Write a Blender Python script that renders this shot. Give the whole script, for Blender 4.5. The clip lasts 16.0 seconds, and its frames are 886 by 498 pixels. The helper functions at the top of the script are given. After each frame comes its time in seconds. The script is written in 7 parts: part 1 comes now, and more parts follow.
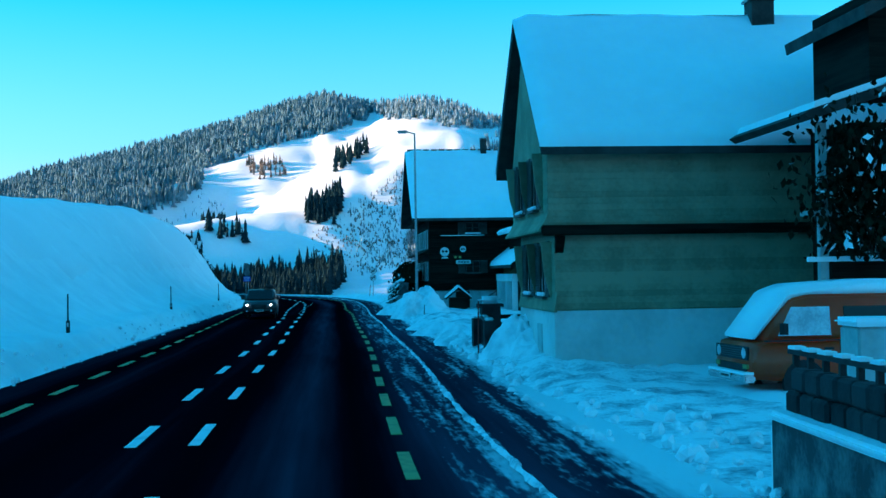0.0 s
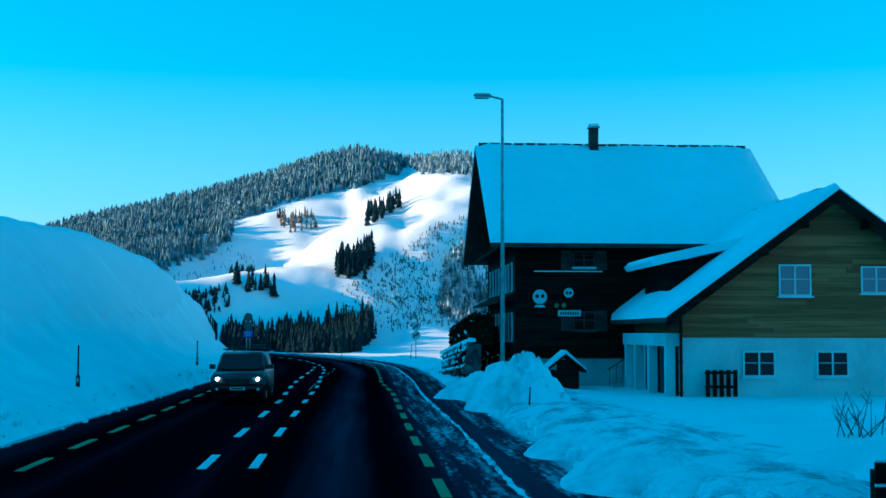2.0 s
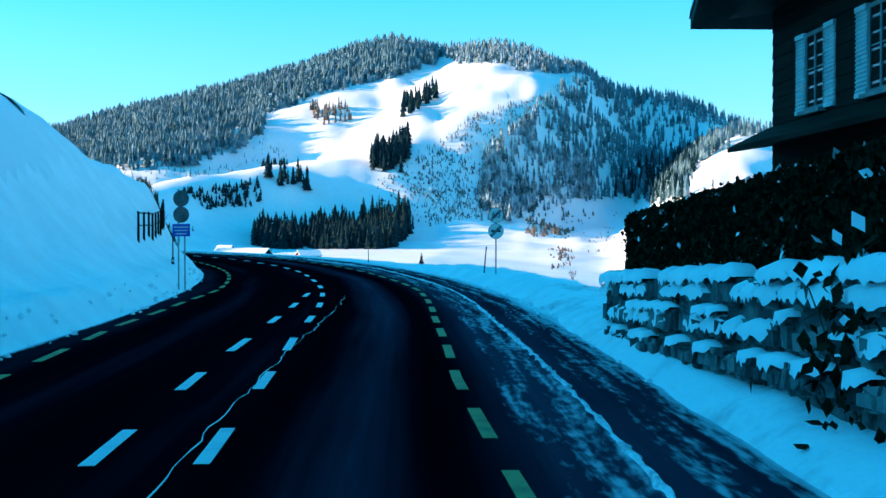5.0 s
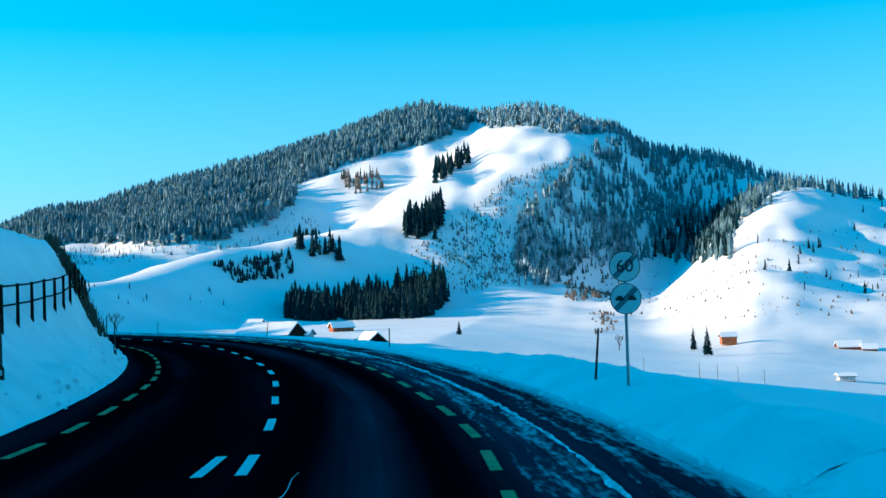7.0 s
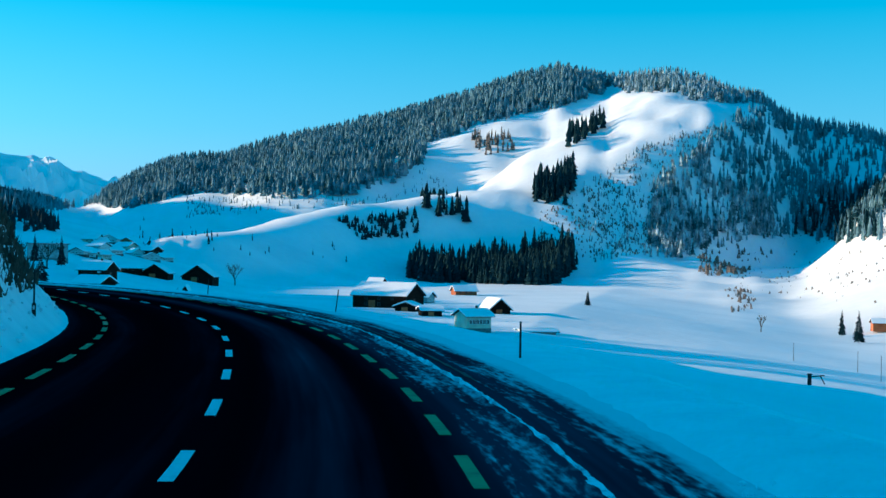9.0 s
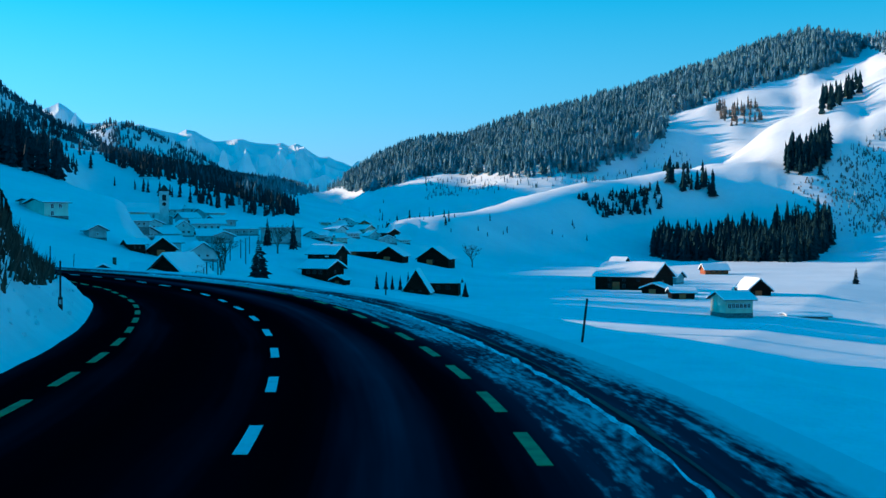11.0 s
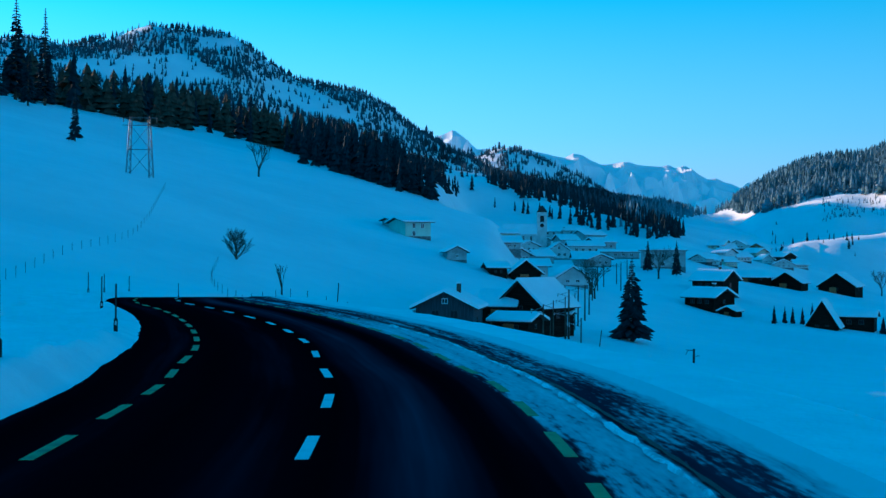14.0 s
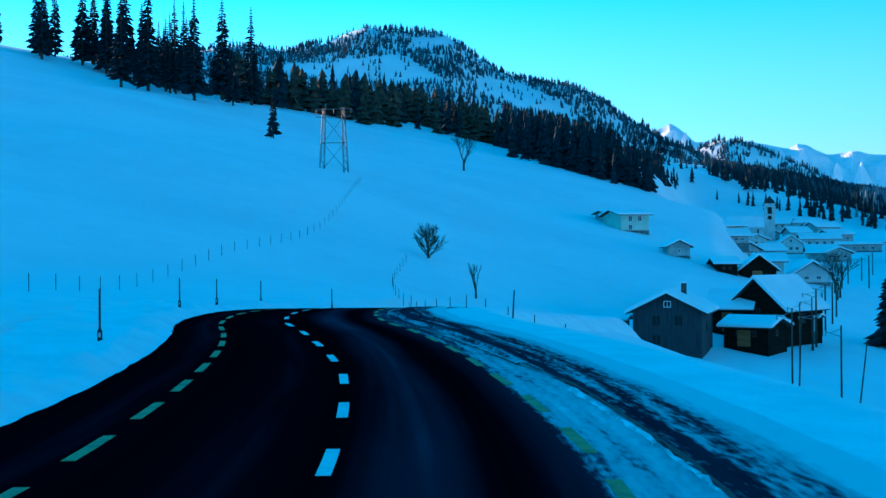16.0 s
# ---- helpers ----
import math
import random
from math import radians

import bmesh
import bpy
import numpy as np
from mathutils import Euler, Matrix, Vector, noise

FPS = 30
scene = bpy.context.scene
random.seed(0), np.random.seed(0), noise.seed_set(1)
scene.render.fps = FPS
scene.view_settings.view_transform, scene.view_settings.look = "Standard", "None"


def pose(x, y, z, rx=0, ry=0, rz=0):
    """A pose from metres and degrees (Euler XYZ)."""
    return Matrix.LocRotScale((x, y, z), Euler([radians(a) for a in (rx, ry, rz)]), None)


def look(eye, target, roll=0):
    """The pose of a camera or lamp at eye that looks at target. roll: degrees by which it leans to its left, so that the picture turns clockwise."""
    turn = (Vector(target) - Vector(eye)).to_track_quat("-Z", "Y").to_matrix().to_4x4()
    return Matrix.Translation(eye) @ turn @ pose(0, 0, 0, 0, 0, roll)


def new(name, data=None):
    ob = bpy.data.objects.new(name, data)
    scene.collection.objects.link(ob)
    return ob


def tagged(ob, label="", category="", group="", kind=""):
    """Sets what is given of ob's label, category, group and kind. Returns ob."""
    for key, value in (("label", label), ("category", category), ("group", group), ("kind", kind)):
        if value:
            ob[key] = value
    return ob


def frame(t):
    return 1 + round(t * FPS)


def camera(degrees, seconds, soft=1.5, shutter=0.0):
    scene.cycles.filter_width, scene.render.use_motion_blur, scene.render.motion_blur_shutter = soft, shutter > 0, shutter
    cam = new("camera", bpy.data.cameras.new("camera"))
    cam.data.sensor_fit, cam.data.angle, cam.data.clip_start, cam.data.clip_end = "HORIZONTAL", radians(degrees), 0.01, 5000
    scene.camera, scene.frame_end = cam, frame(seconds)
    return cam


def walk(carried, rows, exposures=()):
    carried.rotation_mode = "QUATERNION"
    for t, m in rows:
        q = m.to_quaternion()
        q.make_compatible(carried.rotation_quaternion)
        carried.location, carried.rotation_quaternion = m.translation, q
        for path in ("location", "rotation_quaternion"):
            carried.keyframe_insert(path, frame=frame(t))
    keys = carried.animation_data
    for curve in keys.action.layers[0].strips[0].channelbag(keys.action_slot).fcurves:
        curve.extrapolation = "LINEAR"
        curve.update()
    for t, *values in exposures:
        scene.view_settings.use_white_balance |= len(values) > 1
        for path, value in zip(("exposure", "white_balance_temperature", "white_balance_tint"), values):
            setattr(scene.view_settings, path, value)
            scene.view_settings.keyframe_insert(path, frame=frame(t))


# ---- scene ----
# camera and its drive
PATH = [
    (0.0, pose(0.00, 0.00, 2.41, 91.17, 0.87, 0.02)),
    (0.5, pose(-0.73, 7.52, 2.38, 91.43, 0.81, -0.38)),
    (1.0, pose(-1.43, 14.98, 2.39, 91.74, 0.25, -0.75)),
    (1.5, pose(-2.07, 22.40, 2.40, 93.86, -0.33, 0.29)),
    (2.0, pose(-2.66, 29.79, 2.41, 93.81, -0.11, 1.37)),
    (2.5, pose(-3.25, 37.13, 2.41, 91.93, 0.49, 1.31)),
    (3.0, pose(-3.87, 44.38, 2.41, 92.90, 0.12, 1.61)),
    (3.5, pose(-4.52, 51.49, 2.41, 92.54, 0.00, 1.95)),
    (4.0, pose(-5.17, 58.44, 2.40, 91.41, -0.00, 2.32)),
    (4.5, pose(-5.78, 65.22, 2.39, 90.05, -0.02, 2.69)),
    (5.0, pose(-6.35, 71.82, 2.38, 89.01, 0.09, 3.03)),
    (5.5, pose(-6.91, 78.28, 2.38, 88.82, 2.03, 3.28)),
    (6.0, pose(-7.47, 84.66, 2.39, 90.04, 1.50, 3.54)),
    (6.5, pose(-7.99, 91.05, 2.39, 88.52, 1.30, 4.34)),
    (7.0, pose(-8.51, 97.59, 2.41, 92.10, 1.81, 4.66)),
    (7.5, pose(-9.15, 104.37, 2.42, 90.11, 1.24, 5.02)),
    (8.0, pose(-9.93, 111.35, 2.43, 91.01, 0.71, 6.54)),
    (8.5, pose(-10.92, 118.40, 2.43, 90.51, -0.14, 8.40)),
    (9.0, pose(-12.21, 125.44, 2.41, 90.51, -1.07, 10.39)),
    (9.5, pose(-13.74, 132.40, 2.40, 90.23, -0.06, 12.81)),
    (10.0, pose(-15.50, 139.25, 2.40, 89.85, 0.01, 15.51)),
    (10.5, pose(-17.50, 145.94, 2.40, 89.53, 0.00, 18.39)),
    (11.0, pose(-19.69, 152.43, 2.40, 89.46, -0.01, 21.32)),
    (11.5, pose(-22.05, 158.72, 2.41, 89.81, -0.25, 24.18)),
    (12.0, pose(-24.55, 164.76, 2.42, 90.74, -0.46, 26.84)),
    (12.5, pose(-27.25, 170.51, 2.42, 90.05, -0.66, 29.67)),
    (13.0, pose(-30.16, 175.93, 2.42, 90.05, -0.34, 32.56)),
    (13.5, pose(-33.25, 181.07, 2.42, 89.89, -0.01, 35.66)),
    (14.0, pose(-36.47, 185.97, 2.42, 90.47, -0.39, 38.83)),
    (14.5, pose(-39.82, 190.63, 2.41, 90.09, -0.73, 41.62)),
    (15.0, pose(-43.33, 195.06, 2.40, 89.85, -0.77, 43.94)),
    (15.5, pose(-47.05, 199.34, 2.37, 89.89, -0.42, 46.28)),
    (16.0, pose(-51.00, 203.56, 2.34, 90.37, 0.40, 48.72)),
]
EXPO = [(0.0, 1.2, 6600, 8), (1.5, 1.1, 6300, 3), (2.5, 0.7, 5950, -6), (3.0, 0.7, 5950, -6), (5.5, 1.4, 6750, 10), (6.5, 1.05, 6450, 2), (7.5, 0.75, 6200, -2),
        (9.0, 0.6, 6000, -5), (12.5, 0.42, 5700, 6), (14.5, 0.55, 5800, 12), (16.0, 0.92, 5850, 14)]
cam = camera(38.9, 16.0, soft=1.5)
walk(cam, PATH, EXPO)

# world and sun: a low winter sun from the far left, behind the hill
SUN_AZ, SUN_EL = 92.0, 13.2
world = bpy.data.worlds.new("winter_sky")
scene.world = world
world.use_nodes = True
wn, wl = world.node_tree.nodes, world.node_tree.links
sky = wn.new("ShaderNodeTexSky")
sky.sky_type, sky.sun_disc = "NISHITA", False
sky.sun_elevation, sky.sun_rotation = radians(SUN_EL), radians(-SUN_AZ)
sky.air_density, sky.dust_density, sky.ozone_density = 1.6, 0.6, 3.0
grey = wn.new("ShaderNodeRGBToBW")
wl.new(sky.outputs["Color"], grey.inputs[0])
where = wn.new("ShaderNodeTexCoord")
height = wn.new("ShaderNodeSeparateXYZ")
wl.new(where.outputs["Generated"], height.inputs[0])
hue = wn.new("ShaderNodeValToRGB")
hue.color_ramp.elements[0].position, hue.color_ramp.elements[0].color = 0.0, (0.3, 0.46, 0.63, 1)
hue.color_ramp.elements[1].position, hue.color_ramp.elements[1].color = 0.5, (0.008, 0.46, 1.0, 1)
for place, tone in ((0.1, (0.13, 0.45, 0.7, 1)), (0.22, (0.01, 0.43, 0.77, 1))):
    hue.color_ramp.elements.new(place).color = tone
wl.new(height.outputs["Z"], hue.inputs[0])
tint = wn.new("ShaderNodeMix")
tint.data_type, tint.blend_type = "RGBA", "MULTIPLY"
tint.inputs["Factor"].default_value = 1.0
wl.new(grey.outputs[0], tint.inputs["A"])
wl.new(hue.outputs[0], tint.inputs["B"])
wl.new(tint.outputs["Result"], wn["Background"].inputs["Color"])
wn["Background"].inputs["Strength"].default_value = 0.27
sun = new("sun", bpy.data.lights.new("sun", "SUN"))
sun.data.energy, sun.data.angle, sun.data.color = 5.0, radians(0.5), (1.0, 0.66, 0.42)
az, el = radians(SUN_AZ), radians(SUN_EL)
TO_SUN = Vector((-math.sin(az) * math.cos(el), math.cos(az) * math.cos(el), math.sin(el)))
sun.matrix_world = look(TO_SUN * 100, (0, 0, 0))

# materials
def ramp_node(nt, stops):
    r = nt.nodes.new("ShaderNodeValToRGB")
    r.color_ramp.elements[0].position, r.color_ramp.elements[0].color = stops[0][0], (*stops[0][1], 1)
    r.color_ramp.elements[1].position, r.color_ramp.elements[1].color = stops[-1][0], (*stops[-1][1], 1)
    for p, c in stops[1:-1]:
        e = r.color_ramp.elements.new(p)
        e.color = (*c, 1)
    return r


def material(name, a, b, scale=3.0, rough=0.8, bump=0.2, fine=8.0, metal=0.0, stretch=(1, 1, 1), spread=(0.35, 0.65), dist=0.02, uv=False, vary=0.0, spec=0.3):
    """Two colours mixed by noise at two scales, with relief from the finer one."""
    m = bpy.data.materials.new(name)
    m.use_nodes = True
    nt = m.node_tree
    bs = nt.nodes["Principled BSDF"]
    tc = nt.nodes.new("ShaderNodeTexCoord")
    mp = nt.nodes.new("ShaderNodeMapping")
    mp.inputs["Scale"].default_value = stretch
    nt.links.new(tc.outputs["UV" if uv else "Object"], mp.inputs["Vector"])
    n1 = nt.nodes.new("ShaderNodeTexNoise")
    n1.inputs["Scale"].default_value, n1.inputs["Detail"].default_value = scale, 5
    n2 = nt.nodes.new("ShaderNodeTexNoise")
    n2.inputs["Scale"].default_value, n2.inputs["Detail"].default_value = scale * fine, 3
    for n in (n1, n2):
        nt.links.new(mp.outputs[0], n.inputs["Vector"])
    ad = nt.nodes.new("ShaderNodeMath")
    ad.operation = "MULTIPLY_ADD"
    ad.inputs[1].default_value = 0.3
    nt.links.new(n2.outputs["Fac"], ad.inputs[0])
    nt.links.new(n1.outputs["Fac"], ad.inputs[2])
    src = ad.outputs[0]
    off = 0.15
    if vary:
        oi = nt.nodes.new("ShaderNodeObjectInfo")
        v = nt.nodes.new("ShaderNodeMath")
        v.operation = "MULTIPLY_ADD"
        v.inputs[1].default_value = vary
        nt.links.new(oi.outputs["Random"], v.inputs[0])
        nt.links.new(src, v.inputs[2])
        src = v.outputs[0]
        off += vary / 2
    r = ramp_node(nt, [(spread[0] + off, a), (spread[1] + off, b)])
    nt.links.new(src, r.inputs[0])
    nt.links.new(r.outputs[0], bs.inputs["Base Color"])
    bs.inputs["Roughness"].default_value, bs.inputs["Metallic"].default_value = rough, metal
    bs.inputs["Specular IOR Level"].default_value = spec
    if bump:
        bp = nt.nodes.new("ShaderNodeBump")
        bp.inputs["Strength"].default_value, bp.inputs["Distance"].default_value = bump, dist
        nt.links.new(ad.outputs[0], bp.inputs["Height"])
        nt.links.new(bp.outputs[0], bs.inputs["Normal"])
    return m


SNOW = material("snow", (0.76, 0.79, 0.82), (0.86, 0.88, 0.9), 0.6, 0.75, 0.7, 12, dist=0.09)
SNOW_FIELD = material("snow_field", (0.76, 0.79, 0.82), (0.87, 0.88, 0.9), 0.02, 0.8, 0.5, 12, dist=1.2)
SNOW_PLOWED = material("plowed_snow", (0.5, 0.52, 0.55), (0.82, 0.84, 0.87), 0.9, 0.8, 1.0, 6, dist=0.12, spread=(0.25, 0.5))
SNOW_ROUGH = material("trodden_snow", (0.26, 0.28, 0.32), (0.82, 0.84, 0.87), 1.3, 0.8, 1.0, 8, dist=0.1, spread=(0.3, 0.56))
ROOF_SNOW = material("roof_snow", (0.8, 0.83, 0.86), (0.87, 0.89, 0.91), 0.25, 0.75, 0.2, 8, dist=0.06)
PAINT_WHITE = material("road_paint_white", (0.55, 0.56, 0.56), (0.75, 0.76, 0.76), 2.5, 0.7, 0.2, 9, spread=(0.2, 0.5))
PAINT_YELLOW = material("road_paint_yellow", (0.16, 0.12, 0.05), (0.4, 0.28, 0.09), 2.5, 0.7, 0.2, 9, spread=(0.2, 0.55))
TAN = material("tan_shingle", (0.24, 0.19, 0.12), (0.36, 0.29, 0.19), 1.2, 0.8, 0.3, 8, vary=0.25)
PLASTER = material("white_plaster", (0.5, 0.5, 0.49), (0.66, 0.66, 0.65), 0.6, 0.9, 0.25, 12)
PLASTER_DULL = material("dull_plaster", (0.3, 0.3, 0.3), (0.48, 0.48, 0.47), 0.8, 0.9, 0.25, 10)
DARKWOOD = material("dark_weathered_wood", (0.008, 0.005, 0.004), (0.024, 0.016, 0.012), 1.5, 0.75, 0.5, 5, stretch=(0.3, 0.3, 6), vary=0.2, spec=0.03)
BROWNWOOD = material("brown_larch_boards", (0.28, 0.07, 0.022), (0.5, 0.15, 0.055), 1.2, 0.7, 0.4, 5, stretch=(0.25, 0.25, 9), vary=0.35)
GREYWOOD = material("grey_blue_boards", (0.03, 0.033, 0.04), (0.065, 0.07, 0.08), 1.2, 0.75, 0.4, 5, stretch=(5, 5, 0.4), vary=0.2)
TILE = material("roof_tile", (0.03, 0.022, 0.02), (0.07, 0.05, 0.045), 2, 0.8, 0.4, 6)
BLACK = material("black_rubber", (0.012, 0.012, 0.013), (0.025, 0.025, 0.027), 5, 0.7, 0.1)
STEEL = material("galvanised_steel", (0.22, 0.23, 0.24), (0.36, 0.37, 0.38), 4, 0.45, 0.1, metal=0.7)
FRAME_WHITE = material("white_window_frame", (0.62, 0.62, 0.62), (0.74, 0.74, 0.73), 3, 0.5, 0.05)
FRAME_GREY = material("weathered_window_frame", (0.1, 0.1, 0.105), (0.2, 0.2, 0.2), 3, 0.6, 0.1)
SHUTTER = material("pale_shutter", (0.42, 0.44, 0.44), (0.58, 0.6, 0.59), 3, 0.6, 0.2)
SHUTTER_DARK = material("dark_shutter", (0.03, 0.028, 0.025), (0.06, 0.055, 0.05), 3, 0.6, 0.2)
STONE = material("field_stone", (0.05, 0.05, 0.055), (0.2, 0.2, 0.2), 2.2, 0.85, 0.7, 7, vary=0.4)
HEDGE = material("hedge_leaf", (0.004, 0.007, 0.004), (0.016, 0.022, 0.012), 6, 0.7, 0.2, vary=0.2, spec=0.02)
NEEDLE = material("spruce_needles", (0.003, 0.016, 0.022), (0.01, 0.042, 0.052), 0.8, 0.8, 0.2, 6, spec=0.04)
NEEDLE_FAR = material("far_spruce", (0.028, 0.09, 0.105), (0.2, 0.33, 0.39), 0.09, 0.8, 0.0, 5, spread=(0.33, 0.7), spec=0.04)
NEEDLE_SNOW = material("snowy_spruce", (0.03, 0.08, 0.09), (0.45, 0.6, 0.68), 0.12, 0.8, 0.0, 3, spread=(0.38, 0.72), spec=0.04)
# paler than the near needles: distance haze is mixed into this colour
NEEDLE_HAZY = material("hazy_spruce", (0.02, 0.055, 0.07), (0.09, 0.16, 0.19), 0.05, 0.8, 0.0, 5, spread=(0.4, 0.75), spec=0.04)
TWIG = material("bare_twigs", (0.03, 0.032, 0.024), (0.085, 0.075, 0.055), 0.5, 0.85, 0.1, 5, spec=0.04)
BARK = material("bark", (0.04, 0.03, 0.022), (0.1, 0.075, 0.055), 4, 0.85, 0.6, 6, stretch=(1, 1, 0.2))
SCRUB = material("bare_scrub", (0.08, 0.065, 0.055), (0.19, 0.16, 0.14), 2, 0.85, 0.2)


def glass(name, tone, rough=0.06):
    m = bpy.data.materials.new(name)
    m.use_nodes = True
    b = m.node_tree.nodes["Principled BSDF"]
    b.inputs["Base Color"].default_value = (*tone, 1)
    b.inputs["Roughness"].default_value = rough
    b.inputs["Specular IOR Level"].default_value = 0.3
    return m


PANE = glass("window_glass", (0.012, 0.014, 0.016))
PANE_CURTAIN = glass("curtained_glass", (0.2, 0.21, 0.25), 0.12)


def part(name, bm, mat, parent=None, label="", smooth=False):
    me = bpy.data.meshes.new(name)
    bm.to_mesh(me)
    bm.free()
    if smooth:
        me.polygons.foreach_set("use_smooth", [True] * len(me.polygons))
    me.materials.append(mat)
    ob = new(name, me)
    if parent:
        ob.parent = parent
    if label:
        ob["label"] = label
    return ob


def thing(name, x, y, z, turn, label, category, group="", kind=""):
    e = new(name)
    e.matrix_basis = pose(x, y, z, 0, 0, turn)
    return tagged(e, label, category, group, kind)


def box(bm, x0, x1, y0, y1, z0, z1, m=None):
    vs = [bm.verts.new((x, y, z)) for x in (x0, x1) for y in (y0, y1) for z in (z0, z1)]
    for f in ((0, 1, 3, 2), (4, 6, 7, 5), (0, 4, 5, 1), (2, 3, 7, 6), (0, 2, 6, 4), (1, 5, 7, 3)):
        bm.faces.new([vs[i] for i in f])
    if m is not None:
        for v in vs:
            v.co = m @ v.co
    return vs


def boxes(*bs):
    bm = bmesh.new()
    for b in bs:
        box(bm, *b)
    return bm


def prism(bm, poly, y0, y1, axis="y"):
    """A polygon of (a, z) drawn out along y (or x)."""
    def at(a, c, d):
        return (a, d, c) if axis == "y" else (d, a, c)
    lo = [bm.verts.new(at(a, c, y0)) for a, c in poly]
    hi = [bm.verts.new(at(a, c, y1)) for a, c in poly]
    bm.faces.new(lo)
    bm.faces.new(hi[::-1])
    for i in range(len(poly)):
        j = (i + 1) % len(poly)
        bm.faces.new([lo[j], lo[i], hi[i], hi[j]])
    bmesh.ops.recalc_face_normals(bm, faces=bm.faces)


def tube(bm, p, q, r0, r1=None, n=8):
    p, q = Vector(p), Vector(q)
    r1 = r0 if r1 is None else r1
    t = (q - p).to_track_quat("Z", "Y").to_matrix()
    a = [bm.verts.new(p + t @ Vector((r0 * math.cos(i * math.tau / n), r0 * math.sin(i * math.tau / n), 0))) for i in range(n)]
    b = [bm.verts.new(q + t @ Vector((r1 * math.cos(i * math.tau / n), r1 * math.sin(i * math.tau / n), 0))) for i in range(n)]
    for i in range(n):
        bm.faces.new([a[i], a[(i + 1) % n], b[(i + 1) % n], b[i]])
    bm.faces.new(a[::-1])
    bm.faces.new(b)
    return bm


# the road's line: control points that the drive follows, with what lies behind and ahead of it
CTRL = [(9.8, -100), (4.9, -50), (0, 0), (-2.07, 22.4), (-3.87, 44.4), (-5.17, 58.4), (-6.35, 71.8), (-7.47, 84.7), (-8.5, 97.6), (-9.95, 111.4),
        (-12.2, 125.4), (-15.5, 139.2), (-19.7, 152.4), (-24.55, 164.8), (-30.2, 175.9), (-36.5, 186), (-43.3, 195.1), (-51, 203.6), (-55.9, 208.1), (-60.9, 212.6),
        (-66.1, 216.8), (-71.5, 220.8), (-77, 224.6), (-82.7, 228.2), (-88.6, 231.7), (-95, 236.5), (-102, 243), (-109, 251.2), (-117.5, 263.5), (-126, 279), (-134.5, 297), (-144, 318), (-156, 342)]


def spline(points, step):
    out = []
    for i in range(len(points) - 1):
        p0, p1, p2, p3 = (np.array(points[min(max(i + k, 0), len(points) - 1)], float) for k in (-1, 0, 1, 2))
        n = max(2, int(np.linalg.norm(p2 - p1) / step))
        for k in range(n):
            t = k / n
            out.append(0.5 * (2 * p1 + (p2 - p0) * t + (2 * p0 - 5 * p1 + 4 * p2 - p3) * t * t + (3 * p1 - p0 - 3 * p2 + p3) * t ** 3))
    return np.array(out + [np.array(points[-1], float)])


LINE = spline(CTRL, 0.25)
LEN = np.concatenate([[0], np.cumsum(np.linalg.norm(np.diff(LINE, axis=0), axis=1))])
ZERO = LEN[np.argmin(np.linalg.norm(LINE, axis=1))]
LEN -= ZERO
S_END = LEN[-1]


def on_road(s, n=0.0):
    """The place n metres right of the line, s metres along it, and the heading there in degrees."""
    x, y = np.interp(s, LEN, LINE[:, 0]), np.interp(s, LEN, LINE[:, 1])
    dx = np.interp(s + 1, LEN, LINE[:, 0]) - np.interp(s - 1, LEN, LINE[:, 0])
    dy = np.interp(s + 1, LEN, LINE[:, 1]) - np.interp(s - 1, LEN, LINE[:, 1])
    d = np.hypot(dx, dy)
    return x + n * dy / d, y - n * dx / d, np.degrees(np.arctan2(-dx, dy))


COARSE = LINE[::8]
COARSE_S = LEN[::8]


def road_coords(x, y):
    """s and n (right is positive) of places near the road."""
    x, y = np.asarray(x, float), np.asarray(y, float)
    s, n = np.zeros(x.shape), np.full(x.shape, 1e9)
    flat = np.stack([x.ravel(), y.ravel()], 1)
    S, N = s.ravel(), n.ravel()
    a, b = COARSE[:-1], COARSE[1:]
    e = b - a
    L = np.linalg.norm(e, axis=1)
    e = e / L[:, None]
    for k in range(0, len(flat), 4000):
        q = flat[k:k + 4000, None] - a[None]
        t = np.clip((q * e).sum(2), 0, L)
        r = q - t[..., None] * e
        d = np.hypot(r[..., 0], r[..., 1])
        i = d.argmin(1)
        j = np.arange(len(i))
        side = np.sign(q[j, i, 0] * e[i, 1] - q[j, i, 1] * e[i, 0])
        S[k:k + 4000], N[k:k + 4000] = COARSE_S[i] + t[j, i], d[j, i] * np.where(side == 0, 1, side)
    return S.reshape(x.shape), N.reshape(x.shape)


def smooth(a, b, v):
    t = np.clip((v - a) / (b - a), 0, 1)
    return t * t * (3 - 2 * t)


def waves(x, y, size, seed=0):
    """Soft relief, about -1 to 1, from a few crossing waves."""
    r = np.random.RandomState(seed)
    v = 0
    for k in range(7):
        a, f, p = r.uniform(0, math.tau), r.uniform(0.5, 1.7) / size, r.uniform(0, math.tau)
        v = v + np.sin((x * math.cos(a) + y * math.sin(a)) * f * math.tau + p + 1.3 * np.sin((x * math.sin(a) - y * math.cos(a)) * f * 2.9 + p * 2))
    return v / 4


def smax(a, b, k):
    h = np.clip(0.5 + 0.5 * (a - b) / k, 0, 1)
    return b + (a - b) * h + k * h * (1 - h)


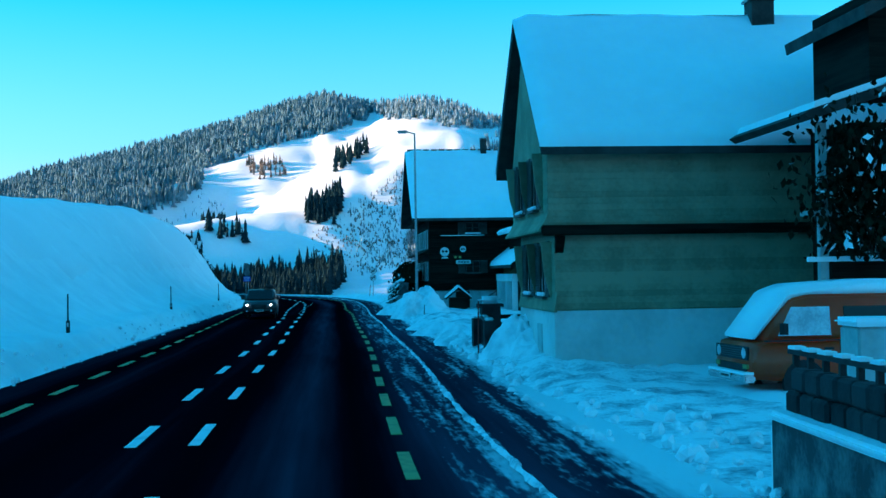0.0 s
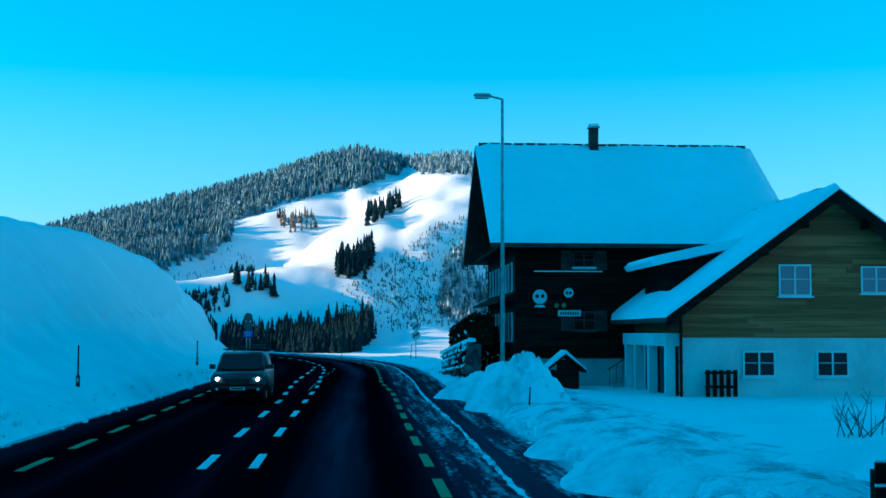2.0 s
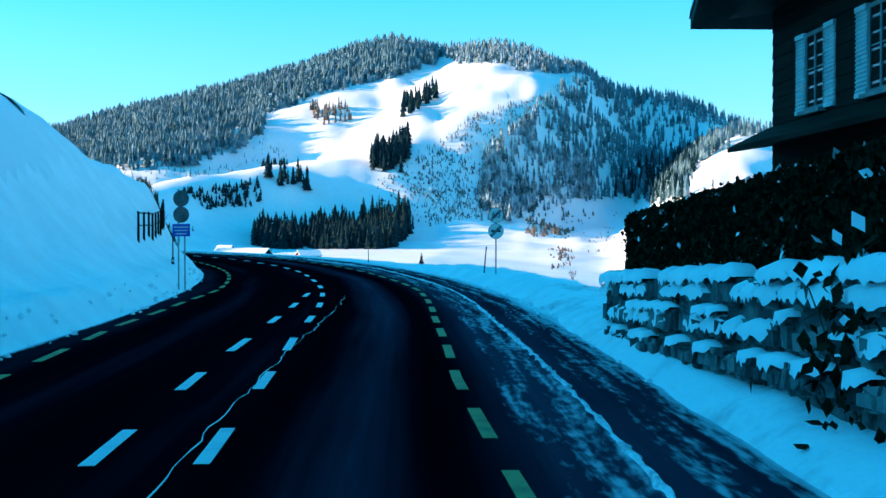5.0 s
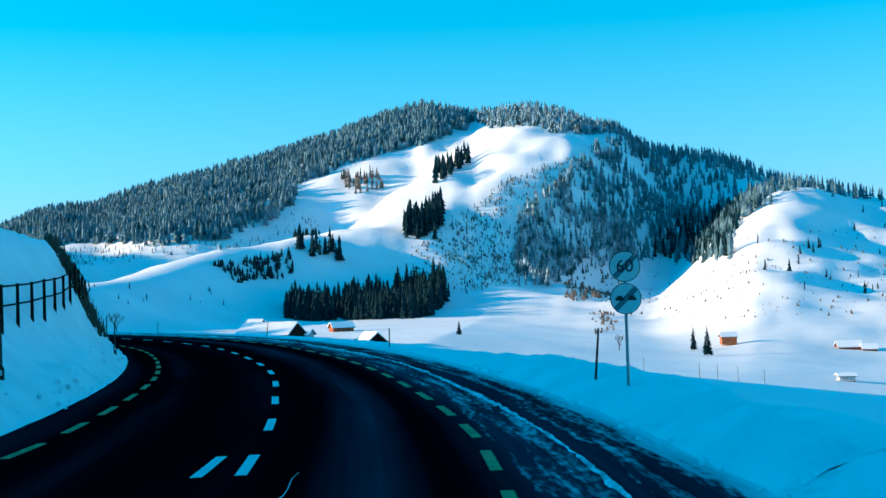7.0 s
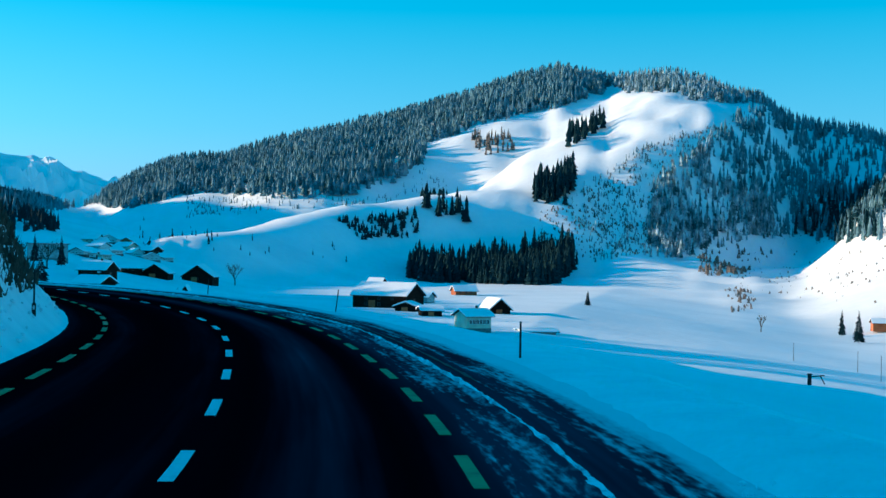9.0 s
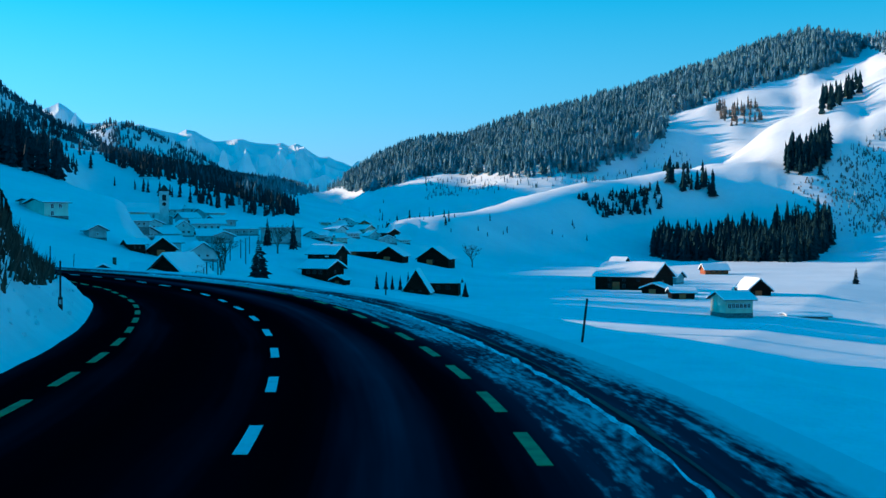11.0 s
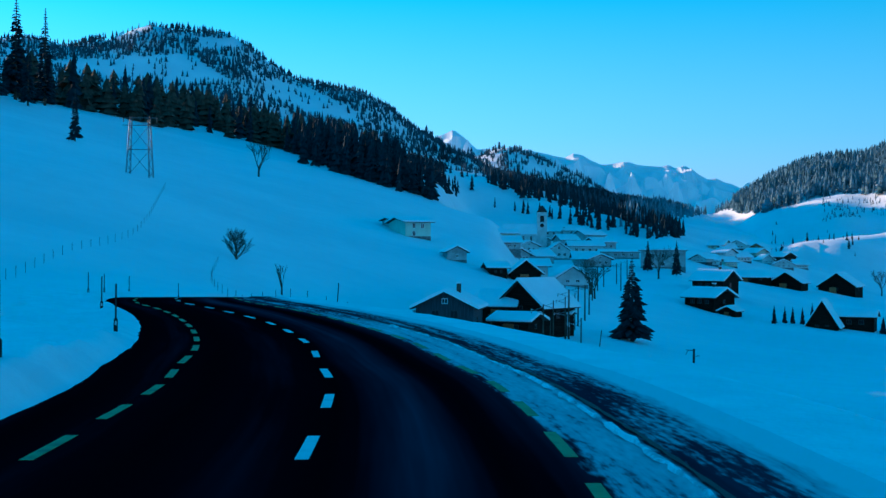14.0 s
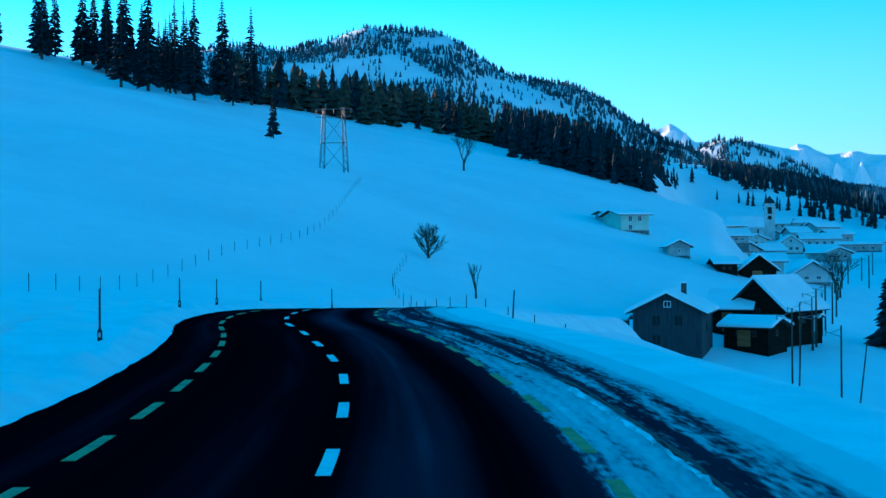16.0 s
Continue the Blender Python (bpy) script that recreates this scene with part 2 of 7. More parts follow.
HUB = (-12.0, 125.0)
SKY_T = [-40, -25, -15.4, -12.6, -10.9, -9.7, -8.5, -6.9, -6, -5, -3.8, -2.6, -1.3, 0, 1.2, 2.4, 3.1, 4, 5.3, 6.8, 8.1, 9.6, 11.2, 12.7, 14, 15.5, 17, 18.6, 20.3, 21.5, 22.8, 24.1, 25.7, 28, 31, 38]
SKY_E = [2.0, 2.8, 3.6, 4.15, 4.5, 5.05, 5.6, 6.0, 6.05, 6.4, 7.2, 7.5, 8.05, 8.4, 8.42, 8.25, 8.05, 8.35, 8.6, 8.25, 7.88, 7.35, 6.88, 6.45, 6.22, 5.77, 5.48, 5.0, 4.35, 4.3, 4.0, 3.4, 2.45, 1.4, 0.3, -0.6]
FOOT_T = [-40, -20, -10, -3, 3, 10, 16, 24, 30, 40]
FOOT_R = [420, 460, 520, 640, 820, 880, 860, 900, 1000, 1100]


def floor_z(x, y):
    dip = 2.8 * np.exp(-((x + 50) / 45) ** 2 - ((y - 430) / 70) ** 2)
    return -14.5 - 0.12 * np.clip(x + 50, 0, 190) - 0.004 * np.clip(y - 400, 0, 800) - dip


def hill_z(x, y):
    """The near hill on the left, its wooded crest raised out of view to shade the road."""
    p = 1 - 0.2475 * (x + 157) - 0.07 * (y - 281) + 2.2 * waves(x, y, 160, 3) - 2.9 * np.exp(-((x + 139) ** 2 + (y - 314) ** 2) / 26 ** 2)
    top = np.interp(y, [-400, 60, 180, 289, 400, 440, 700], [205, 197, 180, 138, 106, 96, 74]) + 3 * waves(x, y, 300, 4)
    # unseen rise, added to keep the sun off the road and houses
    p = p + 48 * (1 - smooth(130, 265, y)) * (1 - smooth(-430, -130, x))
    return np.where(y > -400, -smax(-p, -np.maximum(top, 10), 14), 60)


def mountain_base(x, y):
    """The mountain ahead without its spur: height, the valley floor under it, how far up the slope, and the bearing."""
    dx, dy = x - HUB[0], y - HUB[1]
    r, th = np.hypot(dx, dy), np.degrees(np.arctan2(-dx, dy))
    el = np.interp(th, SKY_T, SKY_E)
    rf = np.interp(th, FOOT_T, FOOT_R)
    rs = 1650 + 60 * np.sin(np.radians(th * 9)) + np.interp(th, [-20, 0, 15, 28], [-100, 0, 100, 200])
    zs = 2.4 + rs * np.tan(np.radians(el))
    f = floor_z(x, y)
    t = (r - rf) / (rs - rf)
    up = np.where(t < 1, smooth(-0.25, 1.0, t) * 0.45 + np.clip(t, 0, 1) ** 1.25 * 0.55, 1 - 0.5 * (t - 1))
    up = np.where(t < 0, smooth(-0.25, 1.0, np.clip(t, -0.25, 0)) * 0.45, up)
    knoll = 34 * np.exp(-((th + 9.5) / 4.5) ** 2 - ((r - 1080) / 260) ** 2)
    return f + (zs - f) * up + knoll, f, up, th


def spur_lift(th):
    """How far the spur's crest stands proud, lower down, towards the village."""
    return 29 * smooth(5, 12, th) * (1 - smooth(23, 27, th))


def spur_line():
    """The crest of the spur in plan, from its bearings and rises as seen from the hub."""
    out = []
    for th, el in ((-6, 7.4), (-3.7, 7.0), (-1.4, 6.4), (0.1, 5.8), (1.9, 5.05), (3.9, 4.25), (6.4, 3.2), (8.7, 2.7), (12.6, 2.4), (15.2, 2.0), (18, 1.1), (21.7, 0.2)):
        r = np.arange(600, 1750, 4.0)
        x, y = HUB[0] - r * math.sin(radians(th)), HUB[1] + r * math.cos(radians(th))
        e = np.degrees(np.arctan2(mountain_base(x, y)[0] - 2.4, r))
        el -= float(spur_lift(th)) / 20
        k = int(np.argmax(e >= el)) if (e >= el).any() else len(r) - 1
        out.append((x[k], y[k]))
    return np.array(out)


SPUR = spur_line()


def spur_side(x, y):
    """Metres from the spur's crest, positive on its shaded flank."""
    best, side = np.full(x.shape, 1e9), np.zeros(x.shape)
    for p, q in zip(SPUR[:-1], SPUR[1:]):
        e = (q - p) / np.linalg.norm(q - p)
        t = np.clip((x - p[0]) * e[0] + (y - p[1]) * e[1], 0, np.linalg.norm(q - p))
        rx, ry = x - p[0] - t * e[0], y - p[1] - t * e[1]
        d = np.hypot(rx, ry)
        near = d < best
        best = np.where(near, d, best)
        side = np.where(near, np.sign(e[0] * ry - e[1] * rx), side)
    return best * side


def mountain_z(x, y):
    """The mountain ahead, with a spur that carries the ski slope down to its left."""
    base, f, up, th = mountain_base(x, y)
    a = spur_side(x, y)
    tall = np.clip(base - f, 0, None)
    proud = spur_lift(th) * np.exp(-(a / np.where(a > 0, 48, 70)) ** 2)
    flank = -np.minimum(98, 0.7 * tall) * smooth(0, 150, a) * (1 - smooth(0.86, 1.0, up)) * smooth(-12, -5, th)
    gully = -np.minimum(27, 0.3 * tall) * np.exp(-((a + 165) / 52) ** 2) * smooth(3, 6.5, th) * (1 - smooth(0.75, 0.95, up))
    rough = (7 * waves(x, y, 260, 7) + 3.5 * waves(x, y, 90, 17) + 1.3 * waves(x, y, 34, 27)) * np.clip(up * 3, 0, 1)
    body = base + proud + flank + gully + rough * (1 - 0.75 * np.exp(-((up - 1) / 0.12) ** 2))
    side = smooth(-62, -38, th) * (1 - smooth(36, 44, th))
    return f + (body - f) * side


W_HUB = (-40.0, 190.0)
W_T = [30, 33, 36, 37.7, 39, 40, 41.3, 42.6, 44.2, 45.4, 46.7, 47.7, 48.7, 50.3, 52, 53.7, 55.4, 57, 60, 70, 84, 110, 140]
W_E = [0.5, 1.8, 3.6, 4.6, 5.1, 5.75, 6.8, 7.55, 8.05, 8.35, 9.0, 9.75, 10.15, 10.2, 10.2, 9.8, 9.4, 9.3, 9.1, 8.4, 7.0, 4.0, 0.5]
V_T = [27, 28.5, 29.7, 31, 32.2, 33.8, 35.3, 36.2, 37.1, 40, 45]
V_E = [0.6, 1.4, 2.2, 2.7, 3.5, 4.25, 4.9, 5.08, 4.8, 4.2, 3.0]



def west_z(x, y):
    """The wooded mountain and the lower ridge beyond the village."""
    dx, dy = x - W_HUB[0], y - W_HUB[1]
    r, th = np.hypot(dx, dy), np.degrees(np.arctan2(-dx, dy))
    rs = 1500 + 35 * np.sin(np.radians(th * 14))
    zs = 2.4 + rs * np.tan(np.radians(np.interp(th, W_T, W_E)))
    t = (r - 820) / (rs - 820)
    a = -18 + (zs + 18) * np.where(t < 1, np.clip(t, 0, 1) ** 1.15, 1 - 0.4 * (t - 1))
    rs2 = 2650
    zs2 = 2.4 + rs2 * np.tan(np.radians(np.interp(th, V_T, V_E)))
    t2 = (r - 1500) / (rs2 - 1500)
    b = -18 + (zs2 + 18) * np.where(t2 < 1, np.clip(t2, 0, 1) ** 1.2, 1 - 0.4 * (t2 - 1))
    rim = smooth(26, 30, th) * (1 - smooth(120, 150, th))
    z = np.maximum(a, b) + (7 * waves(x, y, 260, 11) + 2.5 * waves(x, y, 70, 12)) * np.clip(np.maximum(t, t2), 0, 1)
    return np.where(rim > 0, -40 + (z + 40) * rim, -60)


def drop(s):
    """How far the road has come down on its way to the village."""
    d = np.clip(np.asarray(s, float) - 262, 0, None)
    return np.where(d < 33, 0.0009 * d * d, 0.98 + 0.0594 * (d - 33))


def edge_left(s):
    return np.interp(s, [0, 28, 60, 120, 158, 196, 232, 260], [7.1, 7.2, 7.5, 7.3, 6.8, 6.7, 6.0, 5.8])


def bank_left(s, n):
    """Height of the snow on the left of the road; d is the way out from the edge of the asphalt."""
    d = np.clip(-n - edge_left(s) - 0.1, 0, 60)
    tall = np.interp(s, [-40, 0, 30, 60, 105, 122, 135, 150, 172, 188, 200, 215, 260], [5.0, 5.8, 6.3, 6.6, 8.3, 7.6, 5.8, 5.2, 5.2, 4.7, 3.6, 1.6, 1.0])
    reach = np.interp(s, [0, 105, 135, 150, 188, 204, 230], [10, 9.5, 6.0, 3.4, 3.8, 4.6, 14])
    rim = np.interp(s, [212, 234], [0.75, 0.3])
    lip = rim * smooth(0, 1.1, d)
    return lip + (tall - rim) * smooth(0.6, reach, d) ** 1.15


def ground_z(x, y):
    x, y = np.asarray(x, float), np.asarray(y, float)
    low = floor_z(x, y) + 0.5 * waves(x, y, 60, 5)
    far = smax(smax(smax(low, mountain_z(x, y), 6), west_z(x, y), 10), np.where(x < 60, hill_z(x, y), -60), 6)
    # the hollow in which the village lies
    rv, tv = np.hypot(x - W_HUB[0], y - W_HUB[1]), np.degrees(np.arctan2(-(x - W_HUB[0]), y - W_HUB[1]))
    hollow = np.interp(rv, [240, 300, 400, 560, 640, 700, 800, 1000], [-6, -3.8, 0.5, 8, 14, 30, 90, 600])
    m = np.maximum((1 - smooth(34.5, 36.8, tv)) * smooth(225, 320, rv), (1 - smooth(37, 39.2, tv)) * smooth(400, 480, rv)) * smooth(20, 27, tv)
    far = far + (np.minimum(far, hollow) - far) * m
    near = np.hypot(x + 30, y - 120) < 620
    s, n = np.zeros(x.shape), np.full(x.shape, 900.0)
    if near.any():
        s[near], n[near] = road_coords(x[near], y[near])
    # the shelf that carries the road and the houses, falling to the valley on the right
    flat = np.interp(s, [-60, 70, 92, 110, 140, 200, 260], [60, 42, 14, 4.5, 3.8, 3.8, 3.8])
    fall = np.interp(s, [0, 90, 110, 130, 200, 225, 245, 280, 320], [0.1, 0.09, 0.1, 0.13, 0.16, 0.22, 0.29, 0.33, 0.36])
    d = np.clip(n - flat, 0, None)
    right = 0.22 * smooth(3.4, 6, n) * (1 - smooth(85, 115, s)) - fall * d * d / (d + 1.5) - drop(s) + 0.16 * waves(x, y, 14, 9) * smooth(6, 24, n)
    right = smax(smax(right, low, 3), np.where(s > 200, hill_z(x, y) - 0.5 * n, -60), 4)
    left = bank_left(s, n) - drop(s) + 0.12 * waves(x, y, 5, 8) * smooth(8, 12, -n)
    left = smax(left, hill_z(x, y), 4)
    w = np.where(n >= 0, smooth(90, 230, n), smooth(120, 330, -n))
    past = ((x - LINE[-1, 0]) * (LINE[-1, 0] - LINE[-20, 0]) + (y - LINE[-1, 1]) * (LINE[-1, 1] - LINE[-20, 1])) / np.linalg.norm(LINE[-1] - LINE[-20])
    w = np.maximum(w, np.maximum(smooth(-60, -20, past), smooth(318, 350, s)))
    z = np.where(n >= 0, right, left) * (1 - w) + far * w
    sunk = (n > -edge_left(s) - 1.6) & (n < 5.5) & (s < 332)
    return np.where(sunk, np.minimum(z, -0.12 - drop(s)), z)


def build_ground():
    fine = np.radians(np.arange(-45, 92, 0.22))
    rest = np.radians(np.arange(93, 315, 0.8))
    th = np.concatenate([fine, rest])
    r = np.concatenate([np.linspace(0.5, 14, 12), np.geomspace(15, 4700, 330)])
    R, TH = np.meshgrid(r, th, indexing="ij")
    X, Y = -25 - R * np.sin(TH), 118 + R * np.cos(TH)
    Z = ground_z(X, Y)
    # the sheet keeps clear of the road's own surfaces
    close = np.hypot(X + 30, Y - 120) < 330
    S, N = np.zeros(X.shape), np.full(X.shape, 900.0)
    S[close], N[close] = road_coords(X[close], Y[close])
    under = (N > -edge_left(S) - 4.5) & (N < 7.4) & (S < 330)
    Z = np.where(under, np.minimum(Z, -0.3 - drop(S)), Z)
    n, m = R.shape
    i, j = np.meshgrid(np.arange(n - 1), np.arange(m), indexing="ij")
    k = (j + 1) % m
    quads = np.stack([i * m + j, (i + 1) * m + j, (i + 1) * m + k, i * m + k], -1).reshape(-1, 4)
    me = bpy.data.meshes.new("ground")
    me.from_pydata(np.stack([X.ravel(), Y.ravel(), Z.ravel()], 1).tolist(), [], quads.tolist())
    me.polygons.foreach_set("use_smooth", [True] * len(me.polygons))
    me.materials.append(SNOW_FIELD)
    return tagged(new("ground", me), "snow-covered valley floor, hillsides and mountain slopes", "ground", kind="structure")


ground = build_ground()


def ribbon(name, ss, ns, height, mat, label, category, shift=None):
    """A sheet along the road: its cross-section at ns, its height from height(s, n, x, y)."""
    S, N = np.meshgrid(ss, ns, indexing="ij")
    if shift:
        N = N + shift(S)
    X, Y, _ = on_road(S, N)
    Z = height(S, N, X, Y)
    n, m = S.shape
    i, j = np.meshgrid(np.arange(n - 1), np.arange(m - 1), indexing="ij")
    quads = np.stack([i * m + j, i * m + j + 1, (i + 1) * m + j + 1, (i + 1) * m + j], -1).reshape(-1, 4)
    me = bpy.data.meshes.new(name)
    me.from_pydata(np.stack([X.ravel(), Y.ravel(), Z.ravel()], 1).tolist(), [], quads.tolist())
    uv = me.uv_layers.new(name="along")
    loops = quads.ravel()
    uv.data.foreach_set("uv", np.stack([N.ravel()[loops], S.ravel()[loops]], 1).ravel())
    me.polygons.foreach_set("use_smooth", [True] * len(me.polygons))
    me.materials.append(mat)
    return tagged(new(name, me), label, category, kind="structure")


def road_material():
    m = bpy.data.materials.new("salted_asphalt")
    m.use_nodes = True
    nt = m.node_tree
    bs = nt.nodes["Principled BSDF"]
    tc = nt.nodes.new("ShaderNodeTexCoord")
    sep = nt.nodes.new("ShaderNodeSeparateXYZ")
    nt.links.new(tc.outputs["UV"], sep.inputs[0])

    def noise_at(scale, detail, stretch):
        mp = nt.nodes.new("ShaderNodeMapping")
        mp.inputs["Scale"].default_value = stretch
        nt.links.new(tc.outputs["UV"], mp.inputs["Vector"])
        t = nt.nodes.new("ShaderNodeTexNoise")
        t.inputs["Scale"].default_value, t.inputs["Detail"].default_value = scale, detail
        nt.links.new(mp.outputs[0], t.inputs["Vector"])
        return t.outputs["Fac"]

    def math2(op, a, b):
        n = nt.nodes.new("ShaderNodeMath")
        n.operation = op
        n.use_clamp = False
        for k, v in enumerate((a, b)):
            if isinstance(v, (int, float)):
                n.inputs[k].default_value = v
            else:
                nt.links.new(v, n.inputs[k])
        return n.outputs[0]

    # dusty salt between the wheel tracks, by the way across the road
    span = math2("DIVIDE", math2("ADD", sep.outputs["X"], 8.0), 12.0)
    salt = ramp_node(nt, [(0.0, (0.3,) * 3), (0.08, (0.26,) * 3), (0.16, (0.05,) * 3), (0.24, (0.19,) * 3), (0.33, (0.05,) * 3), (0.45, (0.16,) * 3),
                          (0.53, (0.04,) * 3), (0.63, (0.42,) * 3), (0.70, (0.04,) * 3), (0.76, (0.25,) * 3), (0.8, (0.5,) * 3), (1.0, (0.4,) * 3)])
    nt.links.new(span, salt.inputs[0])
    blot = noise_at(0.5, 4, (1.0, 0.12, 1))
    dust = math2("MULTIPLY", salt.outputs[0], math2("ADD", math2("MULTIPLY", blot, 1.3), math2("MULTIPLY", noise_at(5.0, 4, (1.0, 0.025, 1)), 0.85)))
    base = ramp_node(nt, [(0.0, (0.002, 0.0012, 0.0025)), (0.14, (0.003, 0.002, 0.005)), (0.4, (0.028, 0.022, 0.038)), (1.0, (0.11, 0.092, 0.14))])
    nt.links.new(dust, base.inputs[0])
    # snow swept over the right edge, and a thin line of it along the left edge
    edge = ramp_node(nt, [(0.0, (0.9,) * 3), (0.03, (0.75,) * 3), (0.07, (0.0,) * 3), (0.75, (0.0,) * 3), (0.785, (0.46,) * 3), (0.84, (0.52,) * 3), (0.855, (0.53,) * 3), (0.862, (0.52,) * 3), (0.87, (0.3,) * 3), (0.9, (0.48,) * 3), (0.945, (0.5,) * 3), (0.968, (0.62,) * 3), (0.99, (0.9,) * 3), (1.0, (1.0,) * 3)])
    nt.links.new(span, edge.inputs[0])
    drift = math2("ADD", math2("MULTIPLY", noise_at(1.6, 6, (2.4, 0.13, 1)), 0.6), math2("MULTIPLY", noise_at(7.0, 6, (1.5, 0.3, 1)), 0.4))
    # past the bend the cycle lane lies under trodden snow
    later = ramp_node(nt, [(0.0, (0,) * 3), (0.45, (1,) * 3), (0.6, (1,) * 3), (0.76, (0,) * 3)])
    nt.links.new(math2("DIVIDE", math2("SUBTRACT", sep.outputs["Y"], 165), 120), later.inputs[0])
    lane = ramp_node(nt, [(0.735, (0,) * 3), (0.775, (0.42,) * 3), (0.85, (0.5,) * 3), (0.9, (0.12,) * 3), (1.0, (0.1,) * 3)])
    nt.links.new(span, lane.inputs[0])
    edge_all = math2("ADD", edge.outputs[0], math2("MULTIPLY", later.outputs[0], math2("MULTIPLY", lane.outputs[0], 0.38)))
    cover = math2("SUBTRACT", math2("ADD", edge_all, drift), 0.98)
    soft = ramp_node(nt, [(0.0, (0,) * 3), (0.12, (0.85,) * 3)])
    nt.links.new(cover, soft.inputs[0])
    mix = nt.nodes.new("ShaderNodeMix")
    mix.data_type = "RGBA"
    nt.links.new(soft.outputs[0], mix.inputs["Factor"])
    nt.links.new(base.outputs[0], mix.inputs["A"])
    thick = ramp_node(nt, [(0.02, (0.26, 0.28, 0.32)), (0.16, (0.5, 0.53, 0.57)), (0.4, (0.82, 0.84, 0.87))])
    nt.links.new(cover, thick.inputs[0])
    nt.links.new(thick.outputs[0], mix.inputs["B"])
    grain = noise_at(60, 2, (1, 1, 1))
    bs.inputs["Specular IOR Level"].default_value = 0.0
    nt.links.new(mix.outputs["Result"], bs.inputs["Base Color"])
    rough = math2("ADD", 0.68, math2("MULTIPLY", grain, 0.3))
    nt.links.new(rough, bs.inputs["Roughness"])
    bp = nt.nodes.new("ShaderNodeBump")
    bp.inputs["Strength"].default_value, bp.inputs["Distance"].default_value = 0.5, 0.02
    nt.links.new(math2("ADD", math2("MULTIPLY", grain, 0.3), soft.outputs[0]), bp.inputs["Height"])
    nt.links.new(bp.outputs[0], bs.inputs["Normal"])
    return m


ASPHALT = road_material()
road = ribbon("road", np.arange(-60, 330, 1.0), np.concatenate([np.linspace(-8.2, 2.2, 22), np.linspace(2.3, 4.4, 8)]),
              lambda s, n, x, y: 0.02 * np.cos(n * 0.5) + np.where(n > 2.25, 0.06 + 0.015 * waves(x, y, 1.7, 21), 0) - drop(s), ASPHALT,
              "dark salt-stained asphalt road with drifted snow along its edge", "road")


def bank(s, n, x, y):
    z = bank_left(s, n)
    low = 1 - smooth(0.8, 2.6, -n - edge_left(s))
    lump = (0.03 + 0.08 * low) * waves(x, y, 1.3, 31) + 0.14 * waves(x, y, 4.5, 32)
    return z + lump * smooth(0.1, 1.4, -n - edge_left(s)) - 0.06 - 0.25 * smooth(12, 13.9, -n - edge_left(s)) - drop(s)


left_bank = ribbon("snow_bank", np.arange(-60, 328, 0.6), -np.concatenate([np.linspace(0, 3, 18), np.linspace(3.3, 14, 18)]), bank, SNOW,
                   "ploughed snow bank beside the road", "snow bank", lambda s: 0.05 - edge_left(s))


def verge(s, n, x, y):
    lift = np.interp(s, [-60, 20, 28, 40, 60, 84, 96, 115, 132, 150, 170, 400], [0.1, 0.1, 0.4, 0.5, 0.45, 0.3, 0.35, 0.55, 0.5, 0.12, 0.05, 0.05])
    d = n - 3.6
    z = lift * smooth(0.0, 1.4, d) * (1 - 0.5 * smooth(2.0, 5.0, d))
    z = z + (0.10 * waves(x, y, 1.1, 41) + 0.08 * waves(x, y, 3.1, 42)) * smooth(0.2, 1.2, d) * (lift * 2.0 + 0.1)
    z = z + 0.3 * smooth(3.45, 4.15, n) * smooth(72, 82, s) * (1 - smooth(99.5, 105, s))
    g = ground_z(x, y)
    z = z - drop(s)
    return np.where(d < 2.4, z, z * (1 - smooth(2.4, 5.5, d)) + g * smooth(2.4, 5.5, d)) - 0.04 - 0.3 * smooth(8.4, 9.4, n)


VERGE_N = 3.55 + np.concatenate([np.linspace(0, 2.5, 16), np.linspace(2.8, 6, 10)])
ribbon("snow_verge", np.arange(-60, 74.5, 0.6), VERGE_N, verge, SNOW_ROUGH, "lumpy trodden snow between the road and the yards", "snow bank")
ribbon("snow_verge", np.arange(73.8, 112.5, 0.6), VERGE_N, verge, SNOW_PLOWED, "granular ploughed snow below a stone wall", "snow bank")
ribbon("snow_verge", np.arange(111.8, 328, 0.6), VERGE_N, verge, SNOW, "clean soft snow along the edge of the road", "snow bank")


def stripes(name, knots, part_of, width, across, mat, s0, s1):
    """The dashes of one painted line, each a thin slab of its own, children of the road. knots: dash number and where it starts."""
    ks, ss = [k for k, _ in knots], [v for _, v in knots]
    for k in range(-12, ks[-1]):
        a = np.interp(k, ks, ss) if k >= 0 else ss[0] + k * (ss[1] - ss[0]) / ks[1]
        b = np.interp(k + 1, ks, ss) if k >= 0 else a + (ss[1] - ss[0]) / ks[1]
        if not s0 < a < s1:
            continue
        length = (b - a) * part_of
        bm = bmesh.new()
        cols = []
        for q in (0, 0.5, 1):
            s = a + q * length
            n = float(np.interp(s, across[0], across[1]))
            z = 0.02 * math.cos(n * 0.5) + 0.006 - float(drop(s))
            cols.append([[bm.verts.new((*on_road(s, n + e * width / 2)[:2], z - h)) for e in (-1, 1)] for h in (0, 0.012)])
        for (p, pl), (r, rl) in zip(cols, cols[1:]):
            bm.faces.new([p[0], p[1], r[1], r[0]])
            bm.faces.new([p[0], r[0], rl[0], pl[0]])
            bm.faces.new([p[1], pl[1], rl[1], r[1]])
        for (p, pl), turn in ((cols[0], 1), (cols[-1], -1)):
            bm.faces.new([p[0], pl[0], pl[1], p[1]][::turn])
        part(name, bm, mat, road)


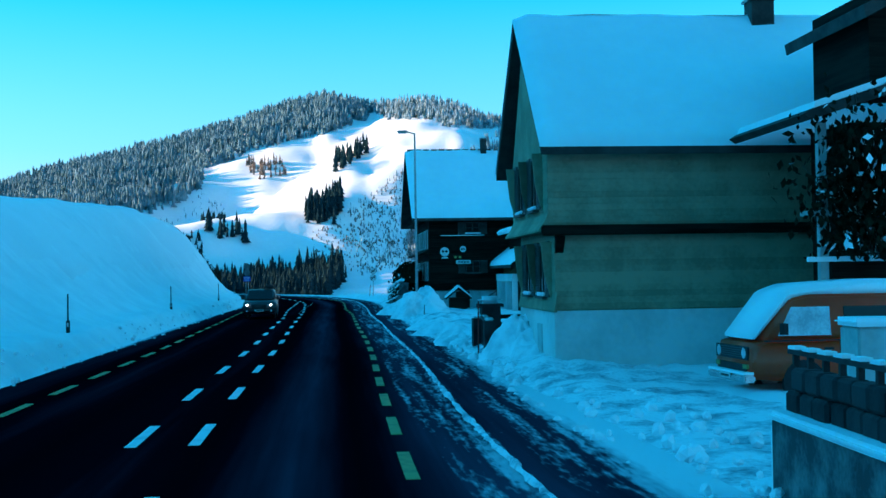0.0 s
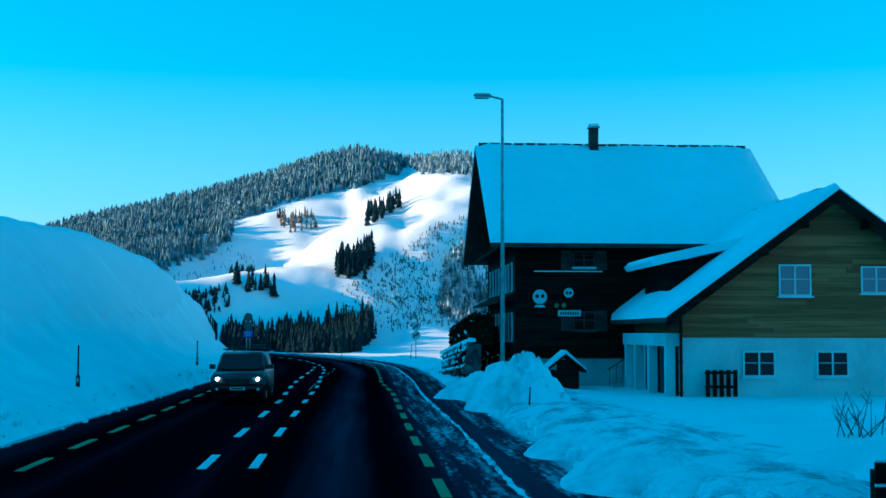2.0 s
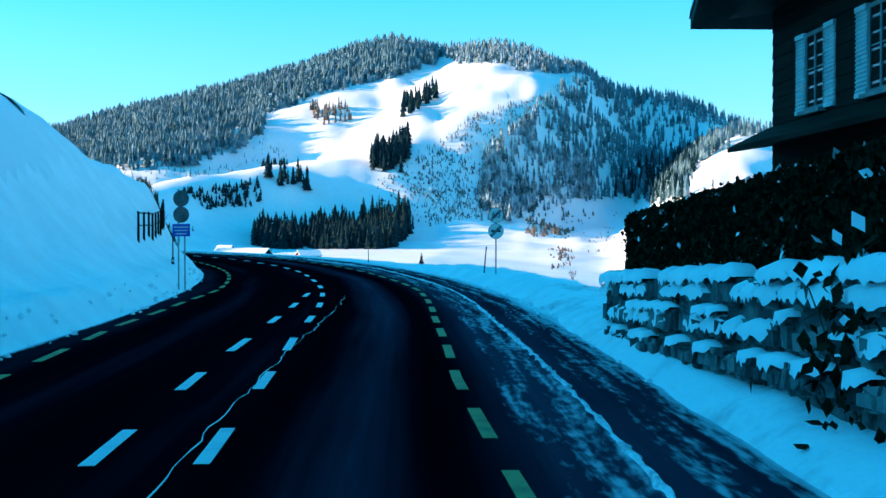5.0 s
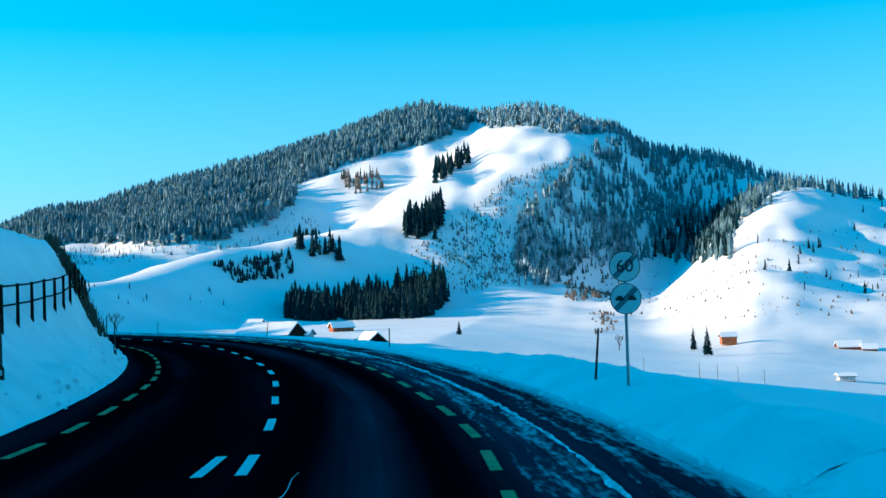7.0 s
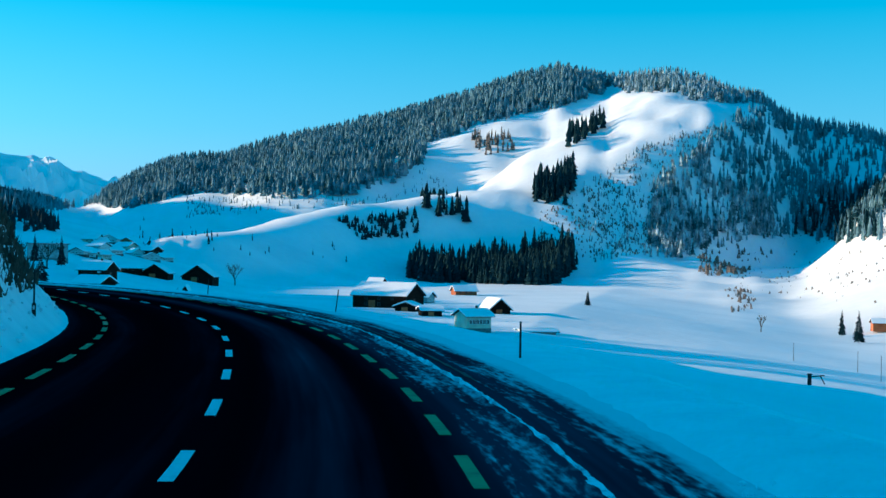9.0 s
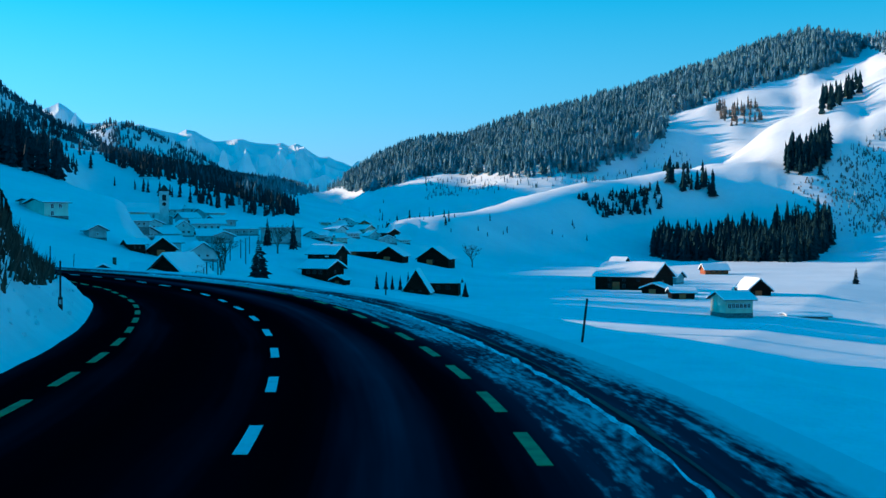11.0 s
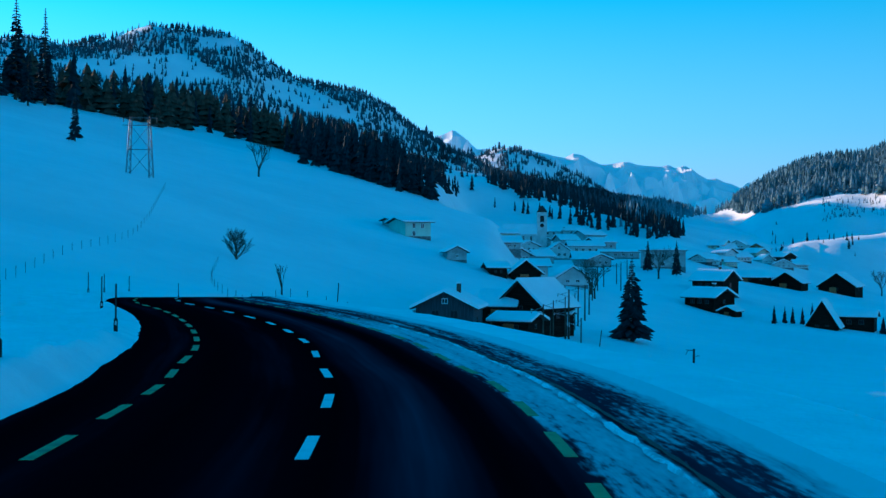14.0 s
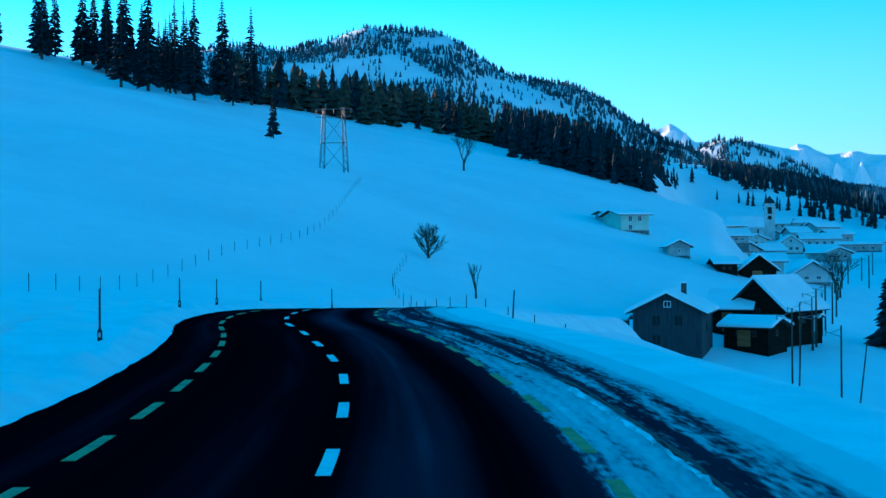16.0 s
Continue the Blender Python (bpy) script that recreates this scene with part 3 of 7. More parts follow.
def seam(points, width, mat):
    """A thin wandering joint in the asphalt, filled with salt."""
    r = random.Random(4)
    ss = np.arange(points[0][0], points[-1][0], 0.5)
    bm, prev, wob = bmesh.new(), None, 0.0
    for s in ss:
        wob = wob * 0.85 + r.gauss(0, 0.035 if mat is PAINT_WHITE else 0.006)
        n = float(np.interp(s, [p[0] for p in points], [p[1] for p in points])) + wob
        w = width * r.uniform(0.3, 1.2)
        z = 0.02 * math.cos(n * 0.5) + (0.09 if n > 2.2 else 0.012) - float(drop(s))
        row = [bm.verts.new((*on_road(s, n + e * w)[:2], z)) for e in (-1, 1)]
        if prev:
            bm.faces.new([prev[0], prev[1], row[1], row[0]])
        prev = row
    part("road_joint", bm, mat, road, "thin salt-filled joint in the asphalt" if mat is PAINT_WHITE else "dark open joint along the edge of the carriageway")


def gutter_ridge(s0, s1, n0):
    """The broken ridge of ice along the gutter."""
    r = random.Random(12)
    bm, prev = bmesh.new(), None
    for k, s in enumerate(np.arange(s0, s1, 0.3)):
        n = n0 + 0.05 * math.sin(s * 0.23) + r.gauss(0, 0.012)
        w, h = 0.055 * r.uniform(0.4, 1.4), 0.045 * r.uniform(0.3, 1.5) * (0.5 + 0.5 * math.sin(s * 0.7) ** 2)
        z = 0.065 - float(drop(s))
        row = [bm.verts.new((*on_road(s, n + a * w)[:2], z + b * h)) for a, b in ((-1, -0.5), (-0.4, 0.9), (0.3, 1.0), (1.2, -0.5))]
        if prev:
            for a in range(3):
                bm.faces.new([prev[a], prev[a + 1], row[a + 1], row[a]])
        prev = row
    part("ice_ridge", bm, SNOW_ROUGH, road, "broken ridge of dirty ice along the gutter")


gutter_ridge(-20, 236, 2.32)
seam([(82, -2.25), (96, -2.3), (108, -1.9), (116, -1.7)], 0.011, PAINT_WHITE)
WHITE = [(0, 18.3), (7, 66.1), (8, 73), (12, 96.4), (13, 103.6), (17, 127.5), (19, 139.6), (28, 190.7), (29, 196.3), (35, 228), (37, 237.9), (66, 385)]
YELLOW = [(0, 14.7), (2, 23.1), (18, 90.3), (20, 99.2), (27, 126.8), (29, 135.2), (48, 211), (51, 221.5), (90, 375)]
stripes("lane_dash", WHITE, 0.38, 0.17, ([0, 85, 100, 118, 130, 140, 200, 215, 225, 240, 250, 260], [-1.9, -2.0, -2.4, -2.35, -2.4, -2.2, -2.15, -1.75, -1.55, -1.6, -2.0, -2.2]), PAINT_WHITE, -45, 322)
stripes("lane_dash", WHITE, 0.38, 0.17, ([0, 75, 95, 105, 113, 119], [-2.8, -2.9, -3.4, -3.3, -3.1, -2.8]), PAINT_WHITE, -45, 116)
stripes("cycle_lane_dash", YELLOW, 0.55, 0.17, ([16, 37, 80, 92, 105, 119, 130, 150, 190, 212, 230, 240], [1.0, 1.15, 1.2, 0.8, 0.85, 1.25, 1.1, 1.15, 1.0, 1.4, 1.5, 1.35]), PAINT_YELLOW, -45, 322)
stripes("cycle_lane_dash", YELLOW, 0.55, 0.17, ([30, 67, 90, 103, 113, 121, 140, 190, 210, 225, 250], [-5.9, -6.1, -6.4, -7.0, -6.8, -6.35, -6.0, -5.6, -5.2, -4.65, -4.55]), PAINT_YELLOW, -45, 322)
seam([(150, 2.6), (200, 2.45), (236, 2.42), (248, 1.9), (262, 1.5)], 0.05, BLACK)


# woods
def tree_mesh(name, places, heights, mat, label, tiers=4, sides=6, slim=0.18, seed=0, lean=0.0):
    """Many small spruces as one mesh: stacked uneven skirts of branches on a short trunk."""
    r = np.random.RandomState(seed)
    verts, faces, base = [], [], 0
    ang = np.arange(sides) * math.tau / sides
    for (x, y, z), h in zip(places, heights):
        wide = h * slim * r.uniform(0.8, 1.25)
        turn = r.uniform(0, 6.3)
        for k in range(tiers):
            lo, hi = 0.06 + 0.84 * k / tiers, min(1.0, 0.06 + 0.84 * k / tiers + 1.35 / (tiers + 0.4))
            rad = wide * (1 - lo) ** 0.8 * r.uniform(0.45, 1.25, sides)
            zz = z + h * lo - h * 0.05 * r.uniform(0.0, 1.2, sides)
            ring = np.stack([x + rad * np.cos(ang + turn + k), y + rad * np.sin(ang + turn + k), zz], 1)
            verts.extend(ring.tolist())
            verts.append([x + r.normal(0, h * 0.01), y, z + h * hi])
            faces.extend([base + i, base + (i + 1) % sides, base + sides] for i in range(sides))
            base += sides + 1
    me = bpy.data.meshes.new(name)
    me.from_pydata(verts, [], faces)
    me.materials.append(mat)
    return tagged(new(name, me), label, "woods", kind="stuff")


def inside(poly, a, b):
    hit = np.zeros(a.shape, bool)
    for (x0, y0), (x1, y1) in zip(poly, poly[1:] + poly[:1]):
        with np.errstate(divide="ignore", invalid="ignore"):
            hit ^= ((y0 > b) != (y1 > b)) & (a < (x1 - x0) * (b - y0) / (y1 - y0 + 1e-12) + x0)
    return hit


def slope_places(poly, count, seed, hub=HUB, r0=450, r1=1760, clump=0.0, eye=2.4, holes=()):
    """Places on the slopes whose bearing and rise, as told from the hub, fall inside poly."""
    r = np.random.RandomState(seed)
    out = []
    ts, es = [p[0] for p in poly], [p[1] for p in poly]
    while len(out) < count:
        th, rr = r.uniform(min(ts), max(ts), 6000), r.uniform(r0, r1, 6000)
        x, y = hub[0] - rr * np.sin(np.radians(th)), hub[1] + rr * np.cos(np.radians(th))
        z = ground_z(x, y)
        rise = np.degrees(np.arctan2(z - eye, rr))
        ok = inside(poly, th, rise)
        for hole in holes:
            ok &= ~(inside(hole, th, rise) & (r.uniform(0, 1, 6000) < 0.93))
        if clump:
            ok &= waves(x, y, 120, seed + 50) + r.normal(0, 0.5, 6000) > clump
        out.extend(np.stack([x, y, z - 0.5], 1)[ok].tolist())
        if len(out) < count * 0.02:
            count = count * 0.9
    return out[:int(count)]


def woods(name, poly, count, tall, mat, label, seed, **k):
    p = slope_places(poly, count, seed, clump=k.pop("clump", 0), r0=k.pop("r0", 450), r1=k.pop("r1", 1760), hub=k.pop("hub", HUB), holes=k.pop("holes", ()))
    h = np.random.RandomState(seed + 9).uniform(tall[0], tall[1], len(p))
    return tree_mesh(name, p, h, mat, label, seed=seed, **k)


WOOD = "frosted spruce wood on the mountain slope"
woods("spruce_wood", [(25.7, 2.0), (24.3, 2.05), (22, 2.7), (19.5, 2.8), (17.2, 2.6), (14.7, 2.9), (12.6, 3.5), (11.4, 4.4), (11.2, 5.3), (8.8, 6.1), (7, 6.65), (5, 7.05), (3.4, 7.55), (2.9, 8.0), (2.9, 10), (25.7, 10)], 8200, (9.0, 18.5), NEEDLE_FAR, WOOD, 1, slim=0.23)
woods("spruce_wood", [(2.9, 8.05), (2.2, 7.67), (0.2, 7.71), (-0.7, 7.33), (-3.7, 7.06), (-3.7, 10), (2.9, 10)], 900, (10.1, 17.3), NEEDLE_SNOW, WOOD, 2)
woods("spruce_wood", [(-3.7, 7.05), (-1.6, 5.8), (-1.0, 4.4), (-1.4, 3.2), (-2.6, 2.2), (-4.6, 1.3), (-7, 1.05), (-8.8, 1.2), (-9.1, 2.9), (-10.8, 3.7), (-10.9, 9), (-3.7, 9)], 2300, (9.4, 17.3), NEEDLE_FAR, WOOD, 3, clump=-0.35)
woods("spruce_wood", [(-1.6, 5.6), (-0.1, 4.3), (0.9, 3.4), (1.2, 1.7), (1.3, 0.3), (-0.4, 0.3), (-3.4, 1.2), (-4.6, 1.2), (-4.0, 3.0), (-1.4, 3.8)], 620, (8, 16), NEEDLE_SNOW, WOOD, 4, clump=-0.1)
woods("young_trees", [(1.4, 5.27), (-3.2, 6.8), (-1.6, 5.78), (0.8, 3.5), (1.0, 0.7), (3.6, -0.11), (4.1, 2.7), (4.9, 2.95)], 420, (2.5, 7), NEEDLE_SNOW, "snowy young trees scattered over a steep slope", 5, tiers=3)
woods("young_trees", [(22, 2.6), (13.4, 2.8), (12.4, 3.2), (11.4, 4.2), (10, 3.4), (13, 2.6), (17, 2.2), (22, 1.6)], 300, (2, 6), NEEDLE_SNOW, "snowy young trees scattered over a steep slope", 6, tiers=2)
woods("spruce_wood", [(12.0, -0.35), (12.0, -0.85), (11, -1.05), (5.3, -1.05), (4.3, -0.2), (4.4, 0.75), (6.4, 0.45), (8.4, 0.1), (10.2, -0.2)], 560, (12, 23), NEEDLE, "dense dark spruce wood at the foot of the mountain", 7, tiers=6, sides=7)
woods("spruce_clump", [(11.7, 2.45), (11.5, 2.0), (10.2, 1.95), (9.2, 1.65), (9.3, 2.2), (10.4, 2.45)], 58, (13, 25), NEEDLE, "dark clump of spruces on the ski slope", 8, tiers=6, sides=7)
woods("spruce_clump", [(6.4, 3.2), (6.2, 2.7), (4.9, 2.5), (4.4, 3.6), (4.5, 4.1), (5.4, 3.6)], 85, (14, 26), NEEDLE, "dark clump of spruces on the ski slope", 9, tiers=6, sides=7)
woods("spruce_clump", [(4.8, 5.6), (4.8, 5.2), (3.2, 6.0), (3.2, 6.35), (4.0, 6.0)], 55, (13, 24), NEEDLE, "dark clump of spruces on the ski slope", 10)
woods("young_trees", [(15.2, 1.7), (14.1, 0.85), (11.5, 1.05), (11.3, 2.2)], 420, (3, 8), NEEDLE, "low dark scrub below the ski slope", 11, tiers=3, slim=0.32)
woods("young_trees", [(9.2, 5.6), (7.2, 5.7), (7.2, 5.0), (9.2, 4.7)], 45, (9, 15), SCRUB, "bare larches beside the ski slope", 12)
woods("spruce_wood", [(-5.5, 2.4), (-7, 3.2), (-9.2, 3.4), (-9.0, 1.4), (-7, 1.1), (-5, 1.4)], 260, (11, 20), NEEDLE, WOOD, 13)
woods("young_trees", [(-1.0, 0.4), (-2.8, 1.0), (-4.6, 0.6), (-3, -0.4), (-1.2, -0.5)], 230, (2, 6), SCRUB, "bare brown scrub on the sunny slope", 14, tiers=2, slim=0.4)
woods("young_trees", [(-2.2, -0.9), (-3.4, -1.2), (-3.8, -1.9), (-2.6, -2.1)], 70, (1.5, 3.5), SCRUB, "bare brown scrub on the sunny slope", 25, tiers=2, slim=0.4, r0=380)
woods("young_trees", [(-3.5, 1.0), (-9, 2.4), (-16, 2.6), (-16, -1.5), (-5, -1.5), (-2, -0.6)], 420, (0.7, 2.4), SCRUB, "small bushes dotting the sunny slope", 26, tiers=2, slim=0.45, r0=380)
woods("young_trees", [(-10, 2.0), (-16, 3.4), (-16, -1), (-10, -1)], 34, (4, 9), NEEDLE, "scattered trees on the sunny slope", 15)
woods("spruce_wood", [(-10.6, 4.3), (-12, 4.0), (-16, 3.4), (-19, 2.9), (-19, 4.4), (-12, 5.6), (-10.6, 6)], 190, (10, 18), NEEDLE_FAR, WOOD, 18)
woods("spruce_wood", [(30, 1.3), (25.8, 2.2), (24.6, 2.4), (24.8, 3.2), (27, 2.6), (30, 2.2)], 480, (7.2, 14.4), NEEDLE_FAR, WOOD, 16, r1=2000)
woods("young_trees", [(24, 1.7), (24, 0.4), (19, 0.0), (14, -0.2), (15, 0.6), (20, 0.8)], 70, (2, 6), NEEDLE, "trees between the houses on the far slope", 17)

# the wooded mountain past the village, its haze put into the needle colour
WEST = "dark spruce wood on the far mountainside"
GLADES = [[(57, 8.5), (53.9, 8.7), (50.5, 9.1), (48.2, 7.8), (51.2, 7.8), (54, 7.9)], [(50.2, 9.8), (48.1, 9.85), (48.1, 9.4), (49.7, 9.3)], [(47, 8.15), (44.7, 7.6), (42.6, 6.6), (42.8, 6.1), (45.2, 6.6), (47, 7.3)],
          [(43.5, 5.6), (41.6, 5.6), (41.8, 5.0), (43.4, 5.0)], [(40.3, 4.9), (36.9, 3.9), (36.4, 2.95), (39, 4.0)], [(35.4, 4.35), (33.8, 4.2), (33.8, 3.85), (35.3, 3.9)], [(35.9, 3.0), (32.6, 2.15), (32.9, 1.8), (35.9, 2.4)]]
woods("spruce_wood", [(68, 12), (68, 6.2), (56, 6.0), (51, 5.8), (47, 4.6), (44, 3.8), (40, 2.4), (36.5, 0.4), (33, 0.1), (29, 0.3), (29, 3), (34, 6.5), (42, 9.5)], 19000, (4.2, 8.2), NEEDLE_HAZY, WEST, 21, hub=W_HUB, r0=820, r1=1560, clump=-0.6, tiers=2, sides=5, holes=GLADES, slim=0.26)
woods("spruce_wood", [(41, 6), (36, 5.5), (29, 3.0), (27, 1.5), (29, 0.5), (34, 1.5), (41, 3.5)], 4200, (8, 15), NEEDLE_HAZY, WEST, 22, hub=W_HUB, r0=1500, r1=2800, clump=-0.6, tiers=3, holes=GLADES, slim=0.24)
woods("spruce_wood", [(41, 5.5), (37, 5), (33, 3.6), (29.5, 2.0), (27.5, 1.0), (30, 1.0), (34, 1.7), (38, 2.8), (41, 3.8)], 1700, (6, 11), NEEDLE, WEST, 23, hub=W_HUB, r0=600, r1=1500, clump=-0.3, holes=GLADES)
woods("young_trees", [(1.6, 5.2), (-3.0, 6.6), (0.8, 3.5), (1.0, 0.5), (6, 0.0), (6, 2.4), (4.4, 2.9)], 800, (1.4, 3.2), SCRUB, "low scrub speckling the shaded mountain flank", 24, tiers=2, slim=0.45)


def hill_trees(points, count, tall, mat, label, seed, spread, slim=0.2, tiers=8):
    """Trees strewn about a line over the near hill."""
    r = np.random.RandomState(seed)
    line = spline(points, 4.0)
    out, hs = [], []
    for _ in range(count):
        p = line[r.randint(len(line))]
        x, y = p[0] + r.normal(0, spread), p[1] + r.normal(0, spread)
        out.append((x, y, float(ground_z(x, y)) - 0.4))
        hs.append(r.uniform(*tall))
    return tree_mesh("hill_trees", out, hs, mat, label, seed=seed, tiers=tiers, sides=8, slim=slim * 0.8)


hill_trees([(-500, 440), (-455, 470), (-480, 540), (-495, 575), (-500, 636), (-440, 600)], 55, (12, 24), NEEDLE, "dark trees along the crest of the snowy hill", 31, 16)
hill_trees([(-470, 470), (-480, 540), (-495, 575), (-495, 630), (-430, 590)], 120, (11, 20), TWIG, "bare brown trees along the crest of the snowy hill", 35, 15, 0.42, 6)
hill_trees([(-440, 600), (-385, 560), (-350, 530), (-325, 520)], 150, (13, 22), NEEDLE, "dark trees along the crest of the snowy hill", 32, 9)
# out-of-view trees, added to lengthen the shade that the crest casts
hill_trees([(-560, 290), (-560, 240), (-570, 120), (-590, -60)], 340, (14, 24), NEEDLE, "unseen trees added on the hill crest to cast shade", 34, 26)


# the far snowy range
def alps():
    th = np.radians(np.arange(22, 46, 0.12))
    deg = np.degrees(th)
    el = np.interp(deg, [22, 25.7, 27, 28.2, 29.5, 30.7, 31.7, 32.9, 33.3, 34.3, 35.9, 37.3, 38.4, 39, 40, 42, 46], [2.4, 3.4, 3.8, 4.24, 4.33, 4.4, 4.35, 4.9, 4.65, 4.85, 5.1, 5.0, 5.87, 5.66, 5.0, 4.6, 4])
    rng = np.random.RandomState(5)
    jag = np.interp(deg, np.arange(22, 46.3, 0.35), rng.normal(0, 0.07, 70))
    rows = []
    for k, f in enumerate(np.linspace(0, 1, 26)):
        r = 3700 + 800 * f
        crag = np.interp(deg + 0.4 * f, np.arange(21, 48, 0.5), rng.normal(0, 1, 54)) * 55 * f * (1 - f) * 3
        z = -30 + (4500 * np.tan(np.radians(el + jag)) + 32) * f ** 0.9 + crag
        rows.append(np.stack([W_HUB[0] - r * np.sin(th), W_HUB[1] + r * np.cos(th), z], 1))
    rows.append(rows[-1] + np.array([-180, 260, -300]))
    v = np.concatenate(rows)
    n, m = len(rows), len(th)
    f = [[i * m + j, i * m + j + 1, (i + 1) * m + j + 1, (i + 1) * m + j] for i in range(n - 1) for j in range(m - 1)]
    me = bpy.data.meshes.new("far_mountains")
    me.from_pydata(v.tolist(), [], f)
    me.materials.append(SNOW_FIELD)
    return tagged(new("far_mountains", me), "distant jagged snowy mountain range", "mountains", kind="structure")


alps()


def big_spruce(name, x, y, h, label, seed, wide=0.24, mat=None):
    """A single spruce with whorls of drooping, tapering boughs."""
    r = random.Random(seed)
    z = float(ground_z(x, y))
    t = thing(name, x, y, z - 0.2, r.uniform(0, 360), label, "tree")
    bm = tube(bmesh.new(), (0, 0, 0), (0, 0, h * 0.97), h * 0.016, h * 0.003, 7)
    part("trunk", bm, BARK, t)
    bm = bmesh.new()
    k = 0.1
    while k < 0.985:
        reach = h * wide * (1 - k) ** 0.85 * r.uniform(0.8, 1.1)
        for i in range(r.randint(7, 10)):
            a = r.uniform(0, math.tau)
            L = reach * r.uniform(0.55, 1.12)
            droop = L * r.uniform(0.15, 0.45)
            w = L * r.uniform(0.16, 0.26) + 0.05
            d, s = Vector((math.cos(a), math.sin(a), 0)), Vector((-math.sin(a), math.cos(a), 0))
            b = Vector((0, 0, h * k))
            mid, tip = b + d * L * 0.55 + Vector((0, 0, -droop * 0.35)), b + d * L + Vector((0, 0, -droop))
            vs = [bm.verts.new(q) for q in (b, mid + s * w, mid - s * w, tip, mid + Vector((0, 0, w * 0.5)), mid - Vector((0, 0, w * 0.9)))]
            for f in ((0, 1, 4), (0, 4, 2), (1, 3, 4), (4, 3, 2), (0, 5, 1), (0, 2, 5), (1, 5, 3), (5, 2, 3)):
                bm.faces.new([vs[q] for q in f])
        k += r.uniform(0.018, 0.03)
    part("crown", bm, mat or NEEDLE, t)
    return t


def bare_tree(name, x, y, h, label, seed, spread=0.5, depth=4, low=False):
    """A leafless tree: limbs that fork and thin out."""
    r = random.Random(seed)
    z = float(ground_z(x, y))
    t = thing(name, x, y, z - 0.1, 0, label, "tree")
    trunk, twigs = bmesh.new(), bmesh.new()
    tube(trunk, (0, 0, 0), (0, 0, h * 0.3), h * 0.03, h * 0.022, 7)

    def grow(p, d, L, rad, k):
        q = p + d * L
        tube(twigs, p, q, rad, rad * 0.6, 4 if k < 3 else 5)
        if k:
            for _ in range(3 if k > 1 else 4):
                e = (d + Vector((r.uniform(-1, 1), r.uniform(-1, 1), r.uniform(-0.25, 0.7))) * spread * 1.3).normalized()
                grow(q if r.random() < 0.6 else p + d * L * 0.6, e, L * r.uniform(0.55, 0.8), rad * 0.6, k - 1)

    for i in range(16 if low else 5):
        a = r.uniform(0, math.tau) if not low else i * 2.4
        out = 1.15 - 0.065 * i if low else spread
        grow(Vector((0, 0, h * ((0.02 + 0.015 * i) if low else 0.16 + 0.03 * i))), Vector((math.cos(a) * out, math.sin(a) * out, 0.75 + 0.05 * i if low else 1)).normalized(), h * (0.23 if low else 0.3), h * 0.013, depth - (1 if low else 0))
    part("trunk", trunk, BARK, t)
    part("crown", twigs, BARK, t)
    return t


big_spruce("spruce", -134.5, 354, 13.2, "lone dark spruce on the snowy field", 1, 0.3)
big_spruce("spruce", -303, 371, 13.5, "dark spruce on the snowy hillside", 2, 0.17)
crest = spline([(-405, 405), (-430, 420), (-455, 415), (-500, 405)], 2.0)
rng = random.Random(33)
for k in range(32):
    p = crest[rng.randrange(len(crest))]
    tree = big_spruce("spruce", p[0] + rng.gauss(0, 13), p[1] + rng.gauss(0, 11), rng.uniform(22, 37), "tall dark spruce on the crest of the snowy hill", 100 + k, rng.uniform(0.13, 0.19))
    tree["group"] = "spruces on the hill"
bare_tree("bare_tree", -174, 309, 5.6, "leafless rounded tree on the snowy hillside", 3, 0.42, 5, True)
bare_tree("bare_tree", -298, 428, 10, "leafless tree on the snowy hillside", 4)
bare_tree("sapling", -152, 297, 4.5, "thin leafless sapling in the snow", 5, 0.25, 2)


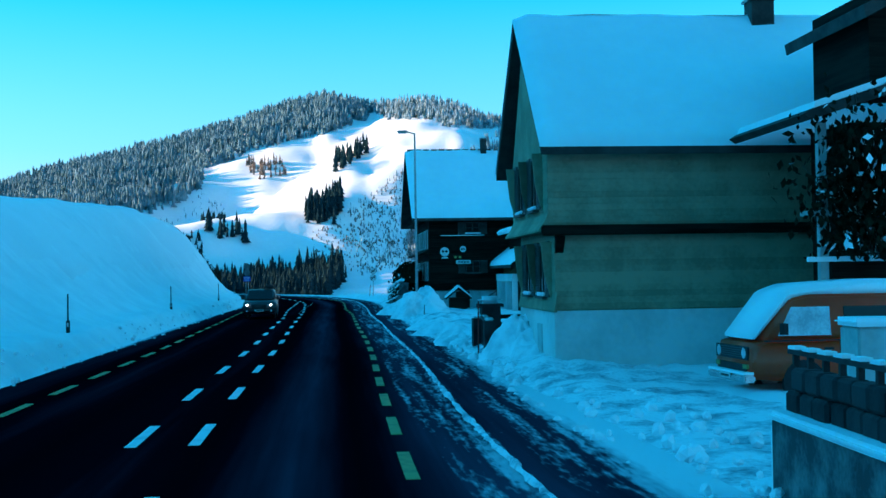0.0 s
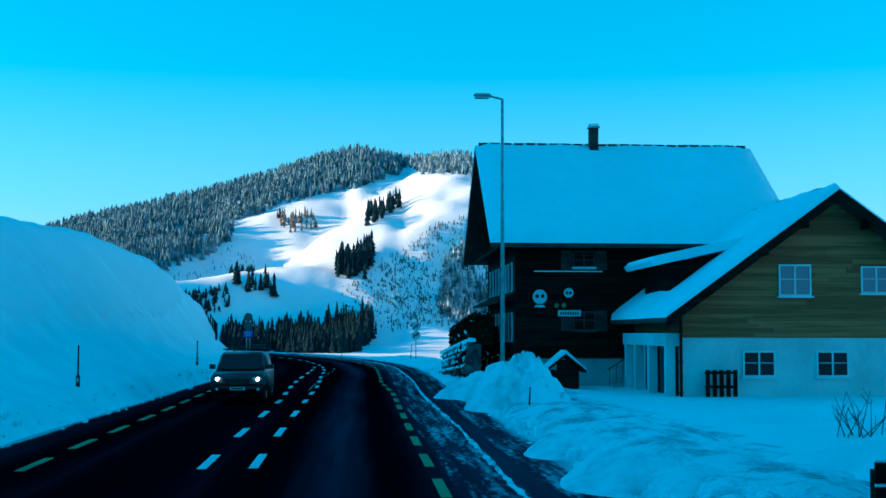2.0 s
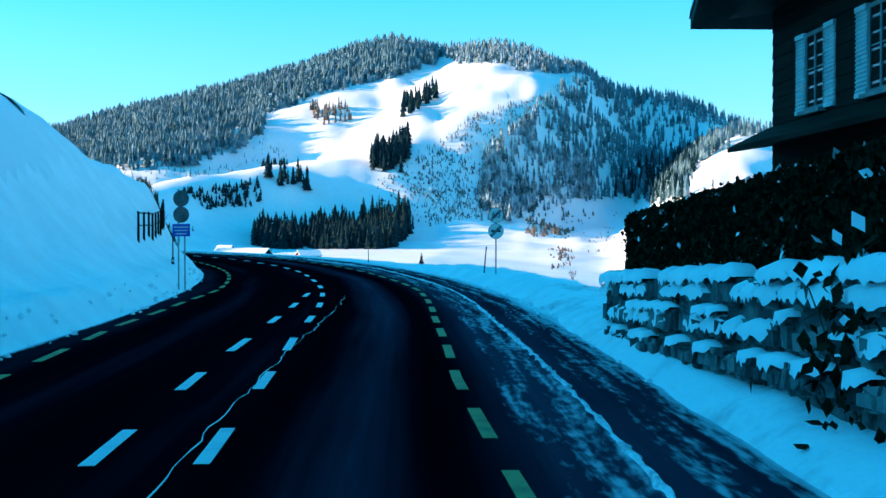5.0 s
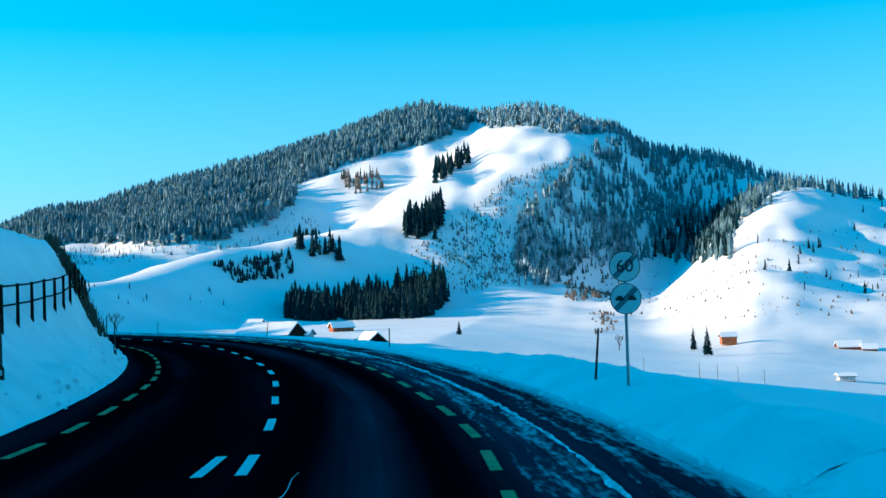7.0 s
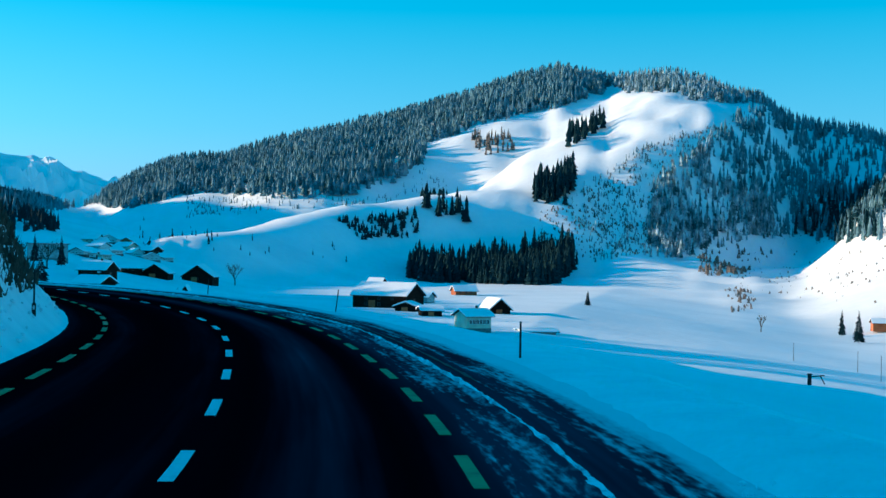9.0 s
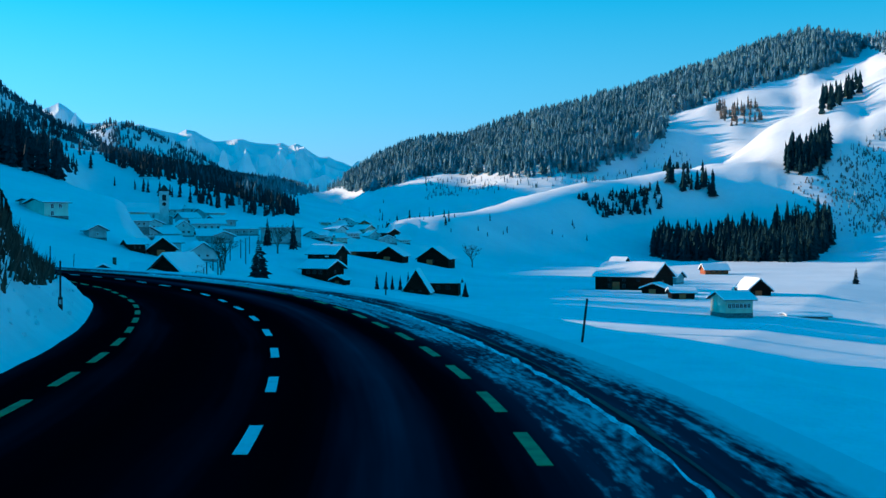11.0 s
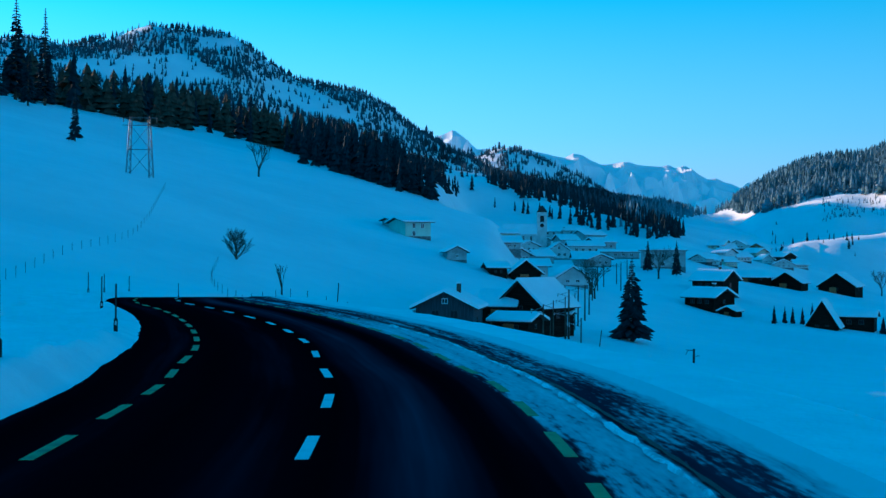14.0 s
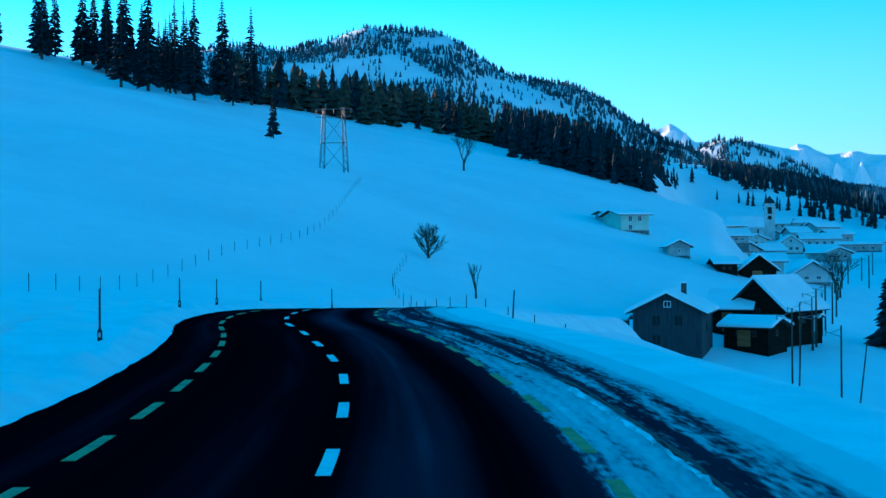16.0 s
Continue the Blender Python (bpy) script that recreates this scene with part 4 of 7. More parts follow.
# houses
def gable_roof(parent, w, d, zw, zr, over_e, over_g, tile=TILE, snow=0.22, ridge="x", name="roof"):
    """Two slabs of roof over a body w by d, and the snow that lies on them. ridge: the axis along which the ridge runs."""
    half = (d if ridge == "x" else w) / 2
    run = half + over_e
    drop_e = (zr - zw) / half * over_e
    a0, a1 = -over_g, (w if ridge == "x" else d) + over_g
    th = 0.18
    mid = half
    for side in (-1, 1):
        lo, hi = (mid + side * run, zw - drop_e), (mid, zr)
        bm = bmesh.new()
        prism(bm, [lo, hi, (hi[0], hi[1] + th), (lo[0], lo[1] + th)], a0, a1, "x" if ridge == "x" else "y")
        slab = part(name, bm, tile, parent)
        if snow:
            bm = bmesh.new()
            k = 14
            rng = random.Random(int(w * 10) + side)
            rows = []
            n = 26
            ts = [0.0, 0.02, 0.06] + [0.12 + 0.88 * q / 9 for q in range(10)]
            for i in range(n + 1):
                a = a0 - 0.03 + (a1 - a0 + 0.06) * i / n
                row = []
                for q, t in enumerate(ts):
                    h = snow * (0.0 if q == 0 else 0.62 if q == 1 else 0.9 if q == 2 else 1.0)
                    h *= 1 + 0.1 * math.sin(a * 1.7 + t * 4 + side) + 0.05 * math.sin(a * 4.1 + t * 9)
                    if i in (0, n):
                        h *= 0.35
                    out = -0.07 * (0.6 if q == 1 else 0.25 if q == 2 else 0) * (1 + 0.5 * math.sin(a * 2.3))
                    b = lo[0] + (hi[0] - lo[0]) * t + side * -out
                    z = lo[1] + (hi[1] - lo[1]) * t + th + h
                    row.append(bm.verts.new((a, b, z) if ridge == "x" else (b, a, z)))
                rows.append(row)
            for r0, r1 in zip(rows, rows[1:]):
                for q in range(len(ts) - 1):
                    bm.faces.new([r0[q], r1[q], r1[q + 1], r0[q + 1]])
            for row in (rows[0], rows[-1]):
                foot = [bm.verts.new((v.co.x, v.co.y, lo[1] + (hi[1] - lo[1]) * t + th)) for v, t in zip(row, ts)]
                for q in range(len(ts) - 1):
                    bm.faces.new([row[q], row[q + 1], foot[q + 1], foot[q]])
            bmesh.ops.recalc_face_normals(bm, faces=bm.faces)
            part("roof_snow", bm, ROOF_SNOW, slab, "thick smooth snow on the roof", True)


def gable_body(w, d, z0, zw, zr, ridge="x"):
    """The solid of the walls, with its gables."""
    bm = bmesh.new()
    if ridge == "x":
        prism(bm, [(0, z0), (d, z0), (d, zw), (d / 2, zr - 0.02), (0, zw)], 0, w, "x")
    else:
        prism(bm, [(0, z0), (w, z0), (w, zw), (w / 2, zr - 0.02), (0, zw)], 0, d, "y")
    return bm


def on_face(face, w, d):
    """The pose of a wall's face, seen from outside: x along it, y outwards is negative."""
    return {"south": pose(0, 0, 0), "west": pose(0, 0, 0, 0, 0, 90) @ pose(-d, 0, 0) @ pose(0, 0, 0),
            "east": pose(w, 0, 0, 0, 0, 90), "north": pose(w, d, 0, 0, 0, 180)}[face]


def window(parent, m, cx, z0, w, h, shutters=None, frame_mat=FRAME_WHITE, pane=PANE, sill_snow=False, cross=True, out=0.0, open_w=None):
    """A window set into a wall: recess, frame with bars, panes, sill and, where there are any, shutters. m: pose of the wall's face."""
    win = new("window")
    win.parent = parent
    win.matrix_basis = m @ pose(cx, -out, z0)
    f = 0.06
    bm = bmesh.new()
    for b in ((-w / 2, -w / 2 + f, -0.035, 0.03, 0, h), (w / 2 - f, w / 2, -0.035, 0.03, 0, h), (-w / 2 + f, w / 2 - f, -0.035, 0.03, h - f, h), (-w / 2 + f, w / 2 - f, -0.035, 0.03, 0, f), (-0.03, 0.03, -0.03, 0.03, f, h - f)):
        box(bm, *b)
    if cross:
        for s in (-1, 1):
            x0, x1 = sorted((s * 0.03, s * (w / 2 - f)))
            box(bm, x0, x1, -0.022, 0.02, h * 0.52, h * 0.52 + 0.025)
    part("frame", bm, frame_mat, win)
    for s in (-1, 1):
        x0, x1 = sorted((s * 0.03, s * (w / 2 - f)))
        part("pane", boxes((x0, x1, -0.008, 0.012, f, h - f)), pane, win)
    part("sill", boxes((-w / 2 - 0.06, w / 2 + 0.06, -0.14, 0.02, -0.06, -0.003)), frame_mat, win)
    if sill_snow:
        bm = boxes((-w / 2 - 0.05, w / 2 + 0.05, -0.13, -0.037, 0.0, 0.09))
        bmesh.ops.bevel(bm, geom=bm.edges[:], offset=0.03, segments=2, affect="EDGES")
        part("sill_snow", bm, ROOF_SNOW, win, "snow lying on the sill")
    if shutters:
        sw = open_w or w / 2
        for s in (-1, 1):
            bm = bmesh.new()
            x0, x1 = sorted((s * (w / 2 + 0.03), s * (w / 2 + 0.03 + sw)))
            face = [(-0.06, -0.02), (-0.06, 0.05)]
            z = 0.05
            while z < h - 0.11:
                face += [(-0.03, z + 0.003), (-0.055, z + 0.035), (-0.03, z + 0.058)]
                z += 0.06
            face += [(-0.06, h - 0.05), (-0.06, h + 0.02), (-0.012, h + 0.02), (-0.012, -0.02)]
            prism(bm, face, x0, x1, "x")
            part("shutter", bm, shutters, win)
    return win


def downpipe(parent, m, x, z0, z1, mat):
    bm = tube(bmesh.new(), (x, -0.1, z0), (x, -0.1, z1), 0.05, 0.05, 8)
    for z in (z0 + 0.4, (z0 + z1) / 2, z1 - 0.4):
        box(bm, x - 0.07, x + 0.07, -0.17, 0, z, z + 0.04)
    p = part("downpipe", bm, mat, parent)
    p.matrix_basis = m
    return p


def courses(parent, m, x0, x1, z0, z1, h, mat, name, proud=0.02, cut=None, tilt=0.012, seed=0, pieces=0.0):
    """Rows of boards or shingles over a wall, each a wedge of its own; cut(z) narrows a row under a gable."""
    r = random.Random(seed)
    z = z0
    while z < z1 - 0.02:
        a, b = (x0, x1) if cut is None else cut(z + h)
        if b - a > 0.15:
            x = a
            while x < b - 0.03:
                e = b if not pieces else min(b, x + pieces * r.uniform(0.7, 1.3))
                if b - e < 0.2:
                    e = b
                bm = bmesh.new()
                p0 = proud + tilt + r.uniform(0, 0.004)
                vs = [bm.verts.new(q) for q in ((x, -p0, z), (e - 0.004, -p0, z), (e - 0.004, -proud, z + h * 0.985), (x, -proud, z + h * 0.985), (x, 0, z), (e - 0.004, 0, z), (e - 0.004, 0, z + h * 0.985), (x, 0, z + h * 0.985))]
                for f in ((0, 1, 2, 3), (0, 4, 5, 1), (0, 3, 7, 4), (1, 5, 6, 2), (3, 2, 6, 7)):
                    bm.faces.new([vs[i] for i in f])
                ob = part(name, bm, mat, parent)
                ob.matrix_basis = m
                x = e
        z += h


def chimney(parent, x, y, z0, h, mat=TILE, w=0.5):
    c = new("chimney")
    c.parent = parent
    c.matrix_basis = pose(x, y, z0)
    part("chimney_shaft", boxes((-w / 2, w / 2, -w / 2, w / 2, 0, h)), mat, c)
    part("collar", boxes((-w / 2 - 0.12, w / 2 + 0.12, -w / 2 - 0.12, w / 2 + 0.12, 0.0, 0.4)), TILE, c)
    part("cap", boxes((-w / 2 - 0.06, w / 2 + 0.06, -w / 2 - 0.06, w / 2 + 0.06, h, h + 0.07)), STEEL, c)
    part("cap_snow", boxes((-w / 2, w / 2, -w / 2, w / 2, h + 0.074, h + 0.2)), ROOF_SNOW, c)


def tan_house():
    w, d = 9.6, 5.4
    h = thing("tan_house", 2.57, 29.25, 0.1, 5, "tan shingled house with jettied storeys and a steep snowy roof", "house")
    part("plinth", boxes((0.02, w, 0.05, d, -0.4, 1.42)), PLASTER, h, "whitewashed plinth")
    part("lower_wall", boxes((0.06, w, 0.09, d - 0.04, 1.425, 3.28)), TAN, h)
    bm = bmesh.new()
    prism(bm, [(-0.1, 3.3), (d + 0.1, 3.3), (d + 0.1, 5.25), (3.45, 8.3), (3.25, 8.3), (-0.1, 5.25)], -0.12, w, "x")
    part("upper_wall", bm, TAN, h)
    S, Wf = pose(0, 0, 0), pose(0, d, 0, 0, 0, -90)
    courses(h, pose(0, 0.09, 0), 0.06, w - 2.4, 1.45, 3.2, 0.145, TAN, "shingle_course", 0.008, seed=2)
    courses(h, pose(0, -0.1, 0), -0.12, w - 2.4, 3.48, 5.1, 0.145, TAN, "shingle_course", 0.008, seed=3)
    courses(h, Wf @ pose(0, 0.06, 0), 0.04, d - 0.09, 1.45, 3.2, 0.145, TAN, "shingle_course", 0.008, seed=4)
    courses(h, Wf @ pose(0, -0.12, 0), -0.1, d + 0.1, 3.48, 5.2, 0.145, TAN, "shingle_course", 0.008, seed=5)
    # flared skirts at the foot of each storey
    for z, out, x0 in ((1.42, 0.06, 0.04), (3.3, 0.24, -0.12)):
        bm = bmesh.new()
        prism(bm, [(x0 - out, z - 0.03), (x0 - out, z + 0.02), (x0 - out * 0.4, z + 0.2), (x0 + 0.01, z + 0.45), (x0 + 0.01, z - 0.03)], -0.12, d + 0.12, "y")
        part("flared_skirt", bm, TAN, h)
    bm = boxes((-0.3, w, -0.24, -0.1, 3.18, 3.42))
    bmesh.ops.bevel(bm, geom=bm.edges[:], offset=0.03, segments=2, affect="EDGES")
    part("jetty_beam", bm, DARKWOOD, h)
    for x in (0.15, w - 1.9, w - 0.3):
        bm = bmesh.new()
        prism(bm, [(-0.24, 3.17), (0.09, 3.17), (0.09, 2.75)], x - 0.1, x + 0.1, "x")
        part("jetty_bracket", bm, DARKWOOD, h)
    for z0, out in ((1.75, -0.06), (3.85, 0.12)):
        for cx in (1.55, 3.75):
            window(h, Wf @ pose(0, -0.02, 0), cx, z0, 0.95, 1.3, SHUTTER_DARK, SHUTTER_DARK, PANE, True, False, out, 0.5)
            for s in (-1, 1):
                bm = bmesh.new()
                prism(bm, [(out * -1 - 0.02, z0 + 1.3), (-out - 0.3, z0 + 1.3), (-out - 0.22, z0 + 0.5), (-out - 0.03, z0 - 0.2)], -0.03, 0.03, "y")
                fin = part("curved_fin", bm, TAN, h)
                fin.matrix_basis = pose(0.03, d - cx - s * 1.1, 0)
    for cx in (1.2, 3.3):
        part("cellar_window", boxes((-0.014, 0.03, d - cx - 0.3, d - cx + 0.3, 0.35, 1.05)), PLASTER_DULL, h, "blind cellar window")
    gable_roof(h, w, 7.4, 5.25, 8.65, 0.25, 0.75, TILE, 0.22)
    for k in h.children:
        if k.name.startswith("roof"):
            k.matrix_basis = pose(0.4, -0.35, 0)
    downpipe(h, S, w - 2.45, 0.2, 5.3, DARKWOOD)
    part("corner_post", boxes((w - 1.2, w - 1.0, -0.18, 0.0, 0.0, 5.2)), DARKWOOD, h)
    chimney(h, 6.2, 3.3, 8.2, 1.2, TILE, 0.6)
    return h


def dark_house():
    w, d = 9.0, 7.9
    h = thing("dark_house", 4.7, 36.2, 0.1, 5, "dark weathered wooden house with pale shutters and a white plinth", "house")
    part("plinth", boxes((0.03, w - 0.03, 0.03, d - 0.03, -0.4, 1.1)), PLASTER, h, "whitewashed plinth")
    part("timber_wall", gable_body(w, d, 1.104, 4.9, 9.2), DARKWOOD, h)
    Wf = pose(0, d, 0, 0, 0, -90)
    for z0 in (1.75, 3.6):
        for cx in (1.3, 3.2, 5.0):
            window(h, Wf, cx, z0, 0.85, 1.15, SHUTTER, FRAME_GREY, PANE, False, True, 0.0, 0.42)
    for cx in (1.3, 3.2):
        window(h, Wf, cx + 1.0, 5.6, 0.8, 1.0, SHUTTER, FRAME_GREY, PANE, False, True, 0.0, 0.4)
    for z in (3.15, 5.15):
        bm = bmesh.new()
        prism(bm, [(0.05, z), (-0.5, z - 0.05), (-0.5, z + 0.0), (0.05, z + 0.3)], -0.1, d + 0.1, "y")
        part("weather_board", bm, DARKWOOD, h)
    courses(h, Wf, 0, d, 1.2, 4.8, 0.2, DARKWOOD, "wall_board", 0.006, seed=9)
    gable_roof(h, w, d, 4.9, 9.2, 0.7, 0.5, TILE, 0.22)
    return h


def signboard(h, m):
    """The three plain painted shapes on the wall: two round faces' discs and a name plate of bars."""
    def disc(x, z, r, mat, y=-0.05):
        bm = bmesh.new()
        tube(bm, (x, 0.0, z), (x, y, z), r, r, 20)
        return bm
    sign = new("wall_sign")
    sign.parent = h
    sign.matrix_basis = m
    sign["label"] = "pale round plaques above a name plate"
    part("round_plaque", disc(1.35, 3.55, 0.3, None), FRAME_WHITE, sign)
    for dx in (-0.11, 0.11):
        part("plaque_spot", disc(1.35 + dx, 3.58, 0.08, None, -0.06), BLACK, sign)
    bm = bmesh.new()
    prism(bm, [(1.1, 3.12), (1.6, 3.12), (1.5, 3.22), (1.2, 3.22)], -0.05, 0.0, "y")
    part("plaque_foot", bm, FRAME_WHITE, sign)
    part("round_plaque", disc(2.55, 3.72, 0.2, None), FRAME_WHITE, sign)
    for dx in (-0.07, 0.07):
        part("plaque_spot", disc(2.55 + dx, 3.72, 0.06, None, -0.06), BLACK, sign)
    for dx in (2.05, 2.35):
        part("plaque_mark", disc(dx, 3.2, 0.09, None), PAINT_YELLOW, sign)
    part("name_plate", boxes((2.1, 3.05, -0.05, 0.0, 2.75, 3.0)), FRAME_WHITE, sign)
    for i in range(8):
        part("plate_bar", boxes((2.2 + i * 0.1, 2.26 + i * 0.1, -0.056, -0.05, 2.81, 2.94)), BLACK, sign)


def tall_house():
    w, d = 10.6, 11.6
    h = thing("farmhouse", -0.9, 81.7, 0.0, 5, "tall dark timber farmhouse with shuttered windows and a snowy roof", "house")
    part("plinth", boxes((0.05, w - 0.05, 0.05, d - 0.05, -0.4, 1.35)), PLASTER_DULL, h, "rough pale plinth")
    part("timber_wall", gable_body(w, d, 1.354, 6.65, 10.75), DARKWOOD, h)
    Wf, S = pose(0, d, 0, 0, 0, -90), pose(0, 0, 0)
    for z0 in (2.05, 4.15):
        for cx in (2.2, 4.8, 7.6, 9.9):
            window(h, Wf, cx, z0, 0.85, 1.2, SHUTTER, FRAME_GREY, PANE_CURTAIN, False, True, 0.0, 0.42)
    window(h, Wf, 6.0, 7.0, 0.8, 1.1, SHUTTER, FRAME_GREY, PANE, False, True, 0.0, 0.35)
    window(h, S, 2.85, 5.05, 0.95, 0.75, SHUTTER_DARK, SHUTTER_DARK, PANE, True, True, 0.0, 0.45)
    window(h, S, 2.85, 2.5, 0.95, 0.8, SHUTTER_DARK, SHUTTER_DARK, PANE, False, True, 0.0, 0.45)
    part("snow_ledge", boxes((0.75, 3.6, -0.14, 0.0, 4.93, 4.97)), ROOF_SNOW, h, "thin line of snow on a ledge")
    part("plinth_door", boxes((1.7, 2.6, 0.0, 0.07, -0.1, 1.3)), DARKWOOD, h)
    for z in (3.75, 6.0):
        bm = bmesh.new()
        prism(bm, [(0.05, z), (-0.75, z - 0.12), (-0.75, z - 0.04), (0.05, z + 0.35)], -0.1, d + 0.1, "y")
        part("weather_board", bm, DARKWOOD, h)
    courses(h, S, 0, w, 1.45, 6.5, 0.22, DARKWOOD, "wall_board", 0.006, seed=11)
    courses(h, Wf, 0, d, 1.45, 6.1, 0.22, DARKWOOD, "wall_board", 0.006, seed=12)
    signboard(h, pose(-0.35, -0.02, 0.34))
    gable_roof(h, w, d, 6.65, 10.75, 1.1, 1.15, TILE, 0.24)
    for x in np.arange(-1.0, 11.4, 0.55):
        part("ridge_tile", boxes((x, x + 0.4, d / 2 - 0.12, d / 2 + 0.12, 11.0, 11.16)), TILE, h)
    chimney(h, 4.3, 5.5, 10.3, 1.55, TILE, 0.4)
    # outside stair with its rail
    st = new("stair")
    st.parent = h
    st.matrix_basis = pose(3.6, -1.1, 0)
    for i in range(7):
        part("step", boxes((0.27 * i, 0.27 * i + 0.3, 0, 1.0, -0.2, 0.18 * (i + 1))), PLASTER_DULL, st)
    for i in range(0, 8, 1):
        part("baluster", tube(bmesh.new(), (0.27 * i + 0.1, 0.05, 0.18 * i), (0.27 * i + 0.1, 0.05, 0.18 * i + 0.95), 0.015, 0.015, 5), BLACK, st)
    part("handrail", tube(bmesh.new(), (0.0, 0.05, 0.9), (2.1, 0.05, 2.3), 0.025, 0.025, 6), BLACK, st)
    # annex bay at the road corner
    part("bay", boxes((-1.0, -0.02, 6.4, 9.4, 0.2, 2.7)), DARKWOOD, h)
    return h


def barn_wing():
    w, d = 10.6, 8.2
    h = thing("chalet_wing", 4.55, 73.4, -0.05, 5, "chalet with brown boarded gable over white plaster and a snowy roof", "house")
    zb, zw, zr = 2.3, 3.35, 7.2
    part("plaster_wall", boxes((0.02, w - 0.02, 0.02, d - 0.6, -0.3, zb)), PLASTER, h, "white plaster ground floor")
    part("gable", gable_body(w, d - 0.6, zb + 0.004, zw, zr, "y"), BROWNWOOD, h)
    S = pose(0, 0, 0)

    def cut(z):
        k = max(0.0, (z - zw) / (zr - zw)) * w / 2
        return k + 0.02, w - k - 0.02
    courses(h, S, 0, w, zb + 0.02, zr - 0.25, 0.16, BROWNWOOD, "gable_board", 0.012, cut, 0.006, 21, 3.2)
    for cx, z0, ww, hh, pn in ((4.0, 3.75, 1.15, 1.1, PANE_CURTAIN), (6.9, 3.85, 1.1, 0.95, PANE_CURTAIN)):
        window(h, S, cx, z0, ww, hh, None, FRAME_WHITE, pn, False, True, 0.03)
    for cx in (2.7, 5.3, 7.9):
        window(h, S, cx, 0.95, 1.15, 0.9, None, FRAME_WHITE, PANE, False, True, 0.0)
    gable_roof(h, w, d, zw, zr, 0.75, 0.9, TILE, 0.26, "y")
    for s in (0, 1):
        bm = bmesh.new()
        x0, x1 = (-0.75, w / 2) if s == 0 else (w + 0.75, w / 2)
        z0 = zw - (zr - zw) / (w / 2) * 0.75
        prism(bm, [(x0, z0 - 0.16), (x1, zr - 0.16), (x1, zr + 0.2), (x0, z0 + 0.2)], -0.96, -0.9, "y")
        part("barge_board", bm, DARKWOOD, h)
    for y in (-0.45,):
        for k in (0.25, 0.55, 0.8):
            for s in (-1, 1):
                x = w / 2 + s * (1 - k) * (w / 2 + 0.4)
                part("purlin", boxes((x - 0.08, x + 0.08, -0.88, 0.1, zw - 0.25 + (zr - zw) * k - 0.1, zw - 0.05 + (zr - zw) * k - 0.1)), DARKWOOD, h)
    # dormer on the slope towards the road
    dm = new("dormer")
    dm.parent = h
    bm = bmesh.new()
    prism(bm, [(0.35, 3.6), (3.1, 5.62), (0.35, 5.05)], 3.0, 7.2, "y")
    part("dormer_wall", bm, DARKWOOD, dm)
    bm = bmesh.new()
    prism(bm, [(-0.35, 4.92), (3.4, 5.75), (3.4, 6.1), (-0.25, 5.3), (-0.45, 5.1)], 2.7, 7.4, "y")
    part("dormer_roof_snow", bm, ROOF_SNOW, dm, "snow on the dormer's roof")
    # garage openings on the side towards the road
    part("porch_lintel", boxes((-0.5, 0.0, 0.2, d - 0.7, 2.0, 2.45)), PLASTER, h)
    for y in (0.25, 2.9, 5.2, 6.9):
        part("porch_pillar", boxes((-0.5, -0.18, y, y + 0.3, -0.2, 2.0)), PLASTER, h)
    part("garage_door", boxes((-0.12, 0.018, 0.6, 2.8, -0.1, 1.996)), BLACK, h, "dark garage opening")
    part("garage_door", boxes((-0.12, 0.018, 3.3, 5.1, -0.1, 1.996)), BLACK, h, "dark garage opening")
    downpipe(h, S, -0.06, 0.0, 2.9, DARKWOOD)
    return h


def porch_house():
    h = thing("porch_house", 8.0, 24.6, 0.1, 5, "dark house with a porch roof, a post and a balcony", "house")
    part("timber_wall", boxes((0.8, 8.0, 1.8, 4.0, -0.3, 5.4)), DARKWOOD, h)
    bm = bmesh.new()
    prism(bm, [(-0.9, 5.2), (3.6, 6.6), (3.6, 6.82), (-0.9, 5.4), (-1.05, 5.3)], -0.4, 4.2, "y")
    part("porch_roof", bm, TILE, h)
    bm = bmesh.new()
    prism(bm, [(-0.85, 5.42), (3.6, 6.84), (3.6, 7.0), (-0.8, 5.56)], -0.38, 4.2, "y")
    part("roof_snow", bm, ROOF_SNOW, h)
    part("upper_wall", boxes((0.9, 8.0, 1.0, 4.0, 6.1, 8.0)), DARKWOOD, h)
    bm = bmesh.new()
    prism(bm, [(0.5, 7.3), (4.5, 9.4), (4.5, 9.6), (0.45, 7.55)], 0.2, 4.6, "y")
    part("upper_roof", bm, TILE, h)
    part("porch_post", boxes((-0.62, -0.45, 0.0, 0.16, -0.1, 5.2)), PLASTER_DULL, h)
    part("balcony_rail", boxes((-0.9, 4.0, -0.1, 0.0, 2.45, 2.55)), ROOF_SNOW, h, "balcony rail topped with snow")
    part("balcony_front", boxes((-0.4, 4.0, -0.08, -0.02, 1.6, 2.44)), DARKWOOD, h)
    part("porch_shelf", boxes((-0.9, 0.3, -0.2, 0.3, 3.35, 3.45)), PLASTER_DULL, h)
    window(h, pose(0, 1.78, 0), 1.9, 2.7, 1.6, 1.0, None, PLASTER_DULL, PANE_CURTAIN, False, False)
    return h


